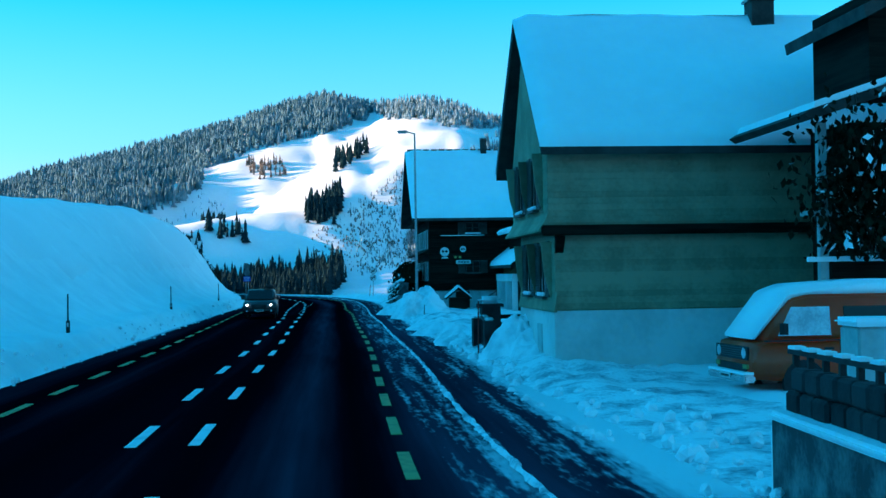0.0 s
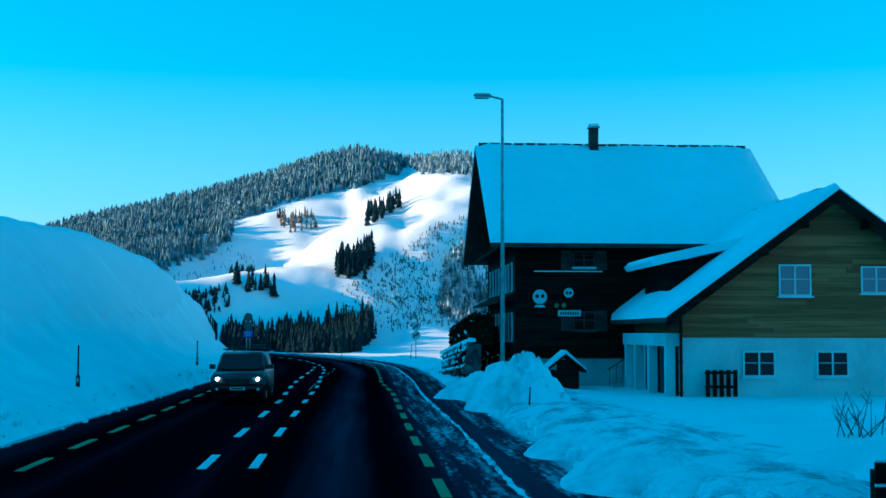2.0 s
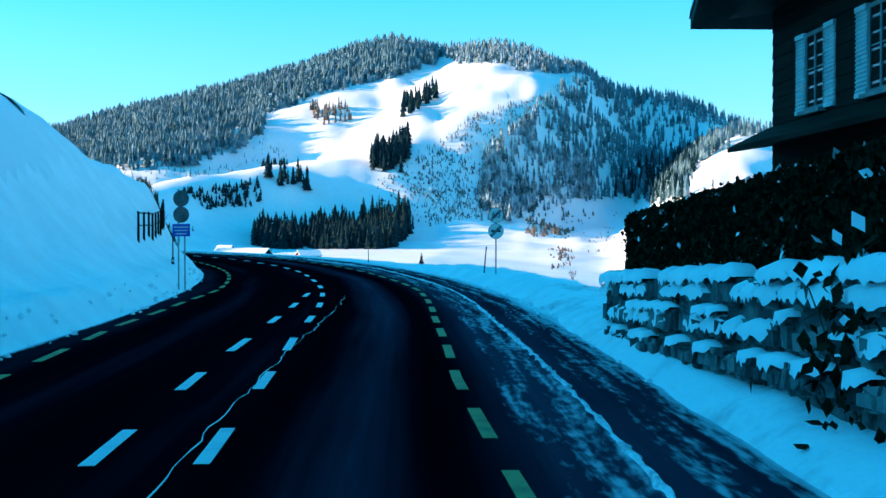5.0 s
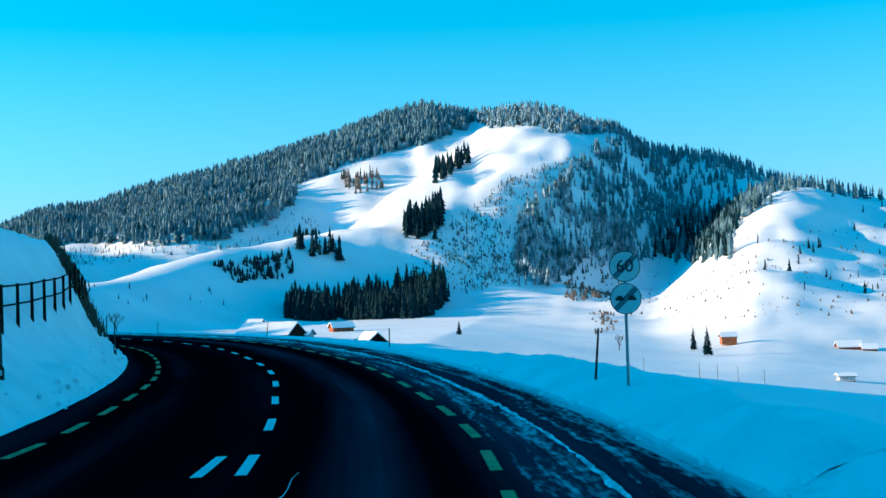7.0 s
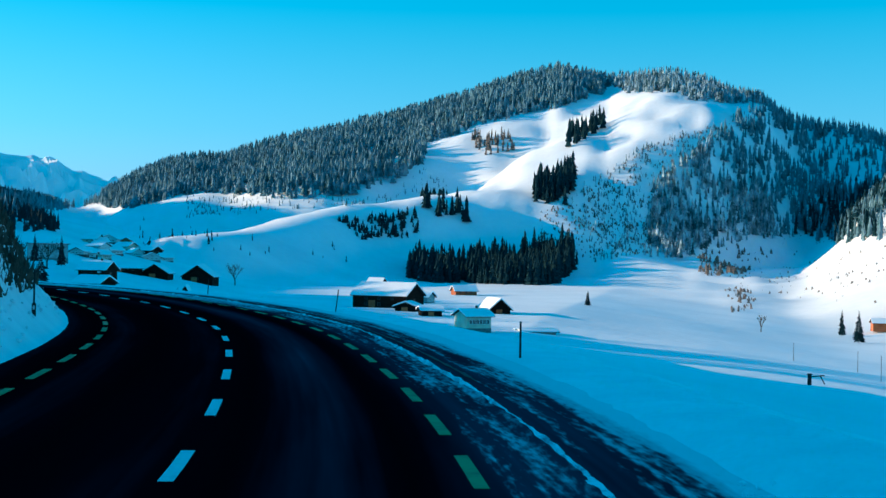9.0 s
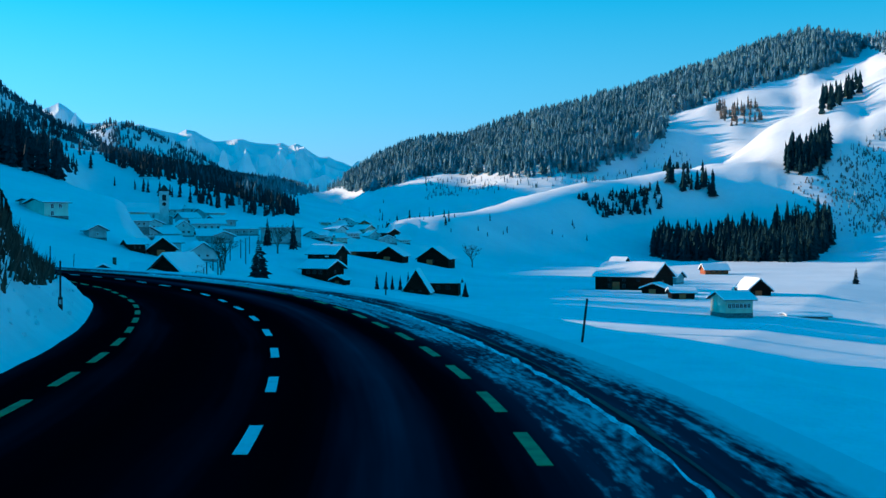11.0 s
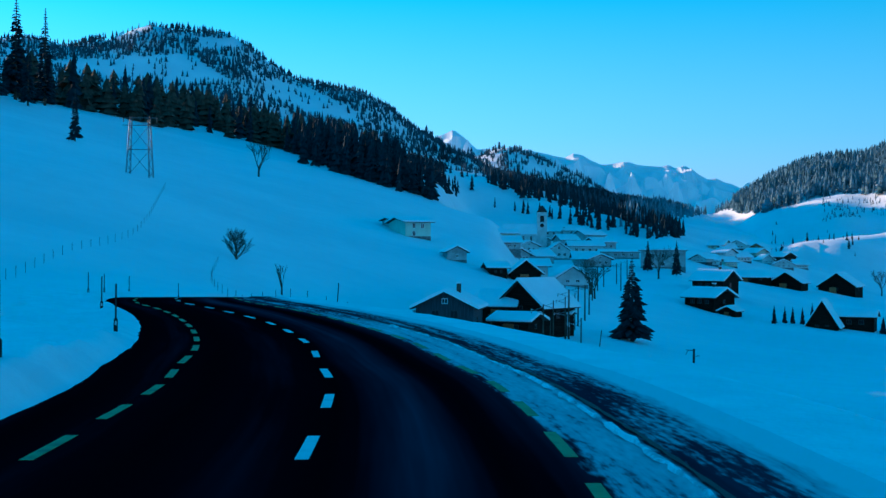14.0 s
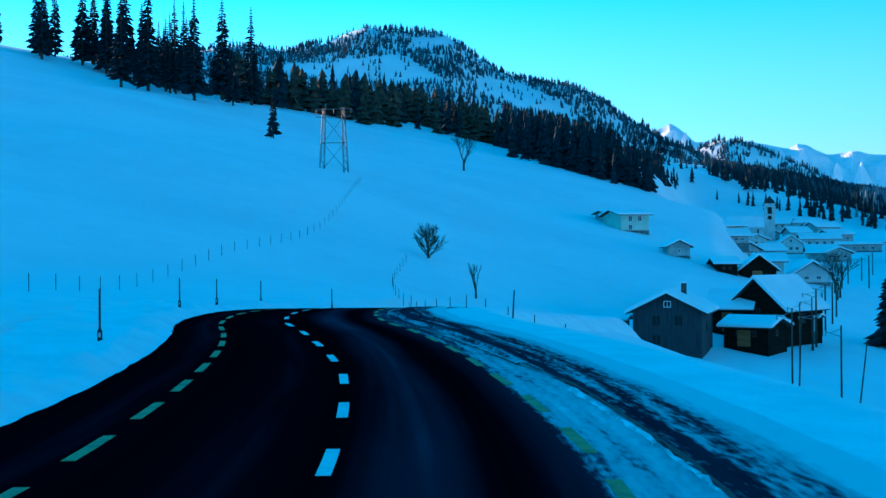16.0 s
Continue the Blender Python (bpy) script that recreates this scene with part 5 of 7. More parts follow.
def climber(x, y, z, w, h, d, count, label, seed):
    """A tangle of dark evergreen leaves with a little snow caught in it."""
    r = random.Random(seed)
    t = thing("climbing_bush", x, y, z, 0, label, "bush")
    leaves, snow = bmesh.new(), bmesh.new()
    for i in range(count):
        p = Vector((r.gauss(0, w * 0.33), r.gauss(0, d * 0.3), abs(r.gauss(h * 0.5, h * 0.27))))
        a = Euler((r.uniform(0, 6), r.uniform(0, 6), r.uniform(0, 6))).to_matrix()
        s = r.uniform(0.06, 0.13)
        f = [p + a @ Vector(q) * s for q in ((-1, 0, 0), (0, -0.6, 0.1), (1, 0, 0), (0, 0.6, 0.1))]
        b = snow if r.random() < 0.06 else leaves
        b.faces.new([b.verts.new(q) for q in f])
    stems = bmesh.new()
    for i in range(9):
        tube(stems, (r.gauss(0, 0.15), r.gauss(0, 0.1), 0), (r.gauss(0, w * 0.3), r.gauss(0, d * 0.2), h * r.uniform(0.5, 0.9)), 0.02, 0.008, 4)
    part("stem_tangle", stems, BARK, t)
    part("leaves", leaves, HEDGE, t)
    tagged(part("caught_snow", snow, SNOW, t), "crumbs of snow caught in the twigs", kind="stuff")
    return t


tan_house()
dark_house()
tall_house()
barn_wing()
porch_house()
climber(8.4, 24.2, 2.6, 1.9, 2.6, 1.0, 2600, "dark evergreen climber hanging about a porch", 4)


# things beside the road
RED_PAINT = material("orange_red_car_paint", (0.88, 0.035, 0.004), (0.95, 0.05, 0.006), 1.5, 0.35, 0.03, spec=0.5)
CAR_DARK = material("dark_car_paint", (0.005, 0.005, 0.007), (0.009, 0.009, 0.012), 1.5, 0.3, 0.02, spec=0.5)
CAR_GLASS = glass("car_glass", (0.01, 0.011, 0.013), 0.08)
CHROME = material("chrome_trim", (0.45, 0.45, 0.46), (0.6, 0.6, 0.61), 4, 0.25, 0.05, metal=0.9)
FROST_GLASS = material("frosted_glass", (0.35, 0.38, 0.42), (0.62, 0.65, 0.68), 3, 0.5, 0.1)
SIGN_WHITE = material("sign_face", (0.5, 0.5, 0.5), (0.58, 0.58, 0.58), 2, 0.5, 0.02)
SIGN_BLACK = material("sign_black", (0.012, 0.012, 0.014), (0.02, 0.02, 0.022), 3, 0.5, 0.02)
SIGN_GREY = material("sign_back", (0.06, 0.065, 0.07), (0.11, 0.115, 0.12), 3, 0.5, 0.05, metal=0.3)
SIGN_BLUE = material("blue_plate", (0.02, 0.06, 0.35), (0.03, 0.08, 0.42), 2, 0.5, 0.03)
SIGN_BAND = material("sign_band", (0.1, 0.11, 0.13), (0.14, 0.15, 0.17), 3, 0.5, 0.02)
DARK_STONE = material("dark_stone", (0.008, 0.008, 0.01), (0.035, 0.034, 0.036), 2.2, 0.85, 0.7, 7, vary=0.4)
RED_POST = material("red_marker", (0.35, 0.02, 0.02), (0.5, 0.04, 0.03), 4, 0.6, 0.05)


def lamp_glow():
    m = bpy.data.materials.new("headlight_glow")
    m.use_nodes = True
    b = m.node_tree.nodes["Principled BSDF"]
    b.inputs["Base Color"].default_value = (0.8, 0.8, 0.8, 1)
    b.inputs["Emission Color"].default_value = (0.9, 0.95, 1.0, 1)
    b.inputs["Emission Strength"].default_value = 4.0
    return m


GLOW = lamp_glow()


def mound(name, x, y, rx, ry, h, turn, label, seed, mat=None, rough=0.34):
    """A heap of shovelled snow with clods, on the ground."""
    r = random.Random(seed)
    t = tagged(new(name, bpy.data.meshes.new(name)), label, "snow heap")
    bm = bmesh.new()
    n, m = 26, 44
    off = r.uniform(0, 50)
    rings = []
    for i in range(n + 1):
        f = i / n
        row = []
        for j in range(m):
            a = j * math.tau / m
            e = 1 + 0.2 * math.sin(3 * a + off) + 0.12 * math.sin(5 * a + off * 2)
            px, py = rx * f * e * math.cos(a), ry * f * e * math.sin(a)
            z = h * (1 - f ** 1.7) ** 0.9
            q = Vector((px + off, py, seed))
            z += rough * h * (noise.noise(q * 0.9) + 0.6 * noise.noise(q * 2.3) + 0.45 * abs(noise.noise(q * 5.1))) * (1 - f ** 4)
            row.append(bm.verts.new((px, py, z - 0.08 - 0.15 * (f == 1))))
        rings.append(row)
    for a, b in zip(rings, rings[1:]):
        for j in range(m):
            k = (j + 1) % m
            bm.faces.new([a[j], b[j], b[k], a[k]])
    bmesh.ops.remove_doubles(bm, verts=bm.verts, dist=0.001)
    bm.to_mesh(t.data)
    bm.free()
    t.data.polygons.foreach_set("use_smooth", [True] * len(t.data.polygons))
    t.data.materials.append(mat or SNOW_PLOWED)
    t.matrix_basis = pose(x, y, 0.0, 0, 0, turn)
    return t


HEAP = "heap of shovelled snow with clods beside the road"
mound("snow_mound", -1.2, 70.2, 1.75, 4.0, 1.6, 5, HEAP, 2)
mound("snow_mound", -2.5, 74.8, 1.3, 3.0, 0.95, 5, HEAP, 3)
mound("snow_mound", 2.05, 33.4, 0.95, 2.4, 1.15, 5, HEAP, 5)
mound("snow_mound", 0.7, 42.0, 0.9, 2.2, 0.45, 5, HEAP, 6)
mound("snow_mound", 0.6, 43.5, 1.1, 3.2, 0.6, 5, HEAP, 7)
mound("snow_mound", 0.0, 49.5, 1.2, 3.6, 0.6, 5, HEAP, 8)
mound("snow_mound", -0.6, 55.0, 1.1, 3.0, 0.45, 5, HEAP, 9)
mound("snow_mound", 2.7, 28.4, 1.6, 0.5, 0.3, 5, "low heap of snow along a house wall", 10)
mound("snow_mound", 5.2, 28.6, 2.2, 0.6, 0.34, 5, "low heap of snow along a house wall", 11)
mound("snow_mound", -2.6, 78.5, 1.1, 2.6, 0.75, 5, HEAP, 12)
mound("snow_mound", 4.6, 50.0, 2.6, 2.2, 0.9, 5, "smooth heap of snow in a garden", 13, SNOW, 0.08)
mound("snow_mound", 7.5, 52.0, 3.0, 2.4, 1.0, 5, "smooth heap of snow in a garden", 14, SNOW, 0.08)
mound("snow_mound", 6.5, 62.0, 3.4, 3.0, 0.7, 5, "smooth heap of snow in a yard", 15, SNOW, 0.1)


def clods(name, s0, s1, n0, n1, count, size, label, seed):
    """Loose lumps of snow and dirt thrown up along the edge."""
    r = random.Random(seed)
    bm = bmesh.new()
    for _ in range(count):
        s, n = r.uniform(s0, s1), r.uniform(n0, n1)
        x, y, _h = on_road(s, n)
        q = size * r.uniform(0.4, 1.3)
        z = (float(bank_left(s, n)) if n < 0 else 0.12 * min(1, (n - 3.3))) - float(drop(s))
        vs = bmesh.ops.create_icosphere(bm, subdivisions=1, radius=q)["verts"]
        m = pose(float(x), float(y), z, r.uniform(0, 360), r.uniform(0, 360), 0)
        for v in vs:
            v.co = m @ Vector((v.co.x * r.uniform(0.8, 1.3), v.co.y, v.co.z * 0.8))
    return tagged(part(name, bm, SNOW_PLOWED), label, "snow", kind="stuff")


clods("snow_clods", 12, 82, 3.5, 6.0, 420, 0.1, "loose clods of dirty snow at the road's edge", 3)
clods("snow_clods", 26, 66, 3.8, 6.4, 420, 0.15, "lumps of ploughed snow beside the road", 6)
clods("snow_clods", 84, 140, 3.6, 4.6, 130, 0.06, "loose clods of dirty snow at the road's edge", 4)
clods("snow_clods", 10, 215, -8.3, -7.3, 330, 0.07, "loose clods of dirty snow at the road's edge", 5)


def street_lamp(x, y):
    t = thing("street_lamp", x, y, 0.0, 5, "tall grey street lamp with a flat head over the road", "street lamp")
    part("pole", tube(bmesh.new(), (0, 0, -0.2), (0, 0, 10.88), 0.09, 0.05, 10), STEEL, t)
    part("arm", tube(bmesh.new(), (0, 0, 10.86), (-0.5, 0, 10.98), 0.035, 0.035, 8), STEEL, t)
    bm = boxes((-1.05, -0.4, -0.14, 0.14, 10.92, 11.06))
    bmesh.ops.bevel(bm, geom=bm.edges[:], offset=0.05, segments=2, affect="EDGES")
    part("lamp_head", bm, STEEL, t)
    part("lamp_glass", boxes((-1.0, -0.5, -0.1, 0.1, 10.88, 10.925)), FROST_GLASS, t)


street_lamp(-1.6, 74.9)


def wheel(parent, x, y, z, r, w, rim=STEEL):
    e = new("wheel")
    e.parent = parent
    e.matrix_basis = pose(x, y, z)
    bm = tube(bmesh.new(), (0, -w / 2, 0), (0, w / 2, 0), r, r, 22)
    bmesh.ops.bevel(bm, geom=[q for q in bm.edges if abs(q.verts[0].co.y - q.verts[1].co.y) < 1e-6], offset=0.035, segments=2, affect="EDGES")
    part("tyre", bm, BLACK, e)
    part("rim", tube(bmesh.new(), (0, -w / 2 - 0.006, 0), (0, w / 2 + 0.006, 0), r * 0.6, r * 0.6, 16), rim, e)


def profile_body(parent, name, poly, half, mat, tuck=0.0, z_tuck=1.0, bevel=0.05):
    """A car's body: its side outline drawn across, narrowed above z_tuck."""
    bm = bmesh.new()
    prism(bm, poly, -half, half, "y")
    for v in bm.verts:
        if v.co.z > z_tuck:
            v.co.y *= 1 - tuck * (v.co.z - z_tuck)
    bmesh.ops.bevel(bm, geom=bm.edges[:], offset=bevel, segments=3, affect="EDGES", clamp_overlap=True)
    return part(name, bm, mat, parent, "", True)


def camper_van(x, y, turn):
    """x forwards, the side towards the road's far end is +y."""
    t = thing("camper_van", x, y, 0.02, turn, "orange-red boxy camper van with snow on its roof and windscreen", "van")
    body = [(2.2, 0.42), (2.26, 0.6), (2.22, 1.02), (2.02, 1.1), (1.3, 1.12), (-2.25, 1.12), (-2.28, 0.5), (-1.6, 0.38), (1.5, 0.36)]
    profile_body(t, "lower_body", body, 0.9, RED_PAINT, 0, 9, 0.06)
    top = [(2.04, 1.1), (1.42, 1.86), (1.1, 1.93), (-2.0, 1.93), (-2.22, 1.75), (-2.26, 1.1)]
    profile_body(t, "cabin", top, 0.89, RED_PAINT, 0.14, 1.1, 0.05)
    for s in (-1, 1):
        for x0, x1, lean, mat in ((0.72, 1.5, 0.42, FROST_GLASS), (-0.75, 0.45, 0, CAR_GLASS), (-2.0, -0.95, 0, FROST_GLASS)):
            bm = bmesh.new()
            prism(bm, [(x0, 1.2), (x1 + lean * 0.55, 1.2), (x1 - lean * 0.12, 1.72), (x0, 1.72)], -0.012, 0.012, "y")
            g = part("side_window", bm, mat, t, "frosted side window" if mat is FROST_GLASS else "")
            g.matrix_basis = pose(0, s * 1.034, 0.0, s * 7.1, 0, 0)
        part("door_seam", boxes((0.55, 0.565, s * 0.9 - 0.004, s * 0.9 + 0.004, 0.5, 1.1)), BLACK, t)
        part("door_handle", boxes((0.68, 0.86, s * 0.905 - 0.015, s * 0.905 + 0.015, 0.93, 0.97)), BLACK, t)
        part("waist_trim", boxes((-2.2, 2.0, s * 0.905 - 0.008, s * 0.905 + 0.008, 1.09, 1.115)), BLACK, t)
        part("front_lamp", tube(bmesh.new(), (2.2, s * 0.62, 0.88), (2.285, s * 0.62, 0.88), 0.1, 0.1, 16), FROST_GLASS, t)
        part("indicator", boxes((2.25, 2.29, s * 0.68 - 0.1, s * 0.68 + 0.1, 0.6, 0.68)), PAINT_YELLOW, t)
        part("mirror", boxes((1.62, 1.7, s * 1.0 - 0.1, s * 1.0 + 0.1, 1.22, 1.42)), BLACK, t)
        for wx in (1.25, -1.2):
            wheel(t, wx, s * 0.78, 0.31, 0.31, 0.2)
            part("wheel_arch", tube(bmesh.new(), (wx, s * 0.8, 0.36), (wx, s * 0.912, 0.36), 0.4, 0.4, 20), BLACK, t)
    part("grille", boxes((2.235, 2.28, -0.78, 0.78, 0.76, 1.0)), BLACK, t)
    for z in (0.8, 0.84, 0.88, 0.92, 0.96):
        part("grille_bar", boxes((2.275, 2.286, -0.5, 0.5, z, z + 0.012)), SIGN_GREY, t)
    part("lower_grille", boxes((2.245, 2.275, -0.7, 0.7, 0.52, 0.68)), BLACK, t)
    bm = boxes((2.18, 2.4, -0.94, 0.94, 0.36, 0.5))
    bmesh.ops.bevel(bm, geom=bm.edges[:], offset=0.03, segments=2, affect="EDGES")
    part("bumper", bm, CHROME, t)
    part("number_plate", boxes((2.4, 2.412, -0.25, 0.25, 0.4, 0.5)), SIGN_WHITE, t)
    part("plate_bar", boxes((2.412, 2.416, -0.2, 0.2, 0.43, 0.47)), SIGN_BLACK, t)
    part("side_vent", boxes((-0.7, 0.1, -0.86, -0.8, 1.76, 1.84)), SNOW, t)
    # snow on the roof and over the windscreen
    bm = bmesh.new()
    prism(bm, [(2.12, 1.1), (2.16, 1.16), (1.5, 1.98), (1.1, 2.12), (-0.4, 2.2), (-1.9, 2.12), (-2.2, 1.95), (-1.9, 1.92), (1.1, 1.92), (1.42, 1.86)], -0.74, 0.74, "y")
    bmesh.ops.bevel(bm, geom=bm.edges[:], offset=0.06, segments=3, affect="EDGES", clamp_overlap=True)
    part("lying_snow", bm, ROOF_SNOW, t, "snow lying on the roof and windscreen", True)
    part("bumper_snow", boxes((2.2, 2.4, -0.9, 0.9, 0.504, 0.55)), ROOF_SNOW, t)
    return t


camper_van(7.6, 23.75, 188)


def estate_car(x, y, turn):
    t = thing("suv", x, y, 0.02, turn, "dark sport utility car with lit headlights and a roof rack", "car")
    body = [(2.25, 0.35), (2.32, 0.55), (2.28, 0.8), (2.15, 0.95), (1.15, 1.08), (-2.2, 1.08), (-2.3, 0.85), (-2.28, 0.4), (-1.8, 0.26), (1.9, 0.26)]
    profile_body(t, "body", body, 0.92, CAR_DARK, 0, 9, 0.08)
    profile_body(t, "cabin", [(1.25, 1.05), (0.45, 1.62), (0.1, 1.68), (-1.7, 1.66), (-2.2, 1.05)], 0.86, CAR_DARK, 0.22, 1.05, 0.05)
    bm = bmesh.new()
    prism(bm, [(1.2, 1.1), (0.5, 1.6), (0.54, 1.62), (1.26, 1.12)], -0.7, 0.7, "y")
    part("windscreen", bm, CAR_GLASS, t)
    for s in (-1, 1):
        bm = bmesh.new()
        prism(bm, [(0.9, 1.12), (0.35, 1.56), (-1.6, 1.54), (-1.85, 1.12)], -0.01, 0.01, "y")
        g = part("side_window", bm, CAR_GLASS, t)
        g.matrix_basis = pose(0, s * 0.815, 0, s * 6, 0, 0)
        bm = boxes((2.08, 2.3, s * 0.66 - 0.18, s * 0.66 + 0.18, 0.72, 0.86))
        bmesh.ops.bevel(bm, geom=bm.edges[:], offset=0.04, segments=2, affect="EDGES")
        part("headlight", bm, CHROME, t)
        part("headlight_lens", tube(bmesh.new(), (2.29, s * 0.68, 0.79), (2.312, s * 0.68, 0.79), 0.065, 0.065, 14), GLOW, t, "lit headlight")
        part("mirror", boxes((0.75, 0.9, s * 1.02 - 0.1, s * 1.02 + 0.1, 1.1, 1.26)), CAR_DARK, t)
        part("fog_lamp", tube(bmesh.new(), (2.28, s * 0.7, 0.45), (2.31, s * 0.7, 0.45), 0.05, 0.05, 10), FROST_GLASS, t)
        part("roof_rail", tube(bmesh.new(), (0.1, s * 0.62, 1.74), (-1.6, s * 0.62, 1.74), 0.02, 0.02, 6), BLACK, t)
        for wx in (1.4, -1.4):
            wheel(t, wx, s * 0.8, 0.35, 0.35, 0.22)
    for x0 in (-0.1, -1.2):
        part("rack_bar", tube(bmesh.new(), (x0, -0.75, 1.78), (x0, 0.75, 1.78), 0.022, 0.022, 6), BLACK, t)
    part("ski_carrier", boxes((-0.9, 0.1, 0.25, 0.7, 1.8, 1.94)), BLACK, t)
    part("grille", boxes((2.28, 2.325, -0.42, 0.42, 0.6, 0.8)), BLACK, t)
    part("number_plate", boxes((2.315, 2.33, -0.26, 0.26, 0.42, 0.53)), SIGN_WHITE, t)
    part("plate_bar", boxes((2.33, 2.334, -0.2, 0.2, 0.45, 0.5)), SIGN_BLACK, t)
    return t


cx, cy, ch = on_road(75.5, -4.25)
estate_car(float(cx), float(cy), float(ch) - 90)


# garden wall and planting beside the first house
def garden_wall():
    t = thing("garden_wall", 3.45, 13.3, 0.1, -87.5, "low concrete garden wall topped with dark stone and snow", "wall")
    part("wall_base", boxes((0, 6.0, 0, 0.35, -0.3, 0.72)), STONE, t)
    part("end_face_snow", boxes((-0.05, -0.004, 0, 0.34, -0.1, 0.66)), SNOW, t)
    bm = boxes((-0.02, 6.0, -0.04, 0.4, 0.724, 0.83))
    bmesh.ops.bevel(bm, geom=bm.edges[:], offset=0.04, segments=2, affect="EDGES")
    part("ledge_snow", bm, SNOW, t, "snow lying on the ledge")
    r = random.Random(4)
    for i in range(14):
        for k in range(2):
            x = 0.05 + i * 0.42 + 0.2 * k
            bm = boxes((x, x + 0.4, 0.12 + r.uniform(0, 0.04), 0.36, 0.80 + k * 0.25, 1.04 + k * 0.25))
            bmesh.ops.bevel(bm, geom=bm.edges[:], offset=0.035, segments=1, affect="EDGES")
            part("stone", bm, DARK_STONE, t)
    for i in range(12):
        part("rail_bar", boxes((0.1 + i * 0.45, 0.16 + i * 0.45, 0.2, 0.26, 1.3, 1.42)), BLACK, t)
    part("top_rail", boxes((0, 6.0, 0.18, 0.28, 1.42, 1.47)), BLACK, t)
    for i in range(12):
        part("rail_snow", boxes((0.05 + i * 0.45, 0.28 + i * 0.45, 0.17, 0.29, 1.474, 1.51)), SNOW, t)


garden_wall()


def grey_bin(x, y, z, turn):
    t = thing("grey_box", x, y, z, turn, "grey cabinet with snow on its lid", "cabinet")
    bm = boxes((0, 1.4, 0, 0.8, 0, 1.5))
    bmesh.ops.bevel(bm, geom=bm.edges[:], offset=0.03, segments=2, affect="EDGES")
    part("cabinet_body", bm, PLASTER_DULL, t)
    bm = boxes((-0.08, 1.45, -0.08, 0.85, 1.504, 1.62))
    bmesh.ops.bevel(bm, geom=bm.edges[:], offset=0.05, segments=2, affect="EDGES")
    part("lid_snow", bm, SNOW, t)


grey_bin(5.7, 17.3, 0.1, 0)


def gate_pillar(x, y, h, w, label, box_on=True):
    t = thing("gate_pillar", x, y, 0.05, 5, label, "pillar")
    part("shaft", boxes((-w / 2, w / 2, -w / 2, w / 2, -0.2, h)), DARK_STONE, t)
    if not box_on:
        bm = boxes((-w / 2 + 0.02, w / 2 - 0.02, -w / 2 + 0.02, w / 2 - 0.02, h + 0.002, h + 0.1))
        bmesh.ops.bevel(bm, geom=bm.edges[:], offset=0.04, segments=2, affect="EDGES")
        part("snow_cap", bm, SNOW, t, "thin cap of snow", True)
        return
    part("coping", boxes((-w / 2 - 0.09, w / 2 + 0.09, -w / 2 - 0.09, w / 2 + 0.09, h + 0.002, h + 0.1)), DARK_STONE, t)
    bm = boxes((-w / 2 - 0.06, w / 2 + 0.06, -w / 2 - 0.06, w / 2 + 0.06, h + 0.102, h + 0.34))
    bmesh.ops.bevel(bm, geom=bm.edges[:], offset=0.13, segments=3, affect="EDGES")
    part("snow_cap", bm, SNOW, t, "rounded cap of snow", True)
    if box_on:
        part("letter_slot", boxes((-0.14, 0.14, -w / 2 - 0.012, -w / 2, h - 0.35, h - 0.24)), BLACK, t)


gate_pillar(1.45, 39.6, 1.32, 0.6, "square stone pillar with a letter slot and a cap of snow")
gate_pillar(1.12, 38.7, 1.0, 0.5, "narrow dark gate post with snow on top", False)
gate_pillar(1.25, 34.9, 1.05, 0.3, "narrow dark gate post with snow on top", False)


def board_fence(x, y, turn, length, label, h=0.95):
    t = thing("board_fence", x, y, 0.05, turn, label, "fence")
    n = int(length / 1.5) + 1
    for i in range(n):
        part("post", boxes((i * 1.5, i * 1.5 + 0.14, -0.02, 0.12, -0.2, h + 0.12)), DARKWOOD, t)
    for z in (0.25, 0.52, 0.79):
        part("board", boxes((0, (n - 1) * 1.5 + 0.14, -0.06, -0.021, z, z + 0.14)), DARKWOOD, t)
        part("board_snow", boxes((0, (n - 1) * 1.5 + 0.14, -0.065, -0.018, z + 0.142, z + 0.17)), SNOW, t)
    return t


board_fence(1.8, 44.0, 3, 4.6, "dark wooden board fence with snow on its boards", 0.72)


def swing_gate():
    t = thing("garden_gate", 1.3, 35.2, 0.15, 93, "dark iron garden gate with a wire panel", "gate")
    part("gate_rail", tube(bmesh.new(), (0, 0, 0.75), (3.2, 0, 0.95), 0.05, 0.05, 8), BLACK, t)
    part("gate_rail", tube(bmesh.new(), (0, 0, 0.12), (3.2, 0, 0.14), 0.03, 0.03, 8), BLACK, t)
    for i in range(16):
        part("gate_bar", tube(bmesh.new(), (0.1 + i * 0.2, 0, 0.1), (0.1 + i * 0.2, 0, 0.76 + i * 0.011), 0.01, 0.01, 5), BLACK, t)


swing_gate()
t = thing("marker_stake", 0.95, 35.4, 0.0, 0, "thin red marker stake in the snow heap", "stake")
part("stake", tube(bmesh.new(), (0, 0, 0.0), (0.02, 0, 1.65), 0.025, 0.022, 6), RED_POST, t)
for k, (sx, sy, sh) in enumerate(((-1.05, 66.1, 0.85),)):
    t = thing("marker_stake", sx, sy, 0.0, 0, "thin dark stake standing in a snow heap", "stake")
    part("stake", tube(bmesh.new(), (0, 0, 0.0), (0.03, 0, sh), 0.03, 0.022, 6), DARKWOOD, t)


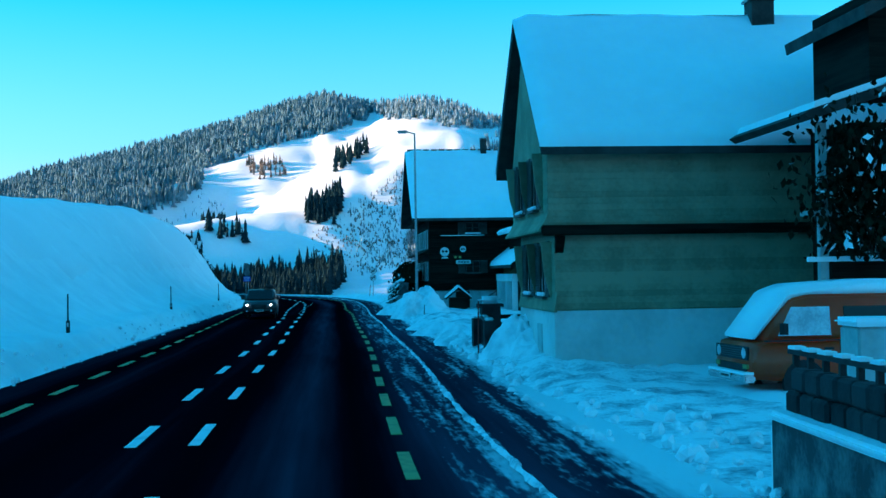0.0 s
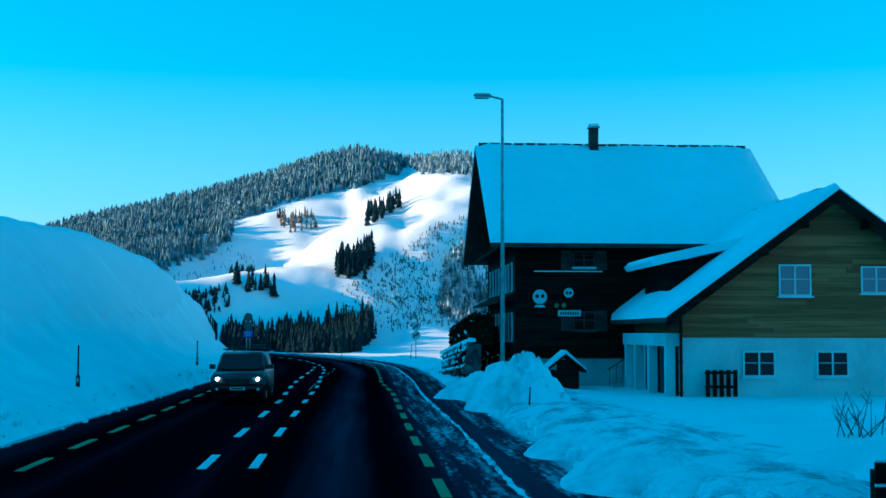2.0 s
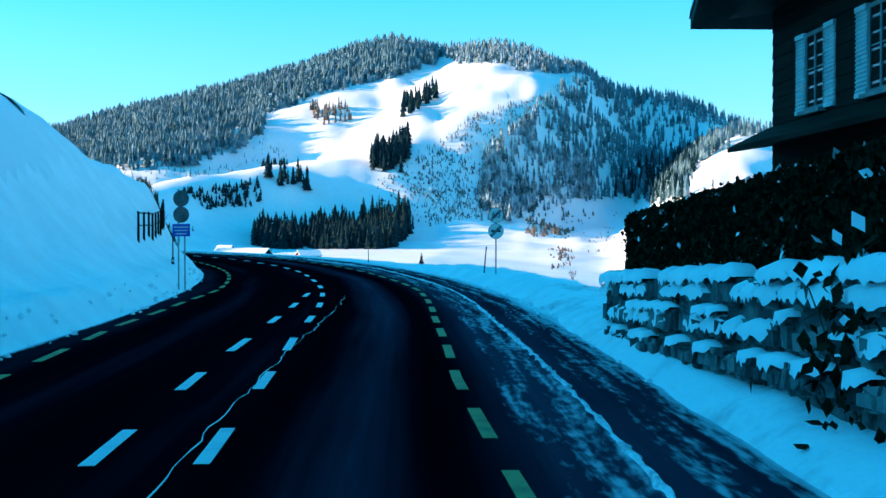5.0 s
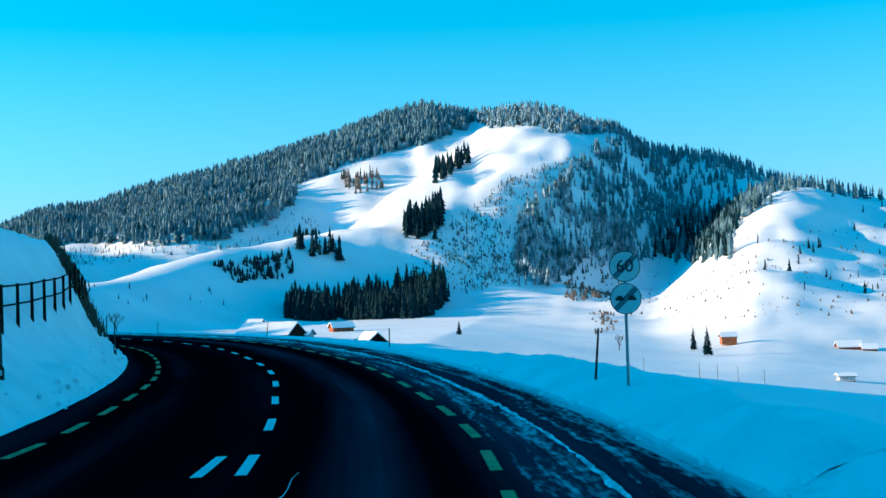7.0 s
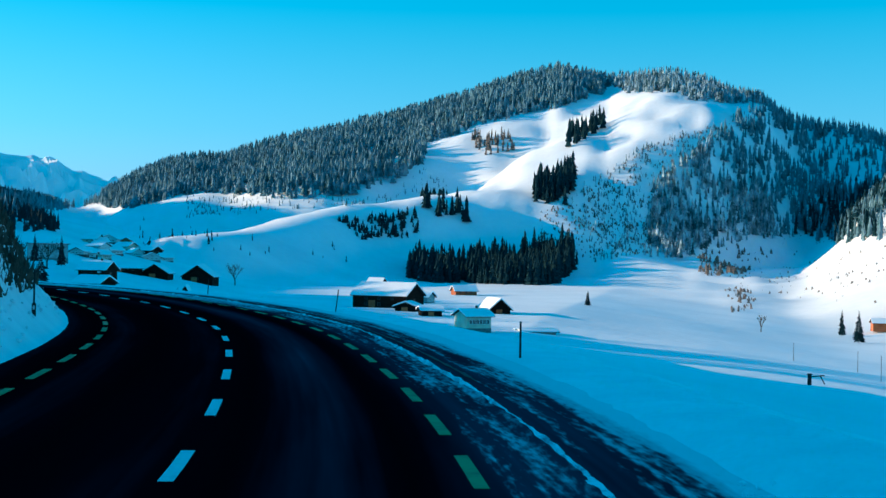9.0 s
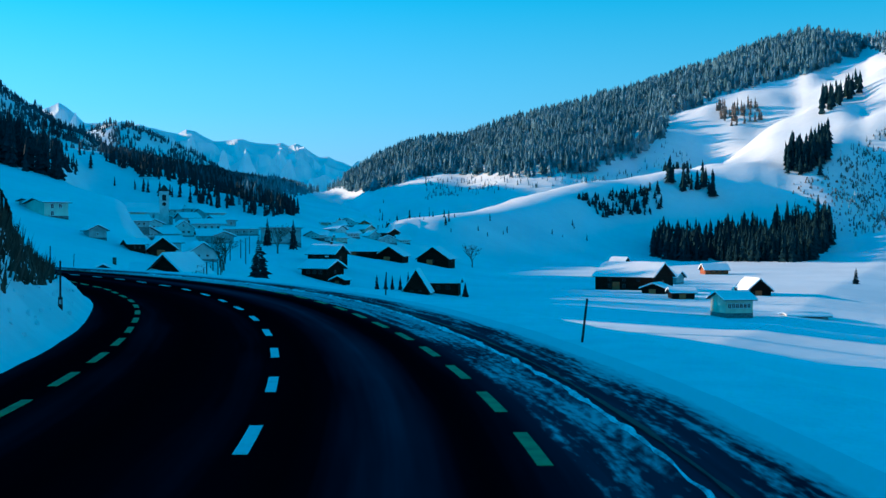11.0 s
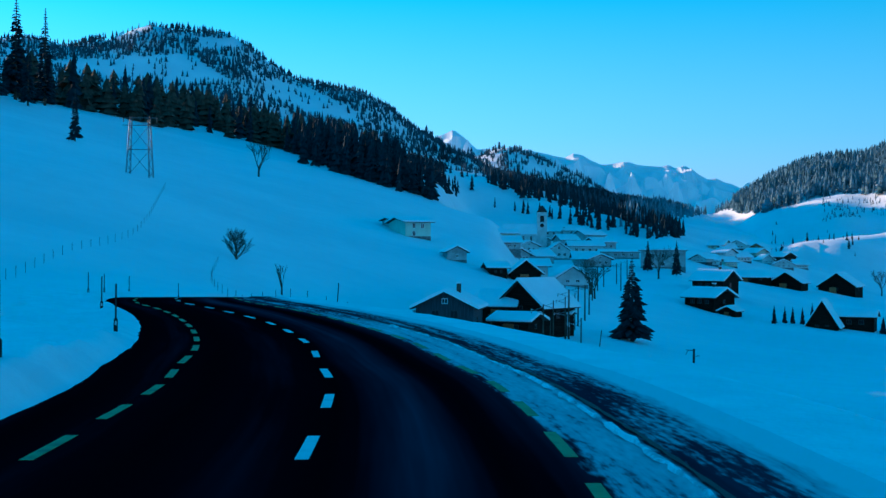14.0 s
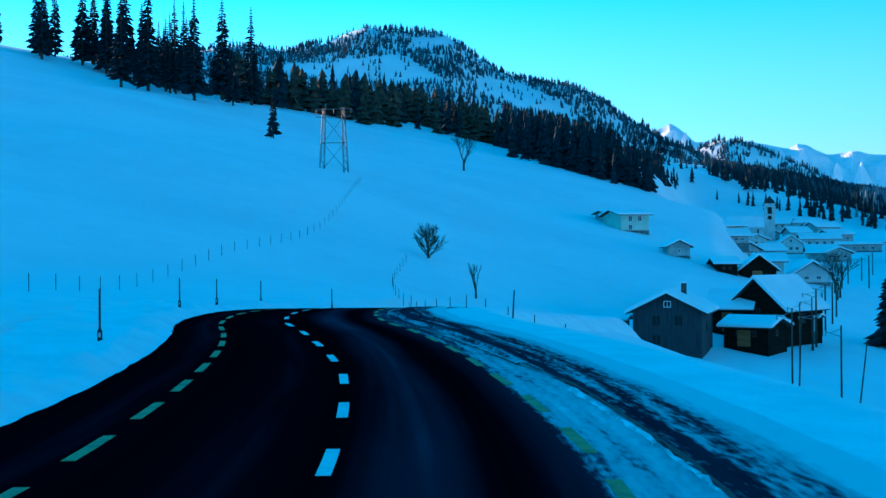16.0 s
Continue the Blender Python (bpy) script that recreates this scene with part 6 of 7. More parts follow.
def pallet(x, y, turn):
    t = thing("pallet", x, y, 0.0, turn, "wooden pallet leaning against a white wall", "pallet")
    for i in range(5):
        part("slat", boxes((i * 0.24, i * 0.24 + 0.15, -0.02, 0.0, 0.0, 1.15)), DARKWOOD, t)
    for z in (0.05, 0.52, 1.0):
        part("bearer", boxes((0, 1.11, 0.004, 0.1, z, z + 0.1)), DARKWOOD, t)


pallet(5.3, 73.15, 5)


def dry_shrub(x, y, z, h, w, n, label, seed, mat=SCRUB):
    r = random.Random(seed)
    t = thing("bare_shrub", x, y, z, 0, label, "shrub")
    bm = bmesh.new()
    for i in range(n):
        p = Vector((r.gauss(0, w * 0.25), r.gauss(0, w * 0.2), 0))
        q = p + Vector((r.gauss(0, w * 0.3), r.gauss(0, w * 0.2), h * r.uniform(0.5, 1.0)))
        tube(bm, p, q, 0.014, 0.005, 4)
        for k in range(2):
            m = p.lerp(q, r.uniform(0.4, 0.9))
            tube(bm, m, m + Vector((r.gauss(0, 0.12), r.gauss(0, 0.12), r.uniform(0.05, 0.3) * h)), 0.008, 0.004, 3)
    part("twigs", bm, mat, t)


dry_shrub(5.4, 56.5, 0.15, 1.1, 1.2, 16, "bare garden shrub poking out of the snow", 3, BARK)
dry_shrub(7.0, 57.5, 0.15, 0.9, 1.6, 16, "bare garden shrub poking out of the snow", 4, BARK)


def dark_hut(x, y):
    t = thing("bird_table", x, y, 0.0, 5, "small dark wooden hut with a snowy pitched roof", "hut")
    part("hut_body", boxes((-0.55, 0.55, -0.4, 0.4, 0.0, 0.95)), DARKWOOD, t)
    bm = bmesh.new()
    prism(bm, [(-0.8, 0.85), (0, 1.5), (0.8, 0.85), (0.8, 0.95), (0, 1.6), (-0.8, 0.95)], -0.6, 0.6, "y")
    part("hut_roof", bm, DARKWOOD, t)
    bm = bmesh.new()
    prism(bm, [(-0.82, 0.955), (0, 1.605), (0.82, 0.955), (0.78, 1.06), (0, 1.74), (-0.78, 1.06)], -0.62, 0.62, "y")
    part("roof_snow", bm, ROOF_SNOW, t)


dark_hut(0.9, 79.5)
climber(-2.6, 84.0, 0.2, 1.2, 2.0, 1.4, 700, "snow-dusted shrub beside the farmhouse", 15)


# stone wall and hedge past the farmhouse
def mirror(t):
    """Turn a thing's pieces over from one side of its line to the other."""
    for c in t.children:
        c.data.transform(Matrix.Diagonal((1, -1, 1, 1)))
        c.data.flip_normals()


def stone_wall():
    x, y, hd = (float(q) for q in on_road(98.4, 4.15))
    t = thing("stone_wall", x, y, -0.03, hd - 90, "rough field-stone retaining wall with snow on its courses", "wall")
    t.matrix_basis = t.matrix_basis @ pose(0, 0, 0, 0, -2.6, 0)
    r = random.Random(8)
    part("core", boxes((0, 16, -0.62, -0.12, -1.2, 1.25)), STONE, t)
    for row, (z, h, out) in enumerate(((0.02, 0.32, 0.16), (0.42, 0.4, 0.0), (0.9, 0.42, -0.02))):
        a = 0.0
        while a < 16:
            w = r.uniform(0.4, 0.95) * (0.6 if row == 0 else 1)
            hh = h * r.uniform(0.75, 1.08)
            bm = boxes((a, a + w - 0.04, -0.3, out + r.uniform(-0.05, 0.06), z, z + hh))
            bmesh.ops.bevel(bm, geom=bm.edges[:], offset=0.07, segments=2, affect="EDGES")
            for v in bm.verts:
                v.co += Vector((r.uniform(-1, 1), r.uniform(-1, 1), r.uniform(-1, 1))) * 0.025
            part("stone", bm, STONE, t)
            a += w
    for z, out, h in ((0.33, 0.1, 0.1), (0.84, 0.05, 0.1), (0.62, -0.02, 0.2), (1.08, -0.04, 0.2), (1.3, 0.0, 0.2)):
        a = 0.0
        while a < 16:
            w = r.uniform(0.35, 1.5)
            if r.random() < (0.85 if z > 1.2 else 0.5):
                bm = bmesh.new()
                n = 10
                rows = []
                for i in range(n + 1):
                    f = i / n
                    k = math.sin(math.pi * f) ** 0.5
                    o = out * k + 0.03
                    row = [(a + w * f, o + 0.05 * k, z - 0.14 * k * r.uniform(0.2, 1)), (a + w * f, o + 0.02, z + h * k * 0.6), (a + w * f, o - 0.16, z + h * k), (a + w * f, -0.34, z + h * k * 0.9)]
                    rows.append([bm.verts.new(p) for p in row])
                for p, q in zip(rows, rows[1:]):
                    for i in range(3):
                        bm.faces.new([p[i], p[i + 1], q[i + 1], q[i]])
                part("course_snow", bm, SNOW, t, "", True)
            a += w
    mirror(t)
    return t


stone_wall()


def hedge():
    x, y, hd = (float(q) for q in on_road(98.2, 4.5))
    t = thing("hedge", x, y, 1.2, hd - 90, "clipped dark evergreen hedge dusted with snow", "hedge")
    t.matrix_basis = t.matrix_basis @ pose(0, 0, 0, 0, -2.6, 0)
    r = random.Random(5)
    core = boxes((0.25, 14.6, -0.95, -0.25, 0, 1.3))
    part("core", core, HEDGE, t)
    leaves, snow = bmesh.new(), bmesh.new()
    for i in range(22000):
        a = 14.7 * r.random()
        u = r.random()
        if u < 0.5:
            p = Vector((a, -0.16 + r.gauss(0, 0.045), r.uniform(0.02, 1.42)))
        elif u < 0.8:
            p = Vector((a, r.uniform(-1.0, -0.15), 1.36 + r.gauss(0, 0.05)))
        else:
            p = Vector((0.15 + r.gauss(0, 0.09), r.uniform(-1.0, -0.15), r.uniform(-0.05, 1.42)))
        m = Euler((r.uniform(0, 6), r.uniform(0, 6), r.uniform(0, 6))).to_matrix()
        s = r.uniform(0.035, 0.075)
        top = r.random() < (0.008 if u < 0.5 else 0.1 if u < 0.8 else 0.004)
        b = snow if top else leaves
        if top:
            s *= 1.3
        b.faces.new([b.verts.new(p + m @ Vector(q) * s) for q in ((-1, 0, 0), (0, -0.65, 0.15), (1, 0, 0), (0, 0.65, 0.15))])
    tagged(part("leaves", leaves, HEDGE, t), "small dark evergreen leaves", kind="stuff")
    tagged(part("caught_snow", snow, SNOW, t), "crumbs of snow caught in the leaves", kind="stuff")
    mirror(t)


hedge()


# signs
def disc(bm, x, y, z, r, y1, n=32):
    return tube(bm, (x, y, z), (x, y1, z), r, r, n)


def text_mesh(name, body, size, mat, parent, m):
    cu = bpy.data.curves.new(name, "FONT")
    cu.body, cu.size, cu.extrude = body, size, 0.003
    cu.align_x, cu.align_y = "CENTER", "CENTER"
    tmp = bpy.data.objects.new(name, cu)
    scene.collection.objects.link(tmp)
    dg = bpy.context.evaluated_depsgraph_get()
    me = bpy.data.meshes.new_from_object(tmp.evaluated_get(dg))
    bpy.data.objects.remove(tmp)
    me.materials.append(mat)
    ob = new(name, me)
    ob.parent = parent
    ob.matrix_basis = m
    return ob


def end_signs():
    t = thing("road_sign", -6.9, 123.1, -0.05, 3, "two round end-of-limit signs on a steel post", "road sign")
    part("post", tube(bmesh.new(), (0, 0.03, 0.0), (0, 0.03, 3.2), 0.032, 0.032, 10), STEEL, t)
    for z, kind in ((2.92, "60"), (2.27, "")):
        plate = new("sign_plate")
        plate.parent = t
        plate.matrix_basis = pose(0, 0, z)
        part("rim", disc(bmesh.new(), 0, 0, 0, 0.315, -0.014), SIGN_BLACK, plate)
        part("face", disc(bmesh.new(), 0, -0.0142, 0, 0.298, -0.02), SIGN_WHITE, plate)
        bm = bmesh.new()
        prism(bm, [(-0.245, -0.165), (-0.165, -0.245), (0.245, 0.165), (0.165, 0.245)], -0.0215, -0.0203, "y")
        part("diagonal_band", bm, SIGN_BAND, plate)
        if kind:
            text_mesh("numerals", kind, 0.36, SIGN_BLACK, plate, pose(0, -0.026, 0, 90))
        else:
            for s in (-1, 1):
                bm = boxes((s * 0.125 - 0.085, s * 0.125 + 0.085, -0.026, -0.0216, -0.035, 0.02), (s * 0.125 - 0.055, s * 0.125 + 0.055, -0.026, -0.0216, 0.021, 0.06))
                part("car_symbol", bm, SIGN_BLACK, plate)
    return t


end_signs()


def left_signs():
    t = thing("road_sign", -18.35, 117.2, 0.2, -4, "backs of two round signs over a blue plate on posts", "road sign")
    for x in (-0.12, 0.12):
        part("post", tube(bmesh.new(), (x, 0.03, -0.1), (x, 0.03, 3.6 if x < 0 else 2.0), 0.03, 0.03, 8), STEEL, t)
    for z in (3.25, 2.66):
        part("sign_back", disc(bmesh.new(), 0, 0, z, 0.3, -0.02), SIGN_GREY, t)
    part("blue_plate", boxes((-0.33, 0.33, -0.02, 0.0, 1.86, 2.32)), SIGN_BLUE, t)
    for z, w in ((2.2, 0.28), (2.08, 0.25), (1.96, 0.2)):
        part("plate_bar", boxes((-w, w, -0.024, -0.0203, z - 0.02, z + 0.02)), SIGN_WHITE, t)


left_signs()


def snow_pole(s, n, h, label, lean=0.0, foot=True):
    x, y, hd = (float(q) for q in on_road(s, n))
    z = (float(bank_left(s, n)) if n < 0 else float(ground_z(x, y))) - float(drop(s)) * (n < 0)
    if n > 0:
        z = max(z, 0.35 if s < 135 else -0.1)
    t = thing("snow_pole", x, y, z - 0.15, hd, label, "marker post", "snow poles along the road")
    part("rod", tube(bmesh.new(), (0, 0, 0.2), (lean * h, 0, 0.2 + h), 0.03, 0.025, 8), BLACK, t)
    if foot:
        bm = boxes((-0.06, 0.06, -0.05, 0.05, 0, 0.42))
        bmesh.ops.bevel(bm, geom=bm.edges[:], offset=0.02, segments=2, affect="EDGES")
        part("foot_post", bm, BLACK, t)
        part("reflector", boxes((-0.03, 0.03, -0.056, -0.051, 0.22, 0.34)), SIGN_WHITE, t)


POLE = "slim black snow pole above a reflector post in the bank"
for s, n, h in ((42.5, -8.8, 1.1), (69.6, -8.8, 1.15), (96.8, -8.8, 1.1), (127.5, -8.5, 1.2), (153, -7.6, 1.2), (165, -7.7, 1.2), (190, -7.5, 1.2), (214.6, -7.6, 1.25), (231, -7.0, 1.25), (247.3, -7.5, 1.25), (270.6, -7.4, 1.2), (278, -7.4, 1.2), (286, -7.4, 1.2), (296, -6.3, 1.2), (312, -6.3, 1.2)):
    snow_pole(s, n, h, POLE)
for s, n, h, ln in ((125.8, 4.8, 1.15, 0.09), (156, 4.8, 1.0, 0.0), (182, 4.8, 1.05, 0.12), (262, 6.4, 1.1, 0.06), (205, 5.0, 1.0, 0.03)):
    snow_pole(s, n, h, "slim black snow pole leaning in the snow", ln, False)


def pasture_fence(points, label, step=2.6, h=1.15, rails=2):
    """A fence of thin posts along a line over the ground or the bank."""
    line = spline(points, 0.5)
    along = np.concatenate([[0], np.cumsum(np.linalg.norm(np.diff(line, axis=0), axis=1))])
    ps = []
    for a in np.arange(0, along[-1], step):
        x, y = np.interp(a, along, line[:, 0]), np.interp(a, along, line[:, 1])
        ps.append(Vector((x, y, float(ground_z(x, y)))))
    t = thing("pasture_fence", ps[0].x, ps[0].y, ps[0].z, 0, label, "fence")
    for k, p in enumerate(ps):
        q = p - ps[0]
        part("post", tube(bmesh.new(), q - Vector((0, 0, 0.2)), q + Vector((0, 0, h)), 0.06 if rails else 0.02, 0.05 if rails else 0.02, 6), DARKWOOD, t)
        if k + 1 < len(ps) and rails:
            e = ps[k + 1] - ps[0]
            for i in range(rails):
                z = Vector((0, 0, h * (0.95 - 0.45 * i)))
                part("rail", tube(bmesh.new(), q + z, e + z, 0.03, 0.03, 5), DARKWOOD, t)


pasture_fence([on_road(s, n)[:2] for s, n in ((127, -9.9), (134, -9.7), (146, -9.2), (157, -8.8))], "dark post-and-rail fence along the top of the snow bank", 2.2, 1.2)
pasture_fence([on_road(s, -9.6)[:2] for s in (182, 188, 196, 204)], "short stretch of dark fence on the rocky bank", 2.2, 1.1)
pasture_fence([(-88, 243), (-120, 262), (-148, 282), (-172, 304)], "line of thin fence posts in the snow field", 5.0, 0.9, 0)
pasture_fence([(-118, 232), (-150, 262), (-185, 300), (-235, 345)], "line of thin fence posts in the snow field", 4.5, 1.0, 0)


def tufts(name, s0, s1, n0, n1, count, label, seed):
    """Dead stalks and dark tussocks showing through the snow of a steep bank."""
    r = random.Random(seed)
    bm = bmesh.new()
    for _ in range(count):
        s, n = r.uniform(s0, s1), r.uniform(n0, n1)
        x, y, _h = (float(q) for q in on_road(s, n))
        z = float(bank_left(s, n))
        for k in range(r.randint(3, 7)):
            a = r.uniform(0, 6.3)
            p = Vector((x + r.gauss(0, 0.12), y + r.gauss(0, 0.12), z - 0.1))
            q = p + Vector((math.cos(a) * 0.2, math.sin(a) * 0.2, r.uniform(0.2, 0.7)))
            w = Vector((math.sin(a), -math.cos(a), 0)) * r.uniform(0.03, 0.08)
            bm.faces.new([bm.verts.new(v) for v in (p - w, p + w, q)])
    return tagged(part(name, bm, BARK), label, "dry grass", kind="stuff")


tufts("dry_tussocks", 150, 203, -10.2, -8.2, 760, "dark dead stalks poking through the snow of the bank", 3)


# the valley and the village
CREAM = material("cream_plaster", (0.5, 0.44, 0.33), (0.66, 0.6, 0.47), 0.6, 0.9, 0.2, 10)
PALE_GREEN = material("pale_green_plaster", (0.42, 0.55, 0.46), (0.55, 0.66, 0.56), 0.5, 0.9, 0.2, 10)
SOOT = material("sooty_brick", (0.06, 0.045, 0.04), (0.14, 0.1, 0.08), 3, 0.9, 0.4, 6)


def small_window(parent, m, x, z, w, h, mat=FRAME_WHITE):
    win = part("window", boxes((-w / 2, -w / 2 + 0.1, -0.05, 0, 0, h), (w / 2 - 0.1, w / 2, -0.05, 0, 0, h), (-w / 2 + 0.1, w / 2 - 0.1, -0.05, 0, h - 0.1, h), (-w / 2 + 0.1, w / 2 - 0.1, -0.05, 0, 0, 0.1), (-0.04, 0.04, -0.05, 0, 0.1, h - 0.1)), mat, parent)
    win.matrix_basis = m @ pose(x, 0, z)
    for a, b in ((-w / 2 + 0.1, -0.04), (0.04, w / 2 - 0.1)):
        part("pane", boxes((a, b, -0.02, -0.004, 0.1, h - 0.1)), PANE, win)
    return win


def snow_cap(bm, lo, hi, a0, a1, th, ridge):
    """A cushion of snow on one slope of a roof, rounded at the eave."""
    side = 1 if lo[0] > hi[0] else -1
    k = (hi[1] - lo[1]) / max(0.1, abs(hi[0] - lo[0]))
    low = [(lo[0], lo[1]), (hi[0], hi[1])]
    top = [(hi[0], hi[1] + th), (lo[0] - side * 0.25, lo[1] + 0.25 * k + th), (lo[0] + side * 0.08, lo[1] + th * 0.7), (lo[0] + side * 0.1, lo[1] + th * 0.25)]
    prism(bm, low + top, a0, a1, "x" if ridge == "x" else "y")


def far_house(name, x, y, z, turn, w, d, zw, rise, ridge, mat, label, wins=0, chim=0):
    """A house that stands by itself: walls sunk into the slope, two roof slopes with their snow, windows, boards or plinth, chimney. x, y: the middle of its front."""
    t = new(name)
    t.matrix_basis = pose(x, y, z, 0, 0, turn) @ pose(-w / 2, 0, 0)
    tagged(t, label, {"barn": "barn", "hay_barn": "barn", "shed": "shed", "hut": "shed", "hall": "hall"}.get(name, "house"), "houses of the village" if "village" in label else "")
    zr = zw + max(rise, 0.25)
    part("wall", gable_body(w, d, -2.2, zw, zr, ridge), mat, t)
    wood = mat in (DARKWOOD, BROWNWOOD, GREYWOOD)
    half = (d if ridge == "x" else w) / 2
    oe, og = min(0.8, 0.1 * w + 0.15), min(0.8, 0.1 * d + 0.1)
    run, fall = half + oe, (zr - zw) / half * oe
    a0, a1 = -og, (w if ridge == "x" else d) + og
    th = min(0.45, 0.2 + 0.03 * w)
    for side in (-1, 1):
        lo, hi = (half + side * run, zw - fall), (half, zr)
        bm = bmesh.new()
        prism(bm, [lo, hi, (hi[0], hi[1] + 0.14), (lo[0], lo[1] + 0.14)], a0, a1, "x" if ridge == "x" else "y")
        slab = part("roof_slope", bm, TILE, t)
        bm = bmesh.new()
        snow_cap(bm, (lo[0], lo[1] + 0.14), (hi[0], hi[1] + 0.14), a0 - 0.04, a1 + 0.04, th, ridge)
        part("roof_snow", bm, ROOF_SNOW, slab, "thick snow on the roof")
    if not wood:
        part("plinth", boxes((-0.04, w + 0.04, -0.04, d + 0.04, -2.2, min(0.5, zw * 0.15))), STONE, t)
    else:
        for px, py in ((0, 0), (w, 0), (0, d), (w, d)):
            part("corner_post", boxes((px - 0.1, px + 0.1, py - 0.1, py + 0.1, -2.2, zw - 0.02)), mat, t)
    rows = 2 if zw > 3.6 else 1
    per = -(-wins // rows) if wins else 0
    ww, wh = min(1.1, w * 0.14), min(1.2, zw * 0.34)
    for k in range(wins):
        r, c = k // per, k % per
        xx = w * (c + 1) / (per + 1) if per > 1 else w * 0.5
        small_window(t, pose(0, 0, 0), xx, zw * (0.42 if rows == 1 else (0.62, 0.14)[r]), ww, wh, SHUTTER_DARK if wood else FRAME_WHITE)
    if wins:
        small_window(t, pose(w, 0, 0, 0, 0, 90), d * 0.5, zw * 0.42, ww, wh, SHUTTER_DARK if wood else FRAME_WHITE)
    if ridge == "y" and wins > 2:
        small_window(t, pose(0, 0, 0), w * 0.5, zw + (zr - zw) * 0.2, ww * 0.8, min(wh, (zr - zw) * 0.4))
    if name in ("barn", "shed", "hay_barn"):
        part("door_leaf", boxes((w * 0.3, w * 0.3 + min(2.4, w * 0.3), -0.07, 0.0, -0.3, min(zw * 0.8, 2.4))), BROWNWOOD, t)
    if chim:
        c = part("chimney", boxes((w * 0.62, w * 0.62 + 0.55, d * 0.5 - 0.3, d * 0.5 + 0.25, zw, zr + 1.1)), SOOT, t)
        part("chimney_cap", boxes((w * 0.62 - 0.08, w * 0.62 + 0.63, d * 0.5 - 0.38, d * 0.5 + 0.33, zr + 1.1, zr + 1.32)), ROOF_SNOW, c)
    return t


def church(x, y, z, turn):
    t = new("church")
    t.matrix_basis = pose(x, y, z, 0, 0, turn)
    tagged(t, "white village church with a square tower and snowy nave roof", "church")
    part("nave", gable_body(15, 8, -4, 5.5, 9.5, "x"), PLASTER, t)
    for side in (-1, 1):
        lo, hi = (4 + side * 4.6, 4.9), (4, 9.5)
        bm = bmesh.new()
        prism(bm, [lo, hi, (hi[0], hi[1] + 0.3), (lo[0], lo[1] + 0.3)], -0.3, 15.2, "x")
        part("nave_roof", bm, ROOF_SNOW, t, "nave roof under smooth snow")
    for k in range(4):
        small_window(t, pose(0, 0, 0), 2.2 + 3.4 * k, 1.6, 1.0, 2.6)
    tower = part("tower", boxes((15.2, 19.6, 1.8, 6.2, -4, 15)), PLASTER, t)
    bm = bmesh.new()
    prism(bm, [(14.9, 15), (19.9, 15), (17.4, 18.2)], 1.5, 6.5, "y")
    part("tower_roof", bm, TILE, tower)
    part("belfry_opening", boxes((16.5, 18.3, 1.74, 1.8, 10.6, 13.4)), BLACK, tower)
    part("clock_face", disc_slab(17.4, 1.78, 9.0, 0.9), BLACK, tower)


def disc_slab(x, y, z, r):
    bm = bmesh.new()
    vs = [bm.verts.new((x + r * math.cos(a * math.tau / 20), y - 0.06, z + r * math.sin(a * math.tau / 20))) for a in range(20)]
    f = bm.faces.new(vs)
    e = bmesh.ops.extrude_face_region(bm, geom=[f])
    for v in (g for g in e["geom"] if isinstance(g, bmesh.types.BMVert)):
        v.co.y += 0.06
    bmesh.ops.recalc_face_normals(bm, faces=bm.faces)
    return bm


def line_mast(x, y, h, turn, label, arm=1.6, lean=0.0, thick=0.13):
    """A mast of the railway with its bracket and insulators."""
    z = float(ground_z(x, y))
    t = thing("railway_mast", x, y, z - 0.3, turn, label, "mast", "masts along the railway")
    part("pole", tube(bmesh.new(), (0, 0, 0), (lean * h, 0, h + 0.3), thick, thick * 0.75, 8), BARK, t)
    if arm:
        a = part("bracket", tube(bmesh.new(), (lean * h, 0, h * 0.9), (lean * h - arm, 0, h * 0.96), 0.045, 0.04, 6), STEEL, t)
        part("strut", tube(bmesh.new(), (lean * h, 0, h * 1.0), (lean * h - arm * 0.7, 0, h * 0.95), 0.03, 0.03, 6), STEEL, t)
        part("insulator", tube(bmesh.new(), (lean * h - arm, 0, h * 0.97), (lean * h - arm, 0, h * 0.9), 0.07, 0.07, 8), PLASTER_DULL, a)


def standpipe(x, y, z, turn):
    """A stout dark post with a bent arm, for making snow."""
    t = thing("field_post", x, y, z, turn, "stout dark post with a bent side arm in the snow", "post")
    part("post", tube(bmesh.new(), (0, 0, -0.5), (0, 0, 1.9), 0.17, 0.15, 10), BLACK, t)
    part("cap", tube(bmesh.new(), (0, 0, 1.9), (0, 0, 1.98), 0.2, 0.2, 10), BLACK, t)
    arm = part("arm", tube(bmesh.new(), (0, 0, 1.75), (-1.1, 0, 1.85), 0.05, 0.05, 6), BLACK, t)
    part("brace", tube(bmesh.new(), (-0.8, 0, 1.82), (-1.15, 0, 1.2), 0.04, 0.04, 6), BLACK, arm)
    part("side_arm", tube(bmesh.new(), (0, 0, 1.0), (0.8, 0, 1.0), 0.035, 0.035, 6), BLACK, t)


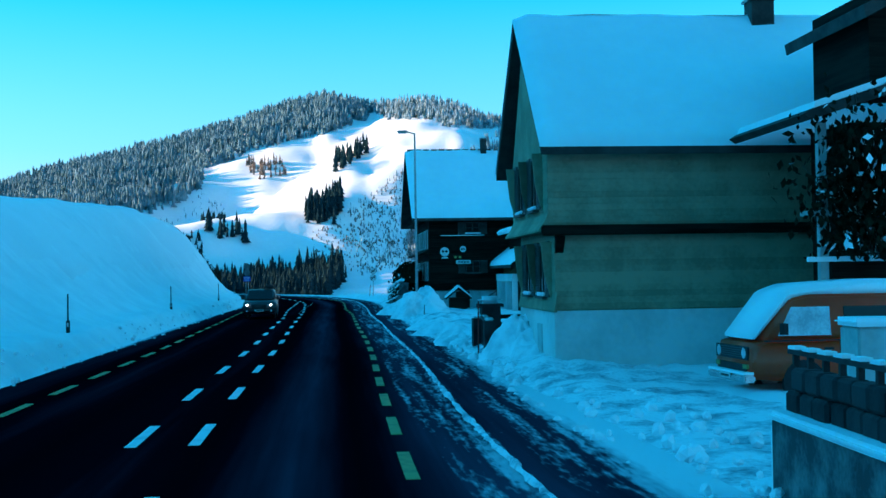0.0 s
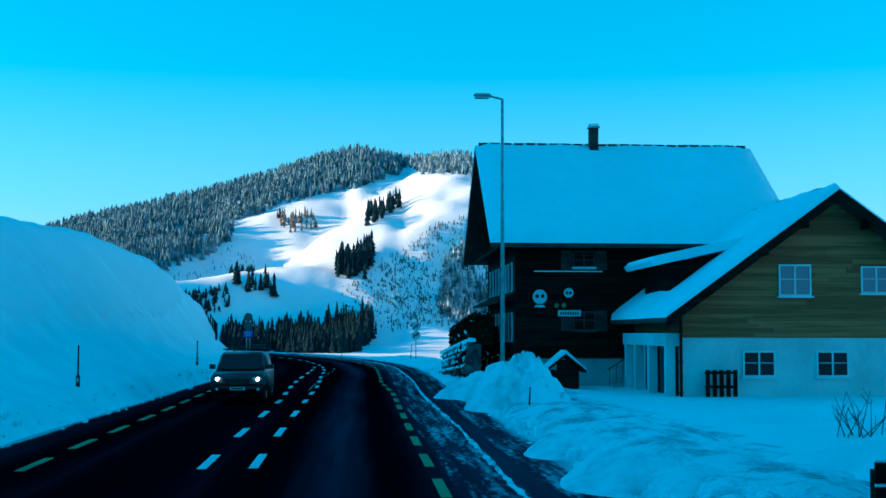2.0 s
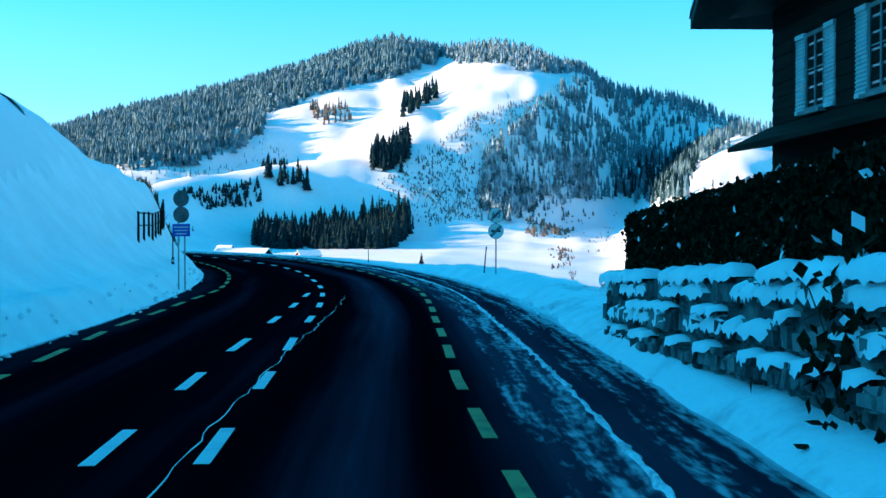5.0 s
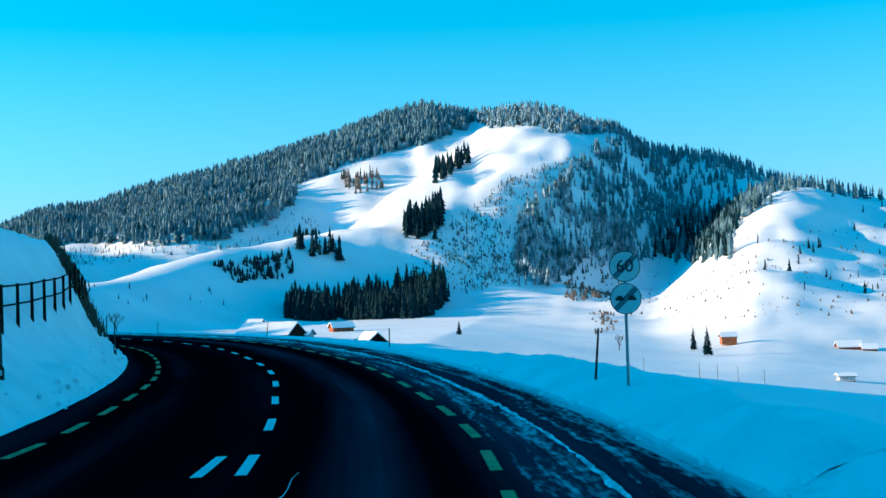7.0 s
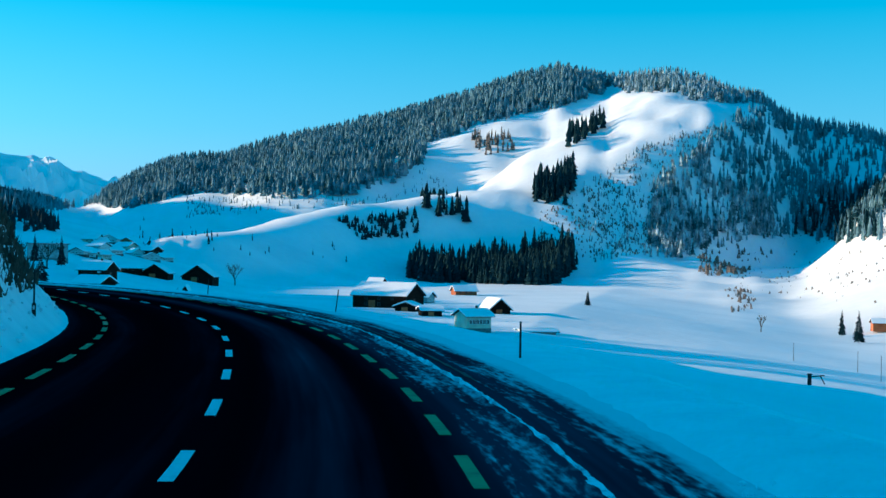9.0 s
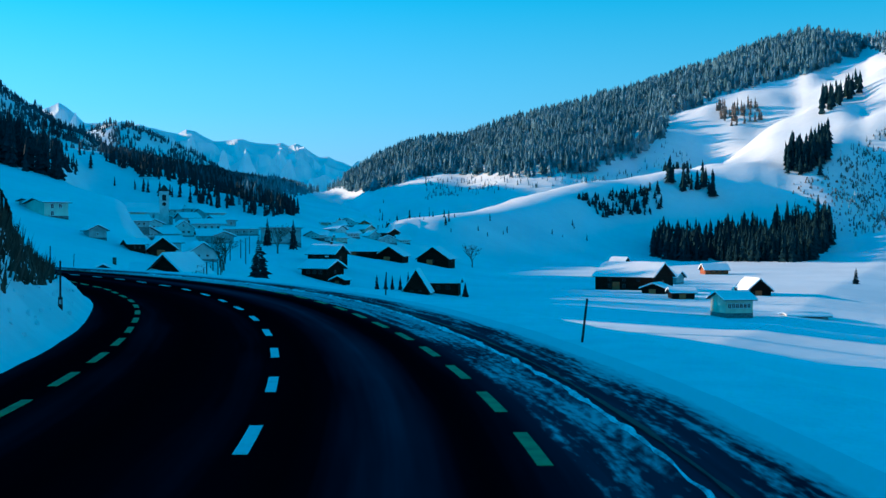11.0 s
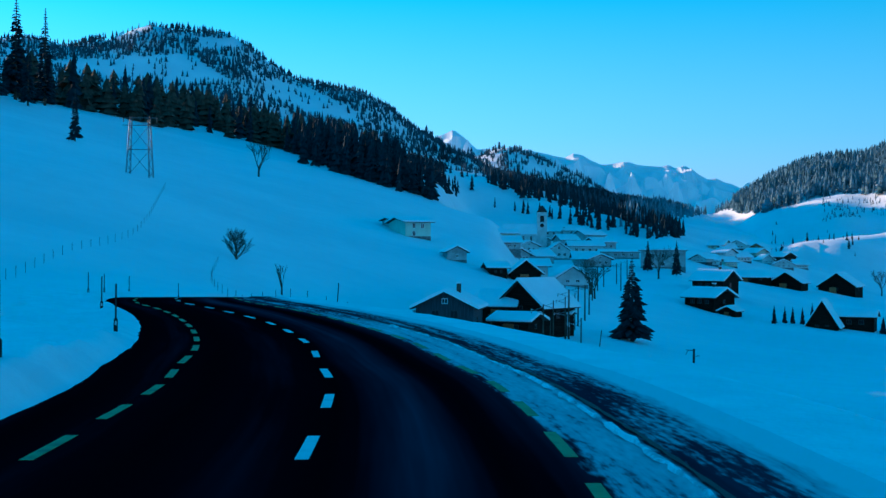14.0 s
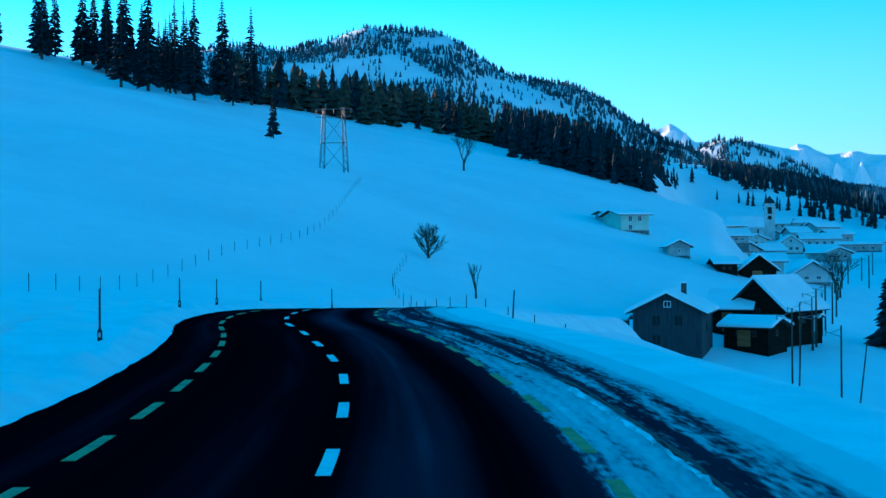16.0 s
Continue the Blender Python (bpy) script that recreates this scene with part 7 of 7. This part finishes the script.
def pylon(x, y, h, turn):
    """A small steel gantry on the hillside: two lattice columns, crossed stays between them and arms on top."""
    z = float(ground_z(x, y))
    t = thing("lattice_pylon", x, y, z - 0.3, turn, "grey steel lattice pylon with two columns on the snowy hillside", "pylon")
    half = h * 0.19

    def post(side, f, dx, dy):
        k = h * 0.035 * (1 - 0.45 * f)
        return Vector((side * half * (1 - 0.22 * f) + dx * k, dy * k, h * f))
    for side in (-1, 1):
        for dx in (-1, 1):
            for dy in (-1, 1):
                part("leg", tube(bmesh.new(), post(side, 0, dx, dy), post(side, 1, dx, dy), 0.07, 0.05, 5), SIGN_GREY, t)
        for k in range(9):
            a, b = k / 9, (k + 1) / 9
            for dy in (-1, 1):
                d = 1 if k % 2 else -1
                part("lattice_bar", tube(bmesh.new(), post(side, a, d, dy), post(side, b, -d, dy), 0.03, 0.03, 4), SIGN_GREY, t)
    for a, b in ((0.04, 0.46), (0.46, 0.86)):
        for side in (-1, 1):
            part("stay", tube(bmesh.new(), post(side, a, 0, 0), post(-side, b, 0, 0), 0.05, 0.05, 5), SIGN_GREY, t)
    for f in (0.46, 0.86, 0.98):
        w = half * (1.5 if f > 0.8 else 0.95)
        arm = part("cross_arm", tube(bmesh.new(), (-w, 0, h * f), (w, 0, h * f), 0.08, 0.08, 5), SIGN_GREY, t)
        if f > 0.9:
            for q in (-0.95, 0, 0.95):
                part("insulator", tube(bmesh.new(), (q * w, 0, h * f), (q * w, 0, h * (f - 0.07)), 0.09, 0.07, 6), SIGN_GREY, arm)


far_house("grey_house", -137.9, 312.4, -8.1, 31, 7.3, 11, 4.4, 1.8, "y", GREYWOOD, "grey boarded house with two storeys and a snowy roof", 3, 1)
far_house("shed", -145.9, 312.2, -7.0, 33, 2.8, 5, 1.9, 0.0, "x", GREYWOOD, "low grey lean-to beside the grey house", 0, 0)
far_house("barn", -141.7, 334.5, -7.7, 5, 7.4, 9.5, 3.7, 3.3, "y", DARKWOOD, "large dark timber barn with a steep snowy roof", 1, 0)
far_house("shed", -137.4, 326.2, -8.0, 14, 5.2, 6, 2.0, 0.8, "x", DARKWOOD, "low dark shed wing with a snowy lean-to roof", 2, 0)
far_house("shed", -144.4, 332.6, -6.8, 26, 4.5, 7, 2.6, 1.9, "x", DARKWOOD, "dark timber outbuilding with a snowy roof", 1, 0)
far_house("hut", -139.4, 342.0, -7.6, 23, 2.1, 4, 1.9, 0.2, "x", PLASTER, "small pale railway hut beside the track", 1, 0)
far_house("barn", -179.2, 389.5, -2.2, 40, 5.7, 8, 2.2, 2.2, "y", DARKWOOD, "dark timber barn with a broad gable", 0, 0)
far_house("house", -182.3, 411.2, -3.2, 45, 6.6, 9, 2.0, 2.1, "y", PLASTER, "pale village house with a snowy gable roof", 2, 0)
far_house("house", -184.7, 401.3, -2.1, 40, 4.6, 9, 3.2, 1.2, "x", PLASTER, "pale village house with a snow-covered roof", 4, 0)
far_house("house", -194.3, 386.6, 2.0, 48, 4.0, 6, 2.0, 1.0, "y", PLASTER_DULL, "small grey house on the hillside with a snow-covered roof", 1, 0)
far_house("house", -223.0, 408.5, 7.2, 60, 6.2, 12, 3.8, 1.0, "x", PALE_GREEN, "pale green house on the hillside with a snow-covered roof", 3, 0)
far_house("house", -232.4, 413.4, 9.0, 61, 4.0, 8, 2.7, 0.5, "x", PLASTER_DULL, "grey hillside house half buried in snow", 2, 0)
far_house("house", -181.9, 384.0, -0.9, 46, 3.2, 7, 1.7, 0.9, "x", DARKWOOD, "dark timber house at the hill's foot under snow", 2, 0)
far_house("hall", -227.1, 531.6, 0.0, 29, 13.7, 10, 5.6, 0.5, "x", PLASTER_DULL, "long plain grey hall with a flat snowy roof", 5, 0)
far_house("hall", -271.8, 580.4, 3.0, 31, 14.3, 10, 2.5, 0.6, "x", PLASTER_DULL, "long low grey hall with a flat snowy roof", 4, 0)
far_house("house", -297.8, 599.3, 4.4, 40, 13.1, 12, 3.5, 1.7, "x", PLASTER, "long pale village house with a snow-covered roof", 4, 0)
far_house("house", -284.8, 560.6, 2.5, 42, 8.0, 10, 3.2, 2.8, "y", PLASTER, "pale village house with a snow-covered roof", 3, 0)
far_house("house", -251.3, 483.8, 5.2, 44, 6.5, 10, 2.3, 1.6, "x", PLASTER_DULL, "grey village house with a snow-covered roof", 3, 0)
far_house("a_frame_chalet", -140.6, 443.6, -11.8, 17, 6.1, 9, 1.1, 4.8, "y", DARKWOOD, "dark steep-roofed A-frame chalet with a snowy roof", 2, 0)
far_house("annexe", -137.8, 455.0, -12.4, 15, 7.7, 7, 3.0, 1.1, "x", DARKWOOD, "low dark annexe of the A-frame chalet", 2, 0)
far_house("chalet", -162.1, 429.8, -7.8, -5, 7.1, 8, 2.6, 1.6, "x", DARKWOOD, "dark timber chalet with a snow-covered roof", 3, 1)
far_house("shed", -156.0, 430.4, -9.1, 6, 3.4, 4, 1.0, 0.8, "y", DARKWOOD, "small dark shed in the snowy field", 0, 0)
far_house("chalet", -176.4, 461.6, -5.3, 2, 7.7, 9, 3.2, 2.1, "x", DARKWOOD, "large dark chalet with a snow-covered roof", 3, 1)
far_house("barn", -212.8, 590.4, -6.7, 12, 10.3, 12, 2.1, 3.3, "y", DARKWOOD, "broad dark timber barn with a snowy roof", 1, 0)
far_house("barn", -207.6, 622.5, -8.9, 10, 12.7, 14, 2.8, 4.4, "y", DARKWOOD, "broad dark timber barn with a snowy roof", 1, 0)
far_house("barn", -222.2, 582.4, -4.7, 30, 14.4, 11, 1.8, 1.8, "x", DARKWOOD, "long dark stable with a snow-covered roof", 3, 0)
far_house("barn", -105.8, 522.1, -13.4, -15, 19.2, 13, 4.2, 3.6, "x", DARKWOOD, "long dark barn with a broad snowy roof", 5, 0)
far_house("chalet", -179.4, 819.5, -14.1, -12, 8.4, 9, 2.4, 3.0, "x", DARKWOOD, "sunlit chalet with a snowy roof", 2, 0)
far_house("chalet", -155.9, 765.8, -14.6, -13, 8.2, 8, 2.2, 2.2, "x", DARKWOOD, "chalet at the edge of the spruce wood with a snow-covered roof", 2, 0)
far_house("house", -105.5, 583.4, -13.7, -9, 7.6, 8, 2.3, 1.7, "x", PLASTER_DULL, "grey house beyond the long barn with a snow-covered roof", 2, 0)
far_house("shed", -94.1, 508.8, -13.8, -9, 6.8, 5, 1.6, 1.2, "y", DARKWOOD, "low dark shed beside the long barn", 0, 0)
far_house("farmhouse", -60.2, 439.8, -15.2, 34, 6.6, 8, 3.6, 1.4, "x", CREAM, "cream-coloured farmhouse in the valley with a snow-covered roof", 6, 1)
far_house("barn", -65.3, 516.2, -14.2, 28, 6.4, 11, 1.8, 2.8, "y", DARKWOOD, "dark timber barn in the valley with a snow-covered roof", 1, 0)
far_house("shed", -46.3, 453.7, -17.3, 21, 8.9, 7, 1.3, 0.4, "x", PLASTER_DULL, "low plain outbuilding under snow in the valley", 2, 0)
far_house("chalet", -110.2, 723.5, -14.4, 24, 10.4, 9, 2.2, 2.2, "x", BROWNWOOD, "brown chalet in the sunny valley with a snow-covered roof", 3, 0)
far_house("shed", -81.8, 488.9, -14.2, 21, 5.7, 7, 1.7, 1.0, "x", DARKWOOD, "small dark shed beside the barn", 0, 0)
far_house("hay_barn", 117.9, 636.2, -26.0, -3, 9.0, 7, 1.5, 2.0, "x", BROWNWOOD, "brown hay barn on the sunny meadow", 0, 0)
far_house("hay_barn", 125.2, 633.0, -26.6, -4, 5.5, 5, 1.2, 1.5, "x", BROWNWOOD, "brown hay barn on the sunny meadow", 0, 0)
far_house("hut", 82.5, 490.5, -27.9, -3, 4.7, 5, 1.6, 0.5, "x", PLASTER, "tiny pale building in the shaded field", 3, 0)
far_house("hay_barn", 70.9, 655.1, -21.0, 1, 6.3, 6, 1.4, 1.4, "x", BROWNWOOD, "brown hay barn on the sunny meadow", 0, 0)
far_house("chalet", -278.5, 673.4, 4.3, -8, 6.2, 8, 1.8, 1.6, "x", PLASTER, "white village chalet with a snow-covered roof", 3, 0)
far_house("chalet", -318.6, 764.8, 6.8, 48, 7.6, 9, 2.2, 2.1, "x", PLASTER, "white village chalet with a snow-covered roof", 3, 0)
far_house("chalet", -274.2, 687.8, 2.1, 53, 7.3, 9, 2.1, 1.8, "x", PLASTER, "white village chalet with a snow-covered roof", 4, 0)
far_house("chalet", -308.4, 766.2, 4.8, -11, 8.8, 10, 1.9, 2.0, "x", CREAM, "cream village chalet with a snow-covered roof", 3, 0)
far_house("chalet", -305.1, 773.1, 4.0, 26, 7.8, 11, 2.4, 2.2, "x", PLASTER, "white village chalet with a snow-covered roof", 4, 0)
far_house("chalet", -277.4, 719.5, 1.2, 48, 5.6, 8, 2.1, 2.0, "y", PLASTER, "white village chalet with a snow-covered roof", 4, 0)
far_house("chalet", -294.4, 767.3, 2.3, -10, 6.9, 11, 2.5, 2.0, "x", DARKWOOD, "dark timber village chalet with a snow-covered roof", 4, 0)
far_house("chalet", -355.0, 922.5, 3.5, -6, 11.6, 10, 3.0, 2.8, "x", CREAM, "cream village chalet with a snow-covered roof", 3, 0)
far_house("chalet", -394.7, 1023.7, 7.4, 51, 11.7, 11, 2.9, 3.2, "x", DARKWOOD, "dark timber village chalet with a snow-covered roof", 3, 0)
far_house("chalet", -366.5, 976.0, 4.0, -2, 9.3, 8, 3.4, 2.5, "y", PLASTER, "white village chalet with a snow-covered roof", 4, 0)
far_house("chalet", -350.1, 948.8, 1.0, 56, 9.4, 10, 2.5, 2.4, "x", BROWNWOOD, "brown timber village chalet with a snow-covered roof", 2, 0)
far_house("chalet", -409.4, 1112.6, 9.0, 23, 13.5, 11, 2.9, 3.1, "x", CREAM, "cream village chalet with a snow-covered roof", 2, 0)
far_house("chalet", -404.1, 1117.4, 10.0, 34, 11.4, 8, 3.5, 2.8, "x", BROWNWOOD, "brown timber village chalet with a snow-covered roof", 2, 0)
far_house("chalet", -253.7, 616.3, 0.7, 21, 5.9, 11, 1.9, 1.4, "x", PLASTER, "white village chalet with a snow-covered roof", 4, 0)
far_house("chalet", -257.2, 613.2, 1.8, -8, 7.0, 10, 1.5, 1.5, "y", PLASTER, "white village chalet with a snow-covered roof", 3, 0)
far_house("chalet", -254.9, 636.5, 0.0, 51, 4.7, 9, 2.1, 1.8, "x", CREAM, "cream village chalet with a snow-covered roof", 4, 0)
far_house("chalet", -269.4, 718.3, -0.6, 27, 8.5, 8, 1.8, 1.9, "y", PLASTER, "white village chalet with a snow-covered roof", 3, 0)
far_house("chalet", -275.7, 753.2, -1.0, 36, 6.1, 10, 2.0, 2.1, "x", PLASTER, "white village chalet with a snow-covered roof", 4, 0)
far_house("chalet", -392.5, 1059.7, 5.2, -19, 12.9, 8, 3.3, 3.0, "x", BROWNWOOD, "brown timber village chalet with a snow-covered roof", 2, 0)
far_house("chalet", -339.3, 816.4, 8.8, 10, 9.2, 8, 2.6, 2.3, "y", PLASTER, "white village chalet with a snow-covered roof", 4, 0)
far_house("chalet", -322.9, 1020.5, 0.3, 20, 11.8, 10, 3.6, 2.9, "x", PLASTER, "white village chalet with a snow-covered roof", 3, 0)
far_house("chalet", -302.1, 1032.1, 3.8, -4, 10.7, 9, 2.9, 2.6, "x", DARKWOOD, "dark timber village chalet with a snow-covered roof", 4, 0)
far_house("chalet", -292.7, 1028.2, 3.1, 16, 12.9, 9, 3.6, 2.6, "y", CREAM, "cream village chalet with a snow-covered roof", 4, 0)
far_house("chalet", -325.2, 763.3, 8.2, 5, 8.2, 10, 2.3, 2.4, "x", CREAM, "cream village chalet with a snow-covered roof", 2, 0)
far_house("chalet", -362.3, 891.1, 7.8, 3, 11.3, 9, 2.5, 2.8, "y", BROWNWOOD, "brown timber village chalet with a snow-covered roof", 4, 0)
far_house("chalet", -421.8, 1104.8, 10.6, 7, 13.1, 10, 4.0, 3.5, "y", DARKWOOD, "dark timber village chalet with a snow-covered roof", 2, 0)
far_house("house", -262.6, 497.9, 7.9, 46, 6.5, 9, 2.6, 1.1, "x", CREAM, "cream village house with a snow-covered roof", 4, 0)
far_house("house", -372.1, 657.7, 9.0, 65, 11.2, 10, 3.6, 2.6, "x", PLASTER, "white village house with a snow-covered roof", 4, 0)
far_house("house", -387.9, 690.6, 11.7, 42, 9.3, 11, 3.4, 1.9, "x", CREAM, "cream village house with a snow-covered roof", 5, 0)
far_house("house", -358.3, 655.5, 8.2, 54, 10.8, 10, 3.3, 2.3, "y", PLASTER_DULL, "grey village house with a snow-covered roof", 4, 0)
far_house("house", -385.5, 704.9, 12.5, 19, 9.0, 11, 4.2, 2.4, "x", PLASTER, "white village house with a snow-covered roof", 4, 0)
far_house("house", -339.5, 651.7, 7.5, 52, 7.8, 12, 3.9, 2.1, "x", PLASTER_DULL, "grey village house with a snow-covered roof", 3, 0)
far_house("house", -307.1, 573.6, 4.5, 64, 8.5, 11, 3.2, 1.6, "y", PLASTER, "white village house with a snow-covered roof", 3, 0)
far_house("house", -256.0, 496.0, 2.0, 69, 7.1, 9, 2.0, 1.7, "y", PLASTER_DULL, "grey village house with a snow-covered roof", 5, 0)
far_house("house", -272.4, 533.6, 1.2, 58, 6.1, 9, 2.5, 1.8, "x", PLASTER_DULL, "grey village house with a snow-covered roof", 3, 0)
far_house("house", -361.6, 707.9, 11.7, 69, 12.3, 10, 3.1, 2.0, "x", PLASTER_DULL, "grey village house with a snow-covered roof", 5, 0)
far_house("house", -315.2, 642.1, 6.5, 56, 9.3, 12, 3.6, 1.7, "x", PLASTER_DULL, "grey village house with a snow-covered roof", 3, 0)
far_house("house", -376.9, 714.2, 12.7, 37, 12.6, 10, 4.5, 1.8, "x", PLASTER, "white village house with a snow-covered roof", 3, 0)
far_house("house", -263.2, 544.5, 1.3, 37, 8.3, 11, 2.1, 1.6, "x", CREAM, "cream village house with a snow-covered roof", 5, 0)
far_house("house", -246.3, 525.9, 0.2, 62, 8.1, 10, 2.6, 1.4, "y", PLASTER_DULL, "grey village house with a snow-covered roof", 3, 0)
church(-369.6, 643.2, 9.0, 37)
MAST = "dark railway mast with a bracket beside the track"
for x, y, h in ((-135.7, 337.4, 4.6), (-137.1, 340.4, 7.2), (-144.8, 354.9, 6.4), (-149.3, 364.0, 6.0), (-154.2, 373.1, 5.6), (-166, 393, 5.4), (-177.5, 413.4, 5.2), (-186.7, 430.9, 5.0), (-178.7, 425, 6.2), (-196, 452, 5.2), (-206, 474, 5.2)):
    line_mast(x, y, h, 30, MAST)
line_mast(-110.2, 304.5, 5.6, 30, "leaning dark pole beside the railway", 0.0, 0.12, 0.07)
line_mast(-116.0, 304.0, 6.0, 30, "thin dark pole beside the railway", 0.0, 0.03, 0.08)
for x, y, h in ((-114.3, 300.3, 7.2), (-128.5, 323.5, 7.2), (-136.1, 337.9, 6.4), (-110.6, 302.2, 6.7), (-142.3, 350.1, 5.8)):
    line_mast(x, y, h, 35, MAST, 1.3, 0.0, 0.09)
for x, y, h in ((33.2, 449.9, 5.2), (34.5, 422.6, 5.8), (38.7, 416.3, 6.3), (43.9, 408.9, 6.3), (19, 462.8, 4.7)):
    line_mast(x, y, h, 10, "thin dark pole standing in the sunny snow field", 0.0, 0.0, 0.07)
standpipe(-119.2, 344.9, float(ground_z(-119.2, 344.9)), 40)
standpipe(-2, 223, float(ground_z(-2, 223)) - 0.45, 190)
pylon(-246, 347, 12.5, 40)
for x, y, h, wd, lab in ((-147.3, 434.5, 4.2, 0.2, ""), (-147.6, 440.6, 3.8, 0.2, ""), (-147.0, 443.3, 4.0, 0.19, ""), (-146.0, 446.1, 4.0, 0.2, ""), (-144.4, 447.5, 5.2, 0.2, "")):
    big_spruce("spruce", x, y, h, "small dark spruce in the row beside the A-frame chalet", int(-x * 10), wd)
big_spruce("spruce", -131.6, 454.9, 4.0, "small bushy spruce beyond the annexe", 61, 0.3)
big_spruce("spruce", -45.4, 628, 6.5, "lone spruce on the sunny valley floor", 62, 0.24)
big_spruce("spruce", 53.5, 639, 11, "dark spruce standing in the sunny meadow", 63, 0.2)
big_spruce("spruce", 54.4, 600, 12.4, "dark spruce standing in the sunny meadow", 64, 0.22)
big_spruce("spruce", -222.5, 514, 10, "dark spruce beside the grey hall", 65, 0.2)
big_spruce("spruce", -209.2, 507, 10.5, "dark spruce beside the grey hall", 66, 0.2)
big_spruce("spruce", -159.9, 374, 4.2, "small dark conical spruce behind the barn", 67, 0.2)
bare_tree("bare_tree", -225, 717, 11, "round leafless tree in the shaded field", 68, 0.55, 4)
bare_tree("bare_tree", 20, 600, 7, "thin leafless tree in the sunny meadow", 69, 0.35, 3)
bare_tree("bare_tree", -200, 480, 9, "leafless tree between the village houses", 70, 0.5, 4)
bare_tree("bare_tree", -168, 397, 7, "leafless tree beside the railway", 71, 0.5, 4)
bare_tree("bare_tree", -172, 402, 7.5, "leafless tree beside the railway", 72, 0.5, 4)
